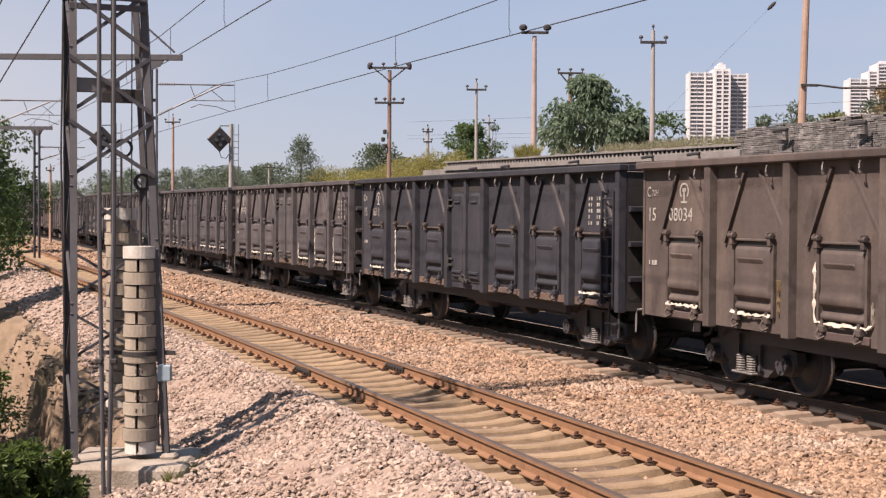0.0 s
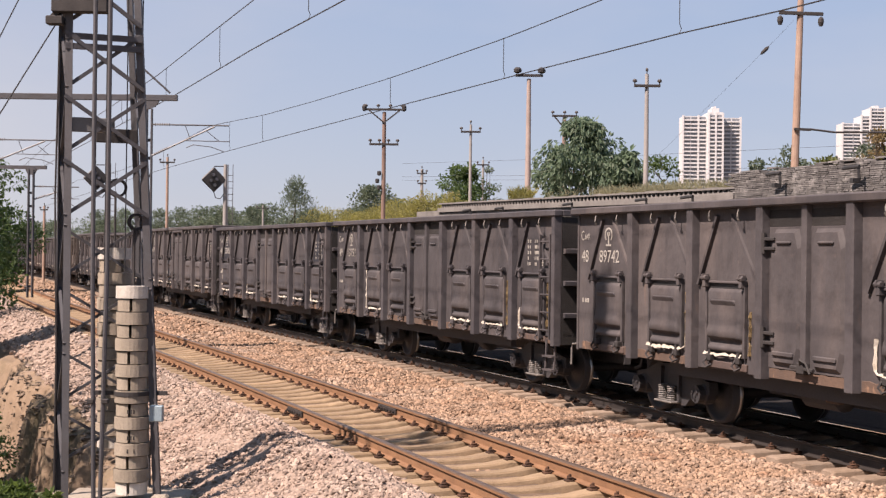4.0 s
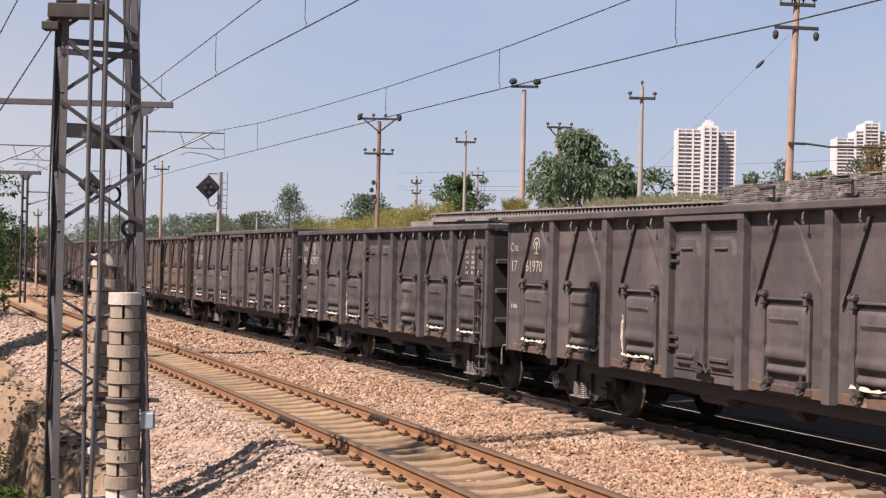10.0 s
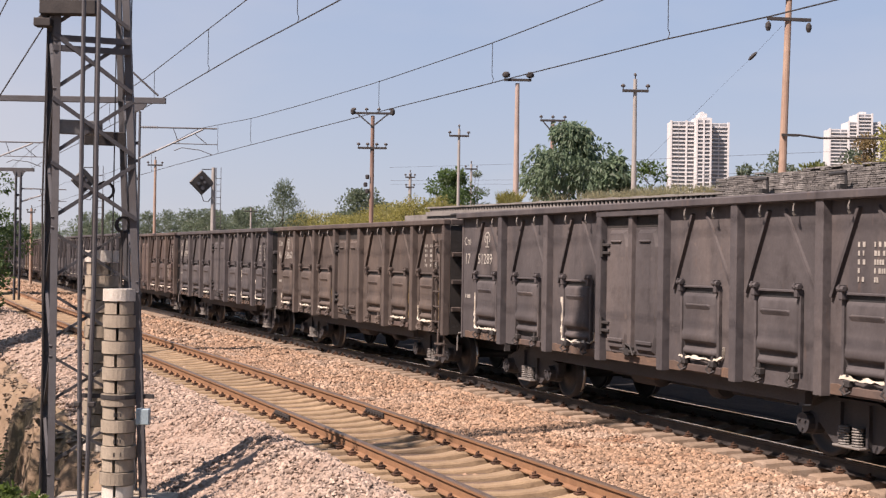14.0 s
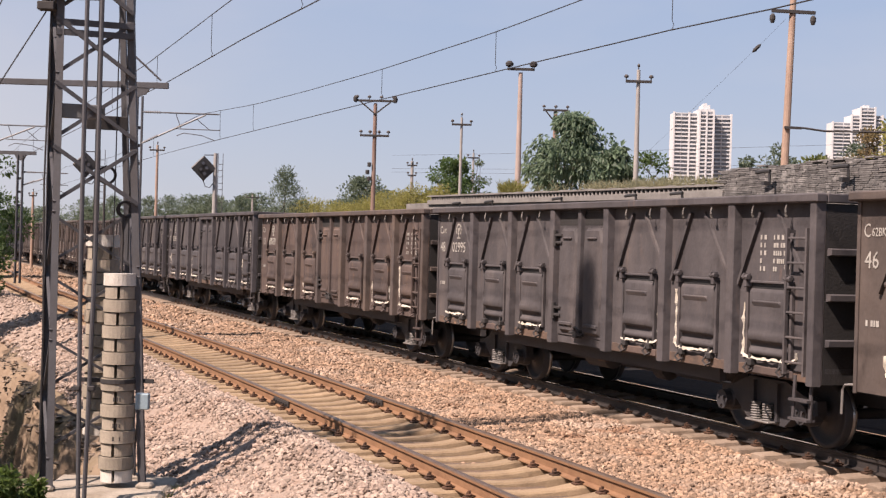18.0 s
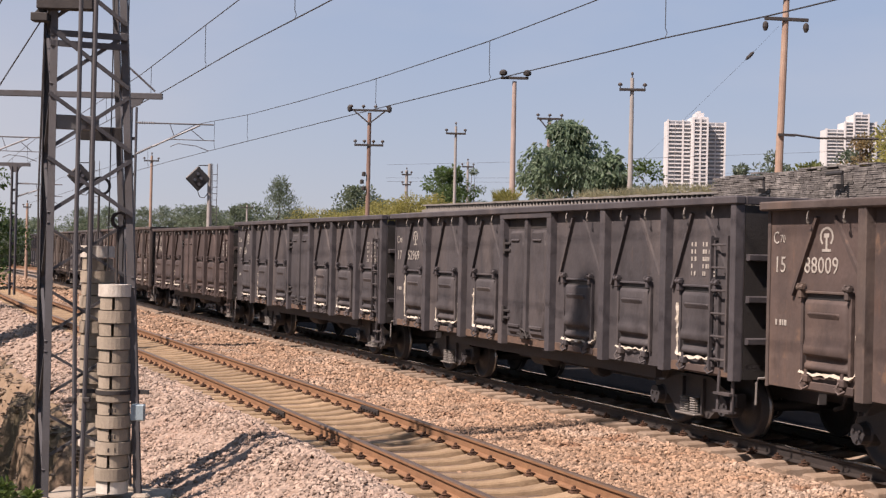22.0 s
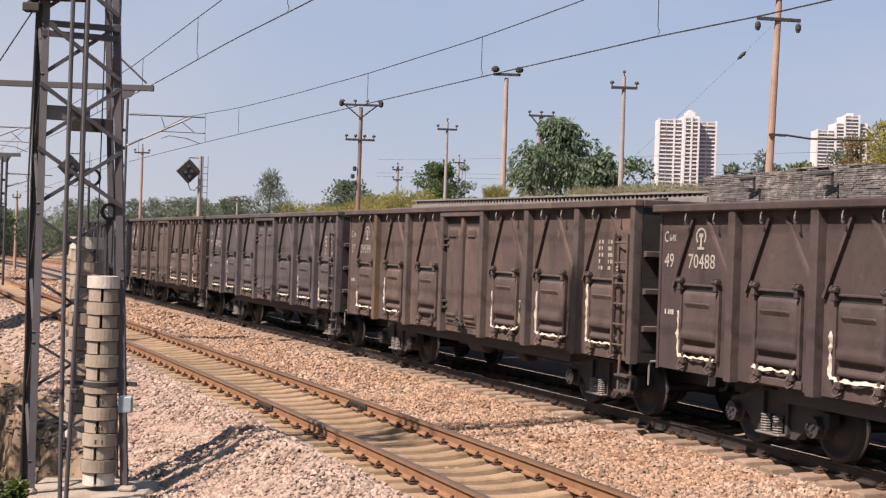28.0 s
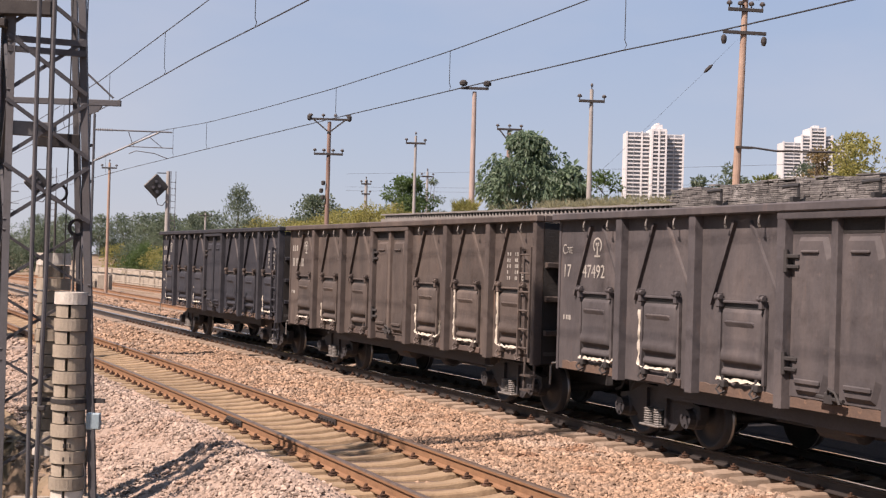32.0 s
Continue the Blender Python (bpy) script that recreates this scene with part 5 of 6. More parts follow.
footing = thing("concrete_footing", "rough weathered concrete footing under the mast", "footing")
bm = bmesh.new()
box(bm, -4.5, -3.0, 16.66, 18.1, -1.1, -0.62, 0.05)
for v in bm.verts:
    v.co += Vector((0.03 * math.sin(v.co.y * 9), 0.03 * math.sin(v.co.x * 7), 0.015 * math.sin(v.co.x * 11 + v.co.y * 5)))
part("footing_block", bm, M["footing"], footing)
for k in range(4):
    bm = bmesh.new()
    c = leg_at(k, -0.6)
    box(bm, c.x - 0.1, c.x + 0.1, c.y - 0.1, c.y + 0.1, -0.64, -0.56, 0.03)
    part("leg_pad", bm, M["footing"], footing)


def disc_mesh(r, h, slot, material):
    """A slotted cast weight; the slot opens towards -y."""
    bm = bmesh.new()
    n = 26
    ring = []
    for i in range(n + 1):
        a = -math.pi / 2 + 0.09 * slot + (2 * math.pi - 0.18 * slot) * i / n
        ring.append((math.cos(a) * r, math.sin(a) * r))
    if slot:
        w = math.sin(0.09) * r
        ring += [(-w, 0.03), (w, 0.03)]
    lo, hi = [bm.verts.new((x, y, 0.006)) for x, y in ring], [bm.verts.new((x, y, h - 0.006)) for x, y in ring]
    m = len(ring)
    for i in range(m):
        bm.faces.new((lo[i], lo[(i + 1) % m], hi[(i + 1) % m], hi[i]))
    bm.faces.new(lo[::-1])
    bm.faces.new(hi)
    return mesh_of("weight_disc", bm, material)


DISC = {(wide, white): disc_mesh(0.21 if wide else 0.19, 0.157, 0 if wide else 1, M["whitewash"] if white else M["weight"]) for wide in (0, 1) for white in (0, 1)}


def weight_stack(x, y, z0, n, turn, label):
    st = thing("weight_stack", label, "weight", pose(x, y, z0), "tensioning weights")
    for k in range(n):
        white = k in (0, n - 1)
        put("weight_disc", DISC[(1 if k == n - 1 else k % 2, int(white))], st, pose(0.004 * math.sin(k * 5), 0.004 * math.cos(k * 3), k * 0.157, 0, 0, turn + 3 * math.sin(k * 2.3)))
    bm = bmesh.new()
    bar(bm, (0, 0, n * 0.157), (0, 0, n * 0.157 + 0.7), 0.03, sides=8)
    part("hanger_rod", bm, M["dark_steel"], st)
    return st


front_stack = weight_stack(-3.655, 17.28, -0.56, 16, 0, "tall stack of slotted concrete tensioning weights")
rear_stack = weight_stack(-4.05, 18.0, -0.1, 16, 40, "tall stack of concrete tensioning weights behind the mast")
bm = bmesh.new()
lathe(bm, [(0.212, 0.0), (0.222, 0.0), (0.222, 0.05), (0.212, 0.05)], 24)
box(bm, -0.5, -0.2, -0.03, 0.03, 0.0, 0.05)
box(bm, 0.2, 0.42, -0.03, 0.03, 0.0, 0.05)
part("guide_ring", bm, M["dark_steel"], front_stack, m=pose(0, 0, 1.19))
for k in (3, 4, 6):
    bm = bmesh.new()
    for i in range(3):
        box(bm, -0.05 + i * 0.035, -0.028 + i * 0.035, -0.2, -0.196, 0.05, 0.1)
    part("kg_mark", bm, M["dark_steel"], front_stack, m=pose(0.0, -0.012, k * 0.157 - 0.01, 0, 0, 10))
for x, y, lean in ((-3.93, 16.35, -0.03), (-3.765, 16.35, 0.035)):
    g = thing("guide_pipe", "thin weathered steel pipe standing before the mast", "pipe", group="guide pipes")
    bm = bmesh.new()
    path_tube(bm, [(x - lean * 1.6, y, -0.9), (x, y, 2.2), (x + lean * 0.2, y, 8.5)], 0.026, 8)
    part("pipe", bm, M["tower_steel"], g)
    bm = bmesh.new()
    box(bm, x - 0.04, x + 0.04, y - 0.04, y + 0.04, 0.62, 0.68, 0.01)
    part("clamp", bm, M["dark_steel"], g)


# ------------------------------------------------ overhead line
def wire(name, pts, r, label, material=None):
    w = thing(name, label, "wire")
    bm = bmesh.new()
    path_tube(bm, pts, r, 5)
    part("strand", bm, material or M["wire"], w)
    return w


def overhead(d, ss, contact, carrier, droppers, label):
    """A contact wire under a carrier wire, joined by droppers; contact and carrier are (s, height) tables."""
    zc = lambda s: float(np.interp(s, *zip(*contact)))
    zm = lambda s: float(np.interp(s, *zip(*carrier)))
    w = thing("overhead_line", label, "overhead line")
    for name, z, r in (("contact_wire", zc, 0.012), ("carrier_wire", zm, 0.011)):
        bm = bmesh.new()
        path_tube(bm, [along(s, d, z(s))[0] for s in ss], r, 5)
        part(name, bm, M["wire"], w)
    for s in droppers:
        bm = bmesh.new()
        p, q = along(s, d, zm(s))[0], along(s, d, zc(s))[0]
        path_tube(bm, [p, q + Vector((0, 0, 0.16)), q + Vector((0.03, 0, 0.08)), q], 0.007, 4)
        part("dropper", bm, M["wire"], w)
    return w


overhead(0.1, np.arange(-14, 121, 1.5), [(-14, 5.72), (5.3, 5.90), (8.4, 5.98), (14, 6.03), (22.5, 6.07), (37, 6.10), (49, 6.12), (90, 6.1)],
         [(-14, 7.6), (5, 7.12), (10.6, 6.98), (15.6, 6.87), (23, 6.84), (30, 6.9), (36, 7.0), (42.5, 7.24), (44.5, 7.3), (52, 7.05), (68, 6.75), (84, 7.0), (94, 7.3), (120, 6.8)],
         (1.2, 8.4, 15.6, 22.8, 36.0, 41, 55, 63, 71, 80), "overhead contact and carrier wires above the train")
overhead(NEAR, np.arange(-12, 121, 1.5), [(-12, 6.3), (9.8, 6.37), (15.9, 6.40), (24, 6.29), (40, 6.2), (90, 6.15)],
         [(-12, 8.1), (10, 7.52), (16, 7.37), (19.2, 7.29), (27, 7.06), (38, 6.95), (46, 7.0), (52, 7.1), (75, 6.8), (100, 7.2), (120, 6.9)],
         (5, 12, 19.2, 25.6, 33, 40, 47, 57, 66), "overhead contact and carrier wires above the rusty track")


def cantilever(mast, root_x, y, tip_x, z_top, z_low):
    """The tubes and insulators that carry the wires out from a mast."""
    w = tip_x - root_x
    bm = bmesh.new()
    path_tube(bm, [(root_x, y, z_top), (tip_x + 0.1, y, z_top - 0.02)], 0.03, 7)
    part("top_tube", bm, M["tower_steel"], mast)
    bm = bmesh.new()
    path_tube(bm, [(root_x, y, z_low), (root_x + w * 0.85, y, z_top - 0.05)], 0.035, 7)
    part("strut_tube", bm, M["zinc"], mast)
    for z in (z_top, z_low):
        bm = bmesh.new()
        d = 1 if w > 0 else -1
        rise = 0.0 if z == z_top else math.degrees(math.atan2(z_top - z_low, abs(w) * 0.85))
        prof = []
        for k in range(7):
            prof += [(0.032, 0.09 * k), (0.062, 0.09 * k + 0.025), (0.032, 0.09 * k + 0.055)]
        lathe(bm, prof, 8, "x", Matrix.Translation((root_x, y, z)) @ pose(0, 0, 0, 0, 0, 0 if d > 0 else 180) @ pose(0, 0, 0, 0, -rise, 0) @ Matrix.Translation((0.1, 0, 0)))
        part("insulator", bm, M["zinc"], mast)
    bm = bmesh.new()
    path_tube(bm, [(root_x + w * 0.42, y, z_top - 0.62), (tip_x + 0.05 * w, y, z_top - 0.64)], 0.02, 6)
    path_tube(bm, [(root_x + w * 0.45, y, z_top - 0.05), (root_x + w * 0.52, y, z_top - 0.6)], 0.016, 5)
    path_tube(bm, [(root_x + w * 0.74, y, z_top - 0.25), (root_x + w * 0.9, y, z_top - 0.62)], 0.016, 5)
    path_tube(bm, [(root_x + w * 0.46, y, z_top - 0.9), (root_x + w * 0.56, y, z_top - 0.78), (root_x + w * 0.8, y, z_top - 0.86), (root_x + w * 0.98, y, z_top - 1.05)], 0.018, 6)
    part("registration_arm", bm, M["tower_steel"], mast)


def mast(name, x, y, top, label, w=0.24):
    root = thing(name, label, "mast", group="overhead line masts")
    bm = bmesh.new()
    z0 = float(ground_z(np.array([x]), np.array([y]))[0]) - 0.1
    box(bm, x - w / 2, x - w / 2 + 0.05, y - w / 2, y + w / 2, z0, top)
    box(bm, x + w / 2 - 0.05, x + w / 2, y - w / 2, y + w / 2, z0, top)
    for k in range(int((top - z0) / 0.7)):
        box(bm, x - w / 2 + 0.04, x + w / 2 - 0.04, y - 0.03, y + 0.03, z0 + 0.7 * k, z0 + 0.7 * k + 0.12)
    part("post", bm, M["tower_steel"], root)
    return root


m1 = mast("overhead_mast", -11.35, 56.2, 7.9, "steel overhead-line mast between the tracks")
cantilever(m1, -11.2, 56.0, -8.3, 7.27, 6.05)
m2 = mast("overhead_mast", -9.40, 36.1, 7.6, "steel overhead-line mast with a long cross beam")
bm = bmesh.new()
box(bm, -14.2, -6.56, 35.92, 36.02, 6.12, 6.27, 0.01)
part("cross_beam", bm, M["tower_steel"], m2)
bm = bmesh.new()
v = [bm.verts.new((x, y, z)) for y in (35.93, 36.0) for x, z in ((-7.48, 6.12), (-7.02, 6.12), (-7.12, 5.97), (-7.48, 5.85))]
for q in ((0, 1, 2, 3), (7, 6, 5, 4), (0, 4, 5, 1), (1, 5, 6, 2), (2, 6, 7, 3), (3, 7, 4, 0)):
    bm.faces.new([v[i] for i in q])
bar(bm, (-7.4, 35.95, 6.9), (-6.75, 35.95, 6.32), 0.05, sides=6)
part("gusset", bm, M["tower_steel"], m2)
m3 = mast("overhead_mast", -19.6, 62.0, 7.5, "steel overhead-line mast beside the rusty track")
cantilever(m3, -19.45, 62.0, -16.6, 7.06, 6.0)
m4 = mast("overhead_mast", -21.3, 75.0, 6.5, "concrete overhead-line mast with a flat steel head", 0.3)
bm = bmesh.new()
box(bm, -23.6, -20.5, 74.9, 75.1, 6.5, 6.68)
v = [bm.verts.new((x, y, z)) for y in (74.9, 75.1) for x, z in ((-21.6, 6.5), (-21.0, 6.5), (-21.15, 6.2), (-21.45, 6.2))]
for q in ((0, 1, 2, 3), (4, 7, 6, 5), (0, 3, 7, 4), (1, 5, 6, 2)):
    bm.faces.new([v[i] for i in q])
part("head_beam", bm, M["tower_steel"], m4)
cantilever(m4, -21.2, 75.0, -18.9, 5.6, 4.9)
wire("guy_wire", [(-4.5, 16.9, 6.3), (-5.02, 16.9, 5.23), (-5.37, 16.9, 4.52), (-8.2, 16.9, -1.2)], 0.008, "second thin steel guy wire from the lattice mast to the ground")


guy = wire("guy_wire", [(-4.52, 16.9, 5.06), (-5.03, 16.9, 4.22), (-6.6, 16.9, 1.62), (-8.3, 16.9, -1.2)], 0.009, "thin steel guy wire from the lattice mast to the ground")


# ------------------------------------------------ poles
def knob(bm, x, y, z, r=0.06):
    lathe(bm, [(0.02, -0.1), (0.02, 0.0), (r, 0.02), (r * 1.05, 0.07), (r * 0.5, 0.12)], 8, m=Matrix.Translation((x, y, z)))


def pole(x, y, top, material, arms, label, r=0.15, r_top=0.09, v_brace=False, finial=True, lean=0.0):
    """arms: (height, half width, insulators)."""
    root = thing("utility_pole", label, "pole", group="utility poles")
    z0 = float(ground_z(np.array([x]), np.array([y]))[0]) - 0.15
    bm = bmesh.new()
    lathe(bm, [(r, z0), (r_top + (r - r_top) * 0.4, z0 + (top - z0) * 0.6), (r_top, top)], 12, m=Matrix.Translation((x, y, 0)))
    part("shaft", bm, material, root, smooth=False)
    for z, half, n in arms:
        bm = bmesh.new()
        box(bm, x - half, x + half, y - 0.13, y - 0.07, z - 0.05, z + 0.05, 0.01)
        if v_brace and z == max(a[0] for a in arms):
            for sg in (-1, 1):
                bar(bm, (x + sg * half * 0.8, y - 0.1, z - 0.03), (x, y - 0.1, z - 0.6), 0.06)
        part("crossarm", bm, M["dark_steel"], root)
        for k in range(n):
            bm = bmesh.new()
            knob(bm, x - half * 0.94 + 2 * half * 0.94 * k / max(1, n - 1), y - 0.1, z + 0.12, 0.08)
            part("insulator", bm, M["porcelain"], root)
    if finial:
        bm = bmesh.new()
        knob(bm, x, y, top + 0.1, 0.05)
        part("insulator", bm, M["porcelain"], root)
    root.matrix_basis = Matrix.Translation((x, y, z0)) @ pose(0, 0, 0, 0, lean) @ Matrix.Translation((-x, -y, -z0))
    return root


pA = pole(-2.46, 65, 8.75, M["pole_wood"], [(8.85, 0.88, 4), (7.27, 0.66, 4)], "brown weathered utility pole with two crossarms", 0.115, 0.085, True, False)
for dz, dx in ((5.95, -0.2), (5.6, -0.28), (5.3, -0.2)):
    bm = bmesh.new()
    lathe(bm, [(0.04, -0.1), (0.09, -0.07), (0.09, 0.08), (0.05, 0.11)], 10, m=Matrix.Translation((-2.46 + dx, 64.9, dz)))
    part("switch_gear", bm, M["dark_steel"], pA)
for sg in (-1, 1):
    bm = bmesh.new()
    lathe(bm, [(0.03, -0.16), (0.1, -0.1), (0.11, 0.06), (0.05, 0.16)], 10, m=pose(-2.46 + sg * 0.9, 64.9, 8.92, 0, 0, 0))
    part("insulator", bm, M["dark_steel"], pA, "dark drum insulator")
pB = pole(3.28, 52, 8.75, M["pole_pink"], [(8.86, 0.5, 0)], "pinkish concrete utility pole with a single crossarm", 0.115, 0.075, finial=False)
for sg in (-0.42, 0.45):
    bm = bmesh.new()
    lathe(bm, [(0.05, 0), (0.14, 0.05), (0.15, 0.14), (0.08, 0.22)], 10, m=Matrix.Translation((3.28 + sg, 51.9, 8.93)))
    part("insulator", bm, M["dark_steel"], pB)
pC = pole(9.97, 40, 10.4, M["pole_concrete"], [(9.2, 0.62, 0), (9.85, 0.5, 4), (10.2, 0.4, 3)], "tall sunlit concrete utility pole behind the wall", 0.12, 0.085, lean=1.4)
for sg in (-0.58, 0.56):
    bm = bmesh.new()
    lathe(bm, [(0.03, 0.12), (0.08, 0.06), (0.085, -0.04), (0.05, -0.14)], 10, m=Matrix.Translation((9.97 + sg, 39.9, 9.0)))
    part("insulator", bm, M["dark_steel"], pC)
bm = bmesh.new()
box(bm, 9.88, 10.35, 39.83, 39.9, 5.92, 5.99)
path_tube(bm, [(10.3, 39.85, 5.97), (11.0, 39.8, 5.9), (12.6, 39.5, 5.93)], 0.03, 5)
part("cable_bracket", bm, M["dark_steel"], pC)
wire("stay_wire", [(9.9, 39.9, 9.0), (9.1, 39.9, 8.15), (7.2, 40.2, 6.2), (5.9, 40.4, 4.9)], 0.003, "thin stay wire with an insulator")
bm = bmesh.new()
lathe(bm, [(0.02, -0.16), (0.05, -0.08), (0.05, 0.08), (0.02, 0.16)], 8, m=pose(9.1, 39.9, 8.15, 0, 45, 0))
st_ins = tagged(part("stay_insulator", bm, M["dark_steel"]), "dark porcelain insulator on a stay wire", "insulator")
pole(1.64, 72, 8.85, M["pole_pale"], [(8.48, 0.5, 2)], "slim concrete utility pole with one crossarm", 0.09, 0.06)
pole(3.17, 100, 8.9, M["pole_pale"], [(8.55, 0.42, 2)], "slim pale utility pole in the distance", 0.1, 0.07)
pole(7.43, 51, 8.85, M["pole_pale"], [(8.42, 0.47, 2)], "pale concrete utility pole with one crossarm", 0.105, 0.065)
pole(-1.1, 100, 8.2, M["pole_pale"], [(7.9, 0.35, 3), (7.2, 0.3, 2)], "grey utility pole with two short crossarms", 0.13, 0.1)
pole(-17.95, 95, 8.5, M["pole_concrete"], [(8.15, 0.5, 2)], "slim concrete utility pole on the bank", 0.12, 0.08)
pole(6.0, 68, 8.9, M["pole_wood"], [(8.95, 0.6, 3)], "dark utility pole rising out of the tree", 0.12, 0.09, True, False)
pole(-30.2, 110, 5.6, M["pole_concrete"], [(5.3, 0.3, 2)], "short concrete utility pole among trees", 0.13, 0.09)
pole(-19.5, 160, 7.4, M["pole_pale"], [(7.1, 0.7, 2)], "far utility pole among trees", 0.13, 0.09)
for z0, z1 in ((6.2, 5.7), (5.9, 5.55), (7.3, 6.6)):
    wire("far_cable", [(-3, 120, z0 + 2.5), (10, 90, z0 + 1.2), (24, 70, z1 + 1.5)], 0.008, "faint thin cable far behind the wall")


# ------------------------------------------------ colour-light signals
def signal(x, y, top, label):
    root = thing("railway_signal", label, "signal", group="railway signals")
    z0 = float(ground_z(np.array([x]), np.array([y]))[0]) - 0.1
    bm = bmesh.new()
    lathe(bm, [(0.15, z0), (0.11, top)], 10, m=Matrix.Translation((x, y, 0)))
    part("mast", bm, M["pole_pale"], root)
    bm = bmesh.new()
    for sg in (0.16, 0.42):
        bar(bm, (x + sg, y - 0.05, z0 + 1.5), (x + sg, y - 0.05, top), 0.03)
    for k in range(int((top - z0 - 1.6) / 0.35)):
        bar(bm, (x + 0.14, y - 0.05, z0 + 1.7 + 0.35 * k), (x + 0.44, y - 0.05, z0 + 1.7 + 0.35 * k), 0.03)
    part("ladder", bm, M["tower_steel"], root)
    bm = bmesh.new()
    box(bm, -0.5, 0.5, -0.06, 0.06, -0.5, 0.5, 0.05, pose(0, 0, 0, 0, 45, 0))
    h = part("backboard", bm, M["signal_and_gap_black"], root, "black diamond backboard", pose(x - 0.6, y - 0.25, top - 0.85, 0, 0, 18))
    for px, pz in ((-0.05, 0.27), (0.14, 0.02), (-0.2, -0.05), (0.02, -0.3)):
        bm = bmesh.new()
        lathe(bm, [(0.12, 0.0), (0.13, -0.2), (0.1, -0.2), (0.09, -0.05)], 12, "y", Matrix.Translation((px, -0.06, pz)))
        hood = part("lamp_hood", bm, M["signal_and_gap_black"], h)
        bm = bmesh.new()
        lathe(bm, [(0.01, -0.16), (0.07, -0.145), (0.1, -0.11), (0.1, -0.09)], 12, "y", Matrix.Translation((px, -0.06, pz)))
        part("lens", bm, M["lens"], hood, "dull grey glass lens")
    bm = bmesh.new()
    bar(bm, (x, y, top - 0.1), (x - 0.6, y - 0.2, top - 0.12), 0.05)
    path_tube(bm, [(x - 0.62, y - 0.2, top - 1.5), (x - 0.5, y - 0.2, top - 1.85), (x - 0.25, y - 0.2, top - 1.9), (x - 0.05, y - 0.1, top - 1.6)], 0.025, 5)
    part("bracket", bm, M["dark_steel"], root)
    return root


signal(-11.72, 79, 7.1, "black diamond-headed railway signal on a pale laddered mast")
signal(-18.2, 79, 7.1, "black diamond-headed railway signal seen through the mast")

# ------------------------------------------------ retaining wall behind the train
wall = thing("retaining_wall", "long grey retaining wall with a pierced coping and stacked stone slabs", "wall", kind="structure")


def wall_strip(name, s0, s1, d0, d1, z0, z1, material):
    bm = bmesh.new()
    n = max(2, int((s1 - s0) / 1.5))
    rings = []
    for k in range(n + 1):
        s = s0 + (s1 - s0) * k / n
        rings.append([bm.verts.new(along(s, d, z)[0]) for d, z in ((d0, z0), (d0, z1), (d1, z1), (d1, z0))])
    for a, b in zip(rings, rings[1:]):
        for k in range(4):
            bm.faces.new((a[k], a[(k + 1) % 4], b[(k + 1) % 4], b[k]))
    bm.faces.new(rings[0])
    bm.faces.new(rings[-1][::-1])
    return part(name, bm, material, wall)


wall_strip("wall_face", -30, 43.6, -8.7, -8.37, -0.6, 3.4, M["wall_dark"])
wall_strip("wall_band", -30, 43.6, -8.7, -8.35, 3.4, 4.05, M["coping"])
def dip(s):
    """How far the coping has sunk towards its near end."""
    return -0.0072 * max(0.0, 41.0 - s)


def coping_strip(name, d0, d1, z0, z1, material, knobbly=0.0):
    bm = bmesh.new()
    rings = []
    for k in range(71):
        s = 19.9 + 21.1 * k / 70
        q = dip(s) + knobbly * (math.sin(k * 2.3) + math.sin(k * 5.1)) * 0.5
        rings.append([bm.verts.new(along(s, d, z)[0]) for d, z in ((d0, z0 + dip(s)), (d0, z1 + q), (d1, z1 + q), (d1, z0 + dip(s)))])
    for a, b in zip(rings, rings[1:]):
        for k in range(4):
            bm.faces.new((a[k], a[(k + 1) % 4], b[(k + 1) % 4], b[k]))
    bm.faces.new(rings[0])
    bm.faces.new(rings[-1][::-1])
    return part(name, bm, material, wall)


coping_strip("coping_base", -8.75, -8.27, 3.98, 4.14, M["coping"])
# black strip added as the shade inside the coping's holes
coping_strip("coping_back", -8.74, -8.52, 4.13, 4.29, M["signal_and_gap_black"])
coping_strip("coping_cap", -8.72, -8.31, 4.28, 4.335, M["coping"], 0.018)
bm = bmesh.new()
lathe(bm, [(0.075, 4.13), (0.055, 4.16), (0.05, 4.25), (0.075, 4.285)], 8)
DENTIL = mesh_of("coping_block", bm, M["coping"])
for k in range(84):
    s = 20.0 + 0.25 * k
    c, th = along(s, -8.4)
    put("coping_block", DENTIL, wall, pose(c.x, c.y, dip(s), 0, 0, math.degrees(th)))
V, F = [], []
rs = random.Random(5)
for row in range(21):
    s = -30 + rs.uniform(0, 0.4)
    while s < 19.9:
        z = 3.66 + 0.046 * row + 0.012 * math.sin(s * 0.9 + row * 0.05)
        if row > 18 and rs.random() < (0.3 if row == 19 else 0.6):
            s += 0.4
            continue
        ln = rs.uniform(0.16, 0.55) if s > 4 else 1.2
        d1 = -8.33 + rs.uniform(-0.012, 0.012)
        h = 0.036 + rs.uniform(-0.006, 0.004)
        q = len(V)
        for ss in (s, s + ln - 0.02):
            tilt = rs.uniform(-0.004, 0.004)
            for dd, zz in ((-8.75, z), (d1, z + tilt), (d1, z + h + tilt), (-8.75, z + h)):
                V.append(tuple(along(ss, dd, zz)[0]))
        F += [(q, q + 1, q + 2, q + 3), (q + 4, q + 7, q + 6, q + 5), (q + 1, q + 5, q + 6, q + 2), (q + 2, q + 6, q + 7, q + 3), (q, q + 4, q + 5, q + 1)]
        s += ln
me = bpy.data.meshes.new("stone_slabs")
me.from_pydata(V, [], F)
me.materials.append(mat("stacked grey slabs", (0.25, 0.24, 0.235), (0.155, 0.15, 0.15), 0.95, 0, 6, 0.9, 45, per_piece=0.35, island=True, stain=(0.46, 0.445, 0.43), stain_amount=0.7, stain_scale=4))
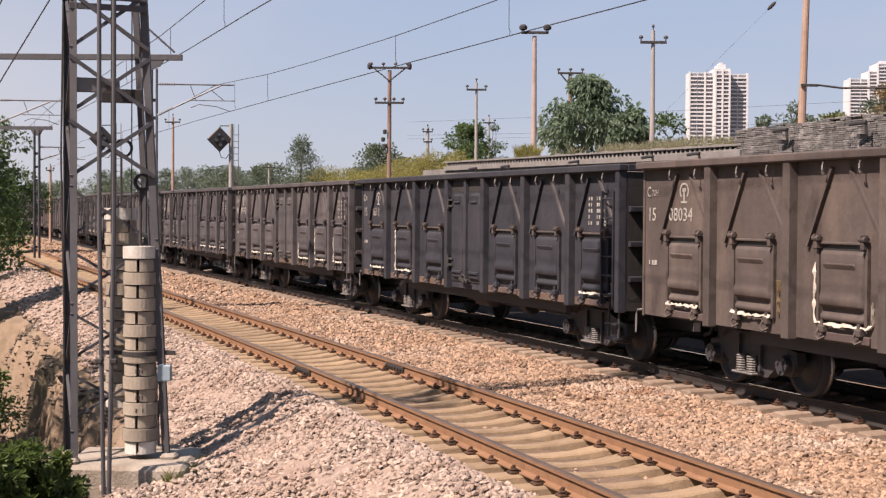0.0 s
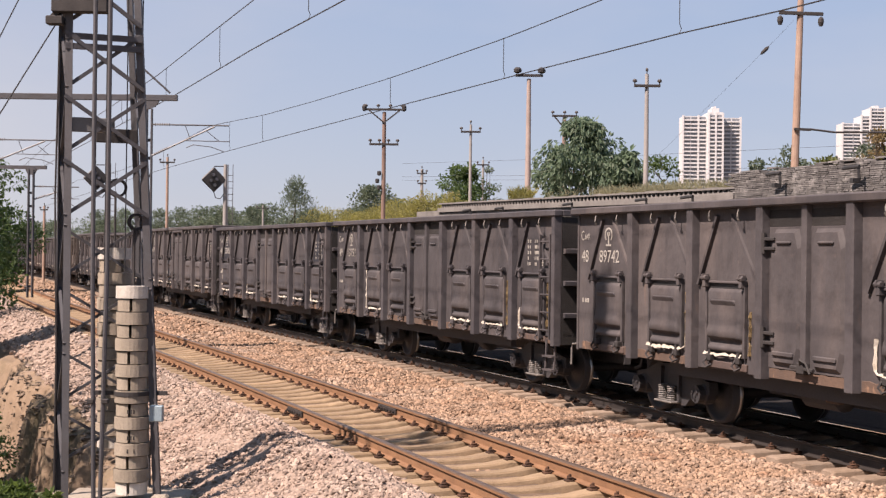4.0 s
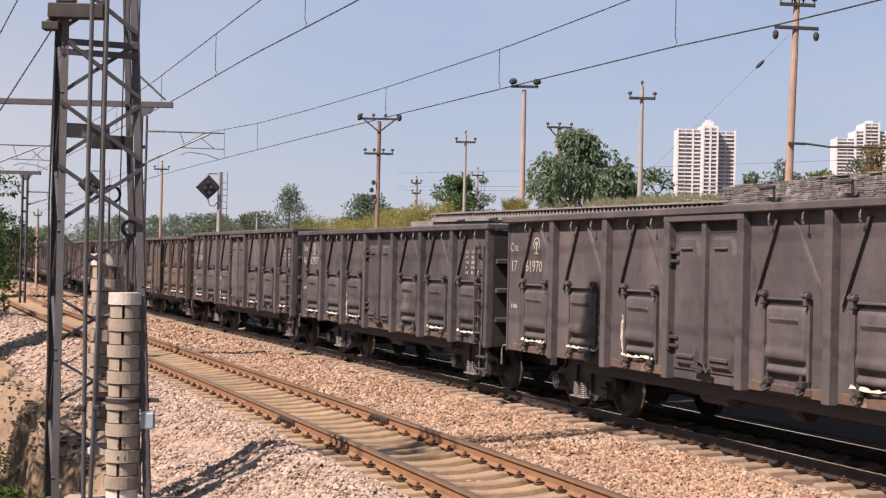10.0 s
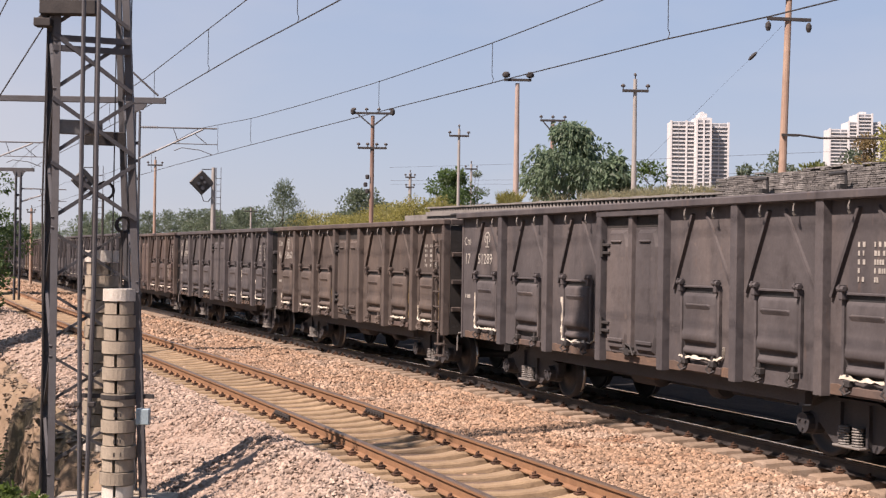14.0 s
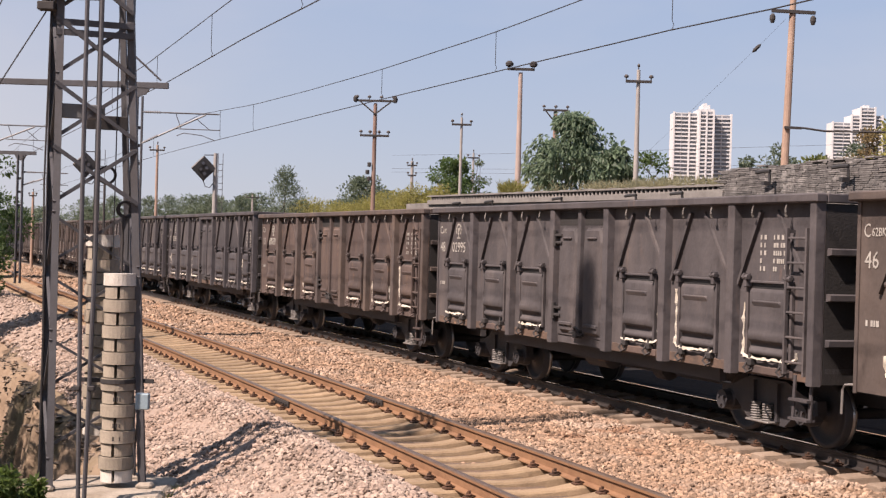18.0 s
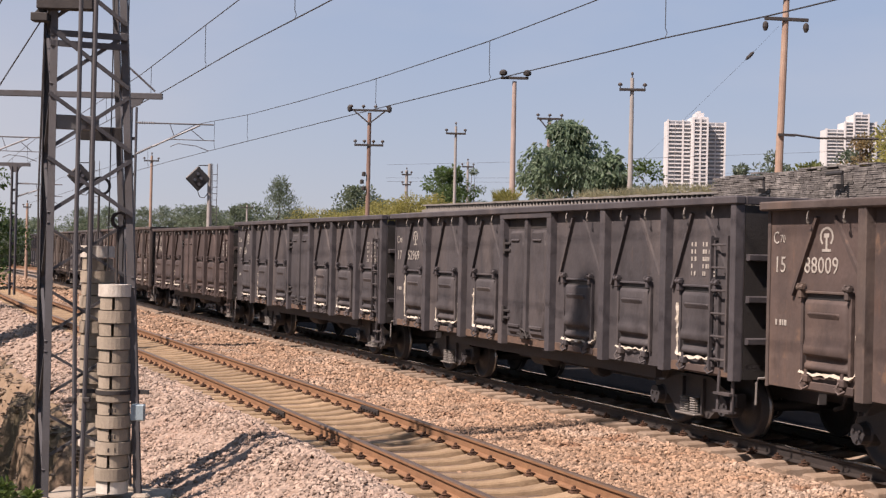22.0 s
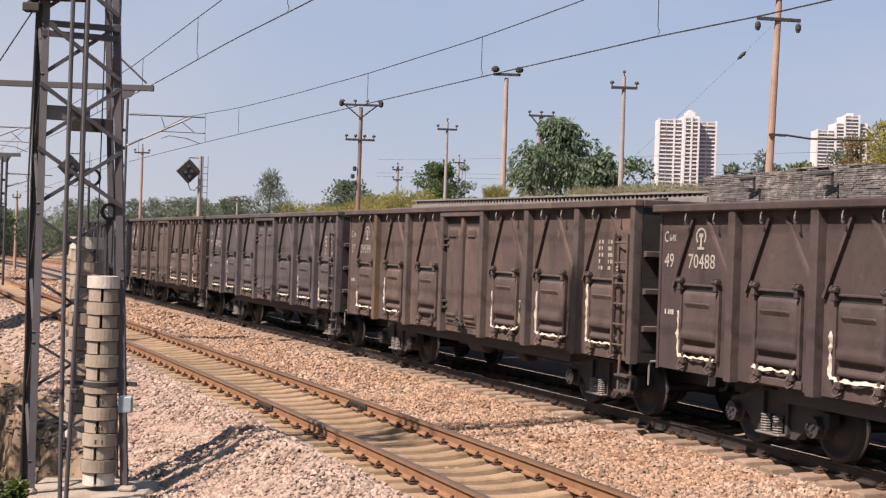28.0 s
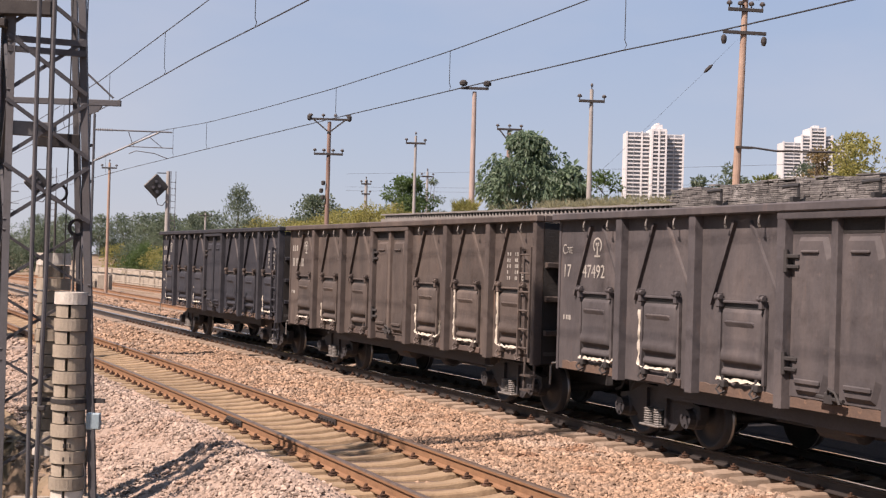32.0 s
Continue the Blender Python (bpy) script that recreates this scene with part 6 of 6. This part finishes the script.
tagged(put("stone_slabs", me, wall), "stacked weathered grey stone slabs", kind="stuff")
# black sheet behind the slabs, added as shade in their joints
wall_strip("slab_backing", -30, 19.9, -8.78, -8.36, 3.6, 4.52, M["signal_and_gap_black"])


def pipe_bracket(s, z, high):
    c, th = along(s, -8.12, z)
    root = thing("pipe_bracket", "dark bent pipe bracket fixed to the wall", "bracket", pose(c.x, c.y, c.z, 0, 0, math.degrees(th) + 180), "wall brackets")
    bm = bmesh.new()
    path_tube(bm, [(0, 0, -0.32 if high else -0.2), (0, -0.02, 0.02)], 0.034, 6)
    path_tube(bm, [(0.03, -0.02, 0.0), (-0.2, -0.08, -0.01), (-0.42, -0.12, -0.03)], 0.045, 7)
    part("pipe", bm, M["signal_and_gap_black"], root)
    bm = bmesh.new()
    box(bm, -0.06, 0.06, -0.21, -0.02, -0.36, -0.26)
    part("foot_plate", bm, M["signal_and_gap_black"], root)


for s, z, high in ((17.6, 4.42, 1), (14.6, 4.42, 1), (11.9, 4.42, 1), (21.6, 3.98, 0), (24.1, 3.98, 0), (28.8, 3.98, 0), (34.2, 3.98, 0), (37.2, 3.98, 0)):
    pipe_bracket(s, z, high)


# ------------------------------------------------ far tower blocks
def tower_floors(root, x0, x1, y, top, low, columns, fins):
    """Storeys of one facade: a dark window and a white balcony front for each column, white fins between."""
    n = columns
    w = (x1 - x0) / n
    bm = bmesh.new()
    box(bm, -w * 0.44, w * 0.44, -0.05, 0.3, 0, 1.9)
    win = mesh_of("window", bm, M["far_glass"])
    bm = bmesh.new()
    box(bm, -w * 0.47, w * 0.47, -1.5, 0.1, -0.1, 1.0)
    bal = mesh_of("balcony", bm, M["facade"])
    z = top - 3.5
    while z > low:
        for k in range(n):
            put("window", win, root, pose(x0 + w * (k + 0.5), y - 0.05, z + 1.0))
            put("balcony", bal, root, pose(x0 + w * (k + 0.5), y - 0.05, z - 0.2))
        z -= 3.15
    for f in fins:
        bm = bmesh.new()
        box(bm, x0 + (x1 - x0) * f - 0.7, x0 + (x1 - x0) * f + 0.7, y - 1.9, y + 0.2, -2, top + 0.6)
        part("fin", bm, M["facade"], root)


def tower_block(x, y, w, dep, top, low, label):
    root = thing("apartment_tower", label, "apartment block", group="far apartment towers")
    for a, b in ((-0.5, -0.1), (0.16, 0.5)):
        bm = bmesh.new()
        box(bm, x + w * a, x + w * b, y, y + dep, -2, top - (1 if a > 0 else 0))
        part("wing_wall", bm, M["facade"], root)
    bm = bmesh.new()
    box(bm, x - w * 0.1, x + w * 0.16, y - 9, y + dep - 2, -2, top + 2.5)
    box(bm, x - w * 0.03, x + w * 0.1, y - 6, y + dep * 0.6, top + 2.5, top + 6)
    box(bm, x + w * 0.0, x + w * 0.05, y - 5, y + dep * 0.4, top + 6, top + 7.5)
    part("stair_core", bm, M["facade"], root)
    tower_floors(root, x - w * 0.5, x - w * 0.1, y, top, low, 3, (0.0, 0.66))
    tower_floors(root, x + w * 0.17, x + w * 0.5, y, top - 1, low, 2, (0.98,))
    tower_floors(root, x - w * 0.09, x + w * 0.15, y - 9, top + 1, low, 2, (0.0, 0.5, 1.0))


def stepped_tower(x, y, low, label):
    """A tower that steps in towards its top."""
    root = thing("apartment_tower", label, "apartment block", group="far apartment towers")
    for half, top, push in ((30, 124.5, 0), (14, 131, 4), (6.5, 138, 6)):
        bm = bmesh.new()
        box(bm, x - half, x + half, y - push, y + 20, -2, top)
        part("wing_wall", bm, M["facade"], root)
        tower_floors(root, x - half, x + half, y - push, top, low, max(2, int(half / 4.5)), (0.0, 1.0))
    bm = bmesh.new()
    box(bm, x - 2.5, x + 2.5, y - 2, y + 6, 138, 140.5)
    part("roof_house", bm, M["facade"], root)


tower_block(220.3, 1150, 46.5, 18, 114.5, 50, "pale high-rise apartment tower with balconies, hazy with distance")
stepped_tower(398, 1300, 84, "pale stepped high-rise apartment tower half hidden by shrubs")


# ------------------------------------------------ plants
def leaves(clumps, per, size, seed, droop=0.3, aspect=2.0, flat=0.75):
    """Leaf blades in clumps (x, y, z, radius): arrays for one crown."""
    rs = np.random.RandomState(seed)
    C = np.array(clumps, float)
    n = per * len(C)
    k = np.repeat(np.arange(len(C)), per)
    d = rs.normal(size=(n, 3))
    d /= np.linalg.norm(d, axis=1, keepdims=True)
    r = C[k, 3] * rs.uniform(0.35, 1.0, n) ** 0.6
    p = C[k, :3] + d * r[:, None] * np.array([1, 1, flat])
    u = d + rs.normal(scale=0.7, size=(n, 3))
    u[:, 2] -= droop
    u /= np.linalg.norm(u, axis=1, keepdims=True)
    v = np.cross(u, rs.normal(size=(n, 3)))
    v /= np.linalg.norm(v, axis=1, keepdims=True) + 1e-9
    s = size * rs.uniform(0.6, 1.35, n)[:, None]
    mid = p + u * s * 0.5 + np.cross(u, v) * s * 0.12
    P = np.stack([p, mid + v * s / aspect * 0.5, p + u * s, mid - v * s / aspect * 0.5], 1).reshape(-1, 3)
    return P, np.arange(4 * n).reshape(-1, 4)


def crown_clumps(w, h, n, seed, base=0.0, pointed=0.0):
    rs = random.Random(seed)
    out = []
    for k in range(n):
        u = rs.random()
        z = base + h * u
        env = math.sin(math.pi * min(0.97, 0.12 + 0.86 * (u ** (0.8 - 0.3 * pointed)))) ** (0.6 + pointed)
        a, q = rs.uniform(0, 6.283), math.sqrt(rs.random()) * env
        out.append((math.cos(a) * q * w / 2, math.sin(a) * q * w / 2, z, rs.uniform(0.12, 0.2) * w * (0.6 + 0.5 * env)))
    return out


def trunk_mesh(h, r, clumps, seed):
    rs = random.Random(seed)
    bm = bmesh.new()
    pts = [Vector((0.05 * math.sin(2 * k) * k, 0.04 * math.cos(3 * k) * k, h * k / 5)) for k in range(6)]
    for k in range(5):
        bar(bm, pts[k], pts[k + 1], 2 * r * (1 - 0.17 * k), sides=7, w2=2 * r * (1 - 0.17 * (k + 1)))
    for c in rs.sample(clumps, min(9, len(clumps))):
        b = pts[rs.randint(2, 4)]
        bar(bm, b, Vector(c[:3]), r * 0.7, sides=5, w2=r * 0.2)
    return mesh_of("trunk", bm, M["bark"])


CROWNS = {}


def tree(x, y, w, h, leaf, seed, label, bole=0.25, clumps=40, per=60, size=0.16, pointed=0.0, name="tree", droop=0.3, aspect=2.0, group="", z=None, share=None):
    z0 = float(ground_z(np.array([x]), np.array([y]))[0]) if z is None else z
    root = thing(name, label, "tree" if name == "tree" else "shrub", pose(x, y, z0 - 0.05, 0, 0, (seed * 73) % 360), group)
    key = share
    if key is None or key not in CROWNS:
        cl = crown_clumps(w, h * (1 - bole), clumps, seed, h * bole, pointed)
        cm = from_arrays("crown", *leaves(cl, per, size, seed, droop, aspect), M[leaf])
        tm = trunk_mesh(h * 0.8, max(0.03, h * 0.017), cl, seed)
        if key is not None:
            CROWNS[key] = (cm, tm, w, h)
    else:
        cm, tm, w0, h0 = CROWNS[key]
        for nm, mm in (("trunk", tm), ("crown", cm)):
            put(nm, mm, root, Matrix.Diagonal((w / w0, w / w0, h / h0, 1)))
        return root
    put("trunk", tm, root)
    put("crown", cm, root)
    return root


tree(5.52, 55, 3.45, 3.75, "leaf_dark", 2, "large-leaved deep green tree behind the wall", 0.02, 84, 120, 0.23, 0.1, droop=1.7, aspect=2.3)
tree(7.15, 54, 1.8, 2.55, "leaf_dark", 3, "smaller large-leaved green tree beside the big one", 0.02, 34, 75, 0.25, 0.4, droop=1.5, aspect=1.7)
tree(9.6, 62, 2.6, 2.9, "leaf_mid", 4, "small green tree behind the wall", 0.15, 26, 70, 0.16)
tree(1.62, 90, 4.3, 4.75, "leaf_mid", 5, "round bright green tree on the bank", 0.12, 70, 120, 0.2)
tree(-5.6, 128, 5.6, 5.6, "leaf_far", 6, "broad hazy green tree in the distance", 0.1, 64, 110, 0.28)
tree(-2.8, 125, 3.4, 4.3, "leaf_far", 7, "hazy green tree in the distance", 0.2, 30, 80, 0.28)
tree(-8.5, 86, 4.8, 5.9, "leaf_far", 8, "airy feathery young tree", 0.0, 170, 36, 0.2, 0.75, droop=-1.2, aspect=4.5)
tree(-12.5, 95, 3.0, 3.8, "leaf_mid", 9, "young green tree behind the signal", 0.2, 30, 70, 0.18)
tree(-19.0, 58, 4.2, 5.4, "leaf_mid", 11, "leafy green tree near the rusty track", 0.15, 44, 90, 0.2)
tree(-15.2, 43.0, 4.2, 6.3, "leaf_mid", 10, "leafy green tree beside the track", 0.2, 70, 190, 0.2, z=-1.1)
tree(-26.5, 84, 5.5, 7.6, "leaf_mid", 13, "broad leafy green tree beyond the sidings", 0.15, 60, 130, 0.24)
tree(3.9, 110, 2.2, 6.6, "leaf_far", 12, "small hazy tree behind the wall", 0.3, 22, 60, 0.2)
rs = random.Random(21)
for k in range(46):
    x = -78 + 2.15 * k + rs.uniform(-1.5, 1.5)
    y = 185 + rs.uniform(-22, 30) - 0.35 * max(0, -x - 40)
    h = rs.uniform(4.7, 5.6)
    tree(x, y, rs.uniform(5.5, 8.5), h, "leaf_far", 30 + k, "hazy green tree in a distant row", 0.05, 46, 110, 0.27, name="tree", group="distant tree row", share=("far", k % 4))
for k in range(18):
    x = -44 + 2.3 * k + rs.uniform(-1, 1)
    y = 125 + rs.uniform(-8, 18) - 0.4 * max(0, -x - 20)
    w, h = rs.uniform(3, 5), rs.uniform(2.2, 3.6)
    if ground_z(np.array([x]), np.array([y]))[0] < 1.2:
        continue
    tree(x, y, w, h, "leaf_mid", 90 + k, "bushy green tree on the far bank", 0.05, 34, 100, 0.2, name="tree", group="bank trees", share=("bank", k % 3))
for k in range(15):
    s, d = 53 + 2.0 * k + rs.uniform(-1, 1), -11.5 - rs.uniform(0, 4)
    c, _ = along(s, d)
    tree(c.x, c.y, rs.uniform(2.6, 4.2), rs.uniform(1.5, 2.3), "leaf_yellow", 120 + k, "yellowing weedy shrub on the bank", 0.0, 34, 110, 0.11, name="shrub", group="yellow shrubs", share=("yellow", k % 3))
for k in range(16):
    s, d = 4 + rs.uniform(0, 22), -13 - rs.uniform(0, 12)
    c, _ = along(s, d)
    tree(c.x, c.y, rs.uniform(1.6, 2.8), rs.uniform(0.9, 1.9), rs.choice(("leaf_olive", "leaf_mid", "leaf_olive")), 150 + k, "olive green shrub on the terrace", 0.0, 26, 60, 0.15, name="shrub", group="terrace shrubs")
for k in range(22):
    s, d = 88 + 2.6 * k + rs.uniform(-1, 1), -14.5 - rs.uniform(0, 5)
    c, _ = along(s, d)
    leaf = ("leaf_mid", "leaf_far", "leaf_yellow", "leaf_mid")[k % 4]
    tree(c.x, c.y, rs.uniform(3.0, 4.6), rs.uniform(1.8, 3.4), leaf, 220 + k, "bushy shrub behind the low stone wall", 0.0, 34, 90, 0.17, name="shrub", group="shrubs behind the stone wall", share=("low", k % 4))
tree(14.6, 43.5, 2.2, 2.7, "leaf_yellow", 171, "yellow-brown shrub on the terrace", 0.0, 30, 70, 0.14, name="shrub")
tree(15.1, 49, 1.6, 3.0, "leaf_rusty", 172, "reddish-brown shrub on the terrace", 0.0, 26, 60, 0.13, name="shrub")
tree(16.7, 50, 3.0, 3.6, "leaf_yellow", 173, "tall yellow-green shrub on the terrace", 0.0, 40, 80, 0.15, name="shrub")
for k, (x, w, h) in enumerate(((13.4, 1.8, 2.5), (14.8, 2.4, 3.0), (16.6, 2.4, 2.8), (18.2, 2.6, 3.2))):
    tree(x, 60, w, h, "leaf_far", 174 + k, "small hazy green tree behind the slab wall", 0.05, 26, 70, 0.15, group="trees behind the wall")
# lush weeds at the mast's foot
for k, (x, y, w, h, z) in enumerate(((-5.05, 14.4, 0.9, 1.5, -1.25), (-5.42, 15.6, 1.0, 2.2, -1.3), (-4.75, 13.2, 0.9, 1.0, -1.1), (-5.95, 17.2, 1.2, 2.2, -1.2), (-4.74, 14.9, 0.8, 1.2, -1.25), (-4.45, 15.3, 0.75, 1.12, -1.2), (-4.2, 15.6, 0.6, 0.85, -1.15))):
    tree(x, y, w, h, "leaf_lush", 180 + k, "lush bright green weedy shrub", 0.0, 34, 110, 0.085, name="shrub", group="lush shrubs", z=z)
# trees added left of the view, only to throw shade into the gully
for k, (x, y, w, h) in enumerate(((-8.9, 20.5, 2.9, 8.4), (-10.0, 22.6, 3.2, 8.2), (-10.6, 24.6, 3.9, 7.4), (-11.6, 28.0, 4.4, 7.6), (-13.2, 26.6, 4.4, 8.4), (-14.2, 36.0, 3.8, 6.0))):
    tree(x, y, w, h, "leaf_mid", 190 + k, "unseen green tree added to shade the gully", 0.15, 46, 95, 0.16, group="gully trees", z=-2.2)
for k, (x, y, w, h) in enumerate(((-8.3, 24.5, 1.6, 1.5), (-9.6, 29, 2.0, 1.6), (-7.6, 21.5, 1.3, 1.3))):
    tree(x, y, w, h, "leaf_mid", 195 + k, "low green shrub in the shaded gully", 0.0, 26, 90, 0.09, name="shrub", group="gully shrubs", z=-2.6)


def tufts(name, spots, n, h, leaf, label, seed):
    """Grass blades round the spots (x, y, z, radius)."""
    rs = np.random.RandomState(seed)
    V, F = [], []
    for x, y, z, r in spots:
        for _ in range(n):
            a, q = rs.uniform(0, 6.283), r * math.sqrt(rs.rand())
            p = np.array([x + q * math.cos(a), y + q * math.sin(a), z])
            t = p + np.array([rs.normal() * 0.35 * h, rs.normal() * 0.35 * h, h * rs.uniform(0.5, 1.2)])
            w = np.array([math.cos(a * 3), math.sin(a * 3), 0]) * h * 0.02
            b = len(V)
            V += [p - w, p + w, (p + t) / 2 + w * 0.8 + np.array([0, 0, 0.1 * h]), t]
            F.append((b, b + 1, b + 2, b + 3))
    return tagged(put(name, from_arrays(name, V, F, M[leaf])), label, "grass", kind="stuff")


spots = []
for k in range(60):
    c, _ = along(rs.triangular(19, 33, 25), -8.75 - rs.uniform(0, 1.6))
    spots.append((c.x, c.y, 4.3, 0.4))
tufts("dry_grass", spots, 40, 0.27, "straw", "dry yellow grass growing on top of the wall", 3)
spots = [(*along(s, -8.5)[0][:2], 4.3, 0.25) for s in (33.0, 33.4, 33.8, 34.1)]
tufts("wall_weed", spots, 90, 0.42, "leaf_yellow", "yellow weed sprouting from the coping", 4)
spots = [(-2.9 + rs.uniform(-0.3, 0.4), 17.0 + rs.uniform(-0.5, 0.8), -0.82, 0.12) for k in range(10)] + [(-4.9 + rs.uniform(-0.5, 0.4), 16.2 + rs.uniform(-0.8, 0.6), -0.85, 0.2) for k in range(30)]
tufts("low_weeds", spots, 60, 0.2, "leaf_olive", "low weeds round the footing", 5)
spots = [(*along(rs.uniform(70, 120), -12.5 - rs.uniform(0, 5))[0][:2], 0.6, 1.2) for k in range(60)]
tufts("bank_grass", spots, 60, 0.7, "straw", "dry grass on the far bank", 6)

# low stone wall, pipe fence and concrete block on the far bank
edge = thing("low_stone_wall", "low weathered pale stone wall beyond the sidings", "wall", kind="structure")
bm = bmesh.new()
rings = []
for k in range(61):
    s = 80 + k * 1.2
    q = 0.08 * math.sin(k * 1.7) + 0.05 * math.sin(k * 4.1)
    rings.append([bm.verts.new(along(s, d, z)[0]) for d, z in ((-11.75, -0.5), (-11.8 + 0.3 * q, 0.4), (-11.9, 1.08 + q), (-12.6, 1.15 + q), (-12.6, -0.5))])
for a, b in zip(rings, rings[1:]):
    for k in range(5):
        bm.faces.new((a[k], a[(k + 1) % 5], b[(k + 1) % 5], b[k]))
bm.faces.new(rings[0])
bm.faces.new(rings[-1][::-1])
part("wall_body", bm, M["footing"], edge)
fence = thing("pipe_fence", "pale pipe fence along the far bank", "fence")
for k in range(11):
    a, _ = along(78 + 6 * k, -11.45)
    b, _ = along(84 + 6 * k, -11.45)
    z, zb = 1.22, 1.22
    bm = bmesh.new()
    path_tube(bm, [(a.x, a.y, z), (b.x, b.y, zb)], 0.06, 6)
    part("rail", bm, M["footing"], fence)
    bm = bmesh.new()
    path_tube(bm, [(a.x, a.y, 0.12), (b.x, b.y, 0.12)], 0.05, 6)
    part("rail", bm, M["footing"], fence)
    bm = bmesh.new()
    bar(bm, (a.x, a.y, -0.45), (a.x, a.y, z + 0.05), 0.12)
    part("post", bm, M["footing"], fence)
for x, y, w, h in ((-20.9, 110, 1.0, 1.3), (-21.4, 108, 0.6, 0.9)):
    bm = bmesh.new()
    z0 = float(ground_z(np.array([x]), np.array([y]))[0])
    box(bm, x - w / 2, x + w / 2, y - w / 2, y + w / 2, z0 - 0.1, z0 + h, 0.08)
    tagged(part("concrete_block", bm, M["footing"]), "pale concrete block on the far bank", "block", group="concrete blocks")


# ------------------------------------------------ motion of the train
def motions():
    for w, s in WAGONS:
        walk(w, [(t, wagon_pose(s, t)) for t in range(33)])
    turn = [(k / 10, math.degrees(travelled(k / 10) / 0.42)) for k in range(321)]
    for ws, ax in WHEELSETS:
        walk(ws, [(t, pose(ax, 0, 0.42, 0, a, 0)) for t, a in turn])


motions()
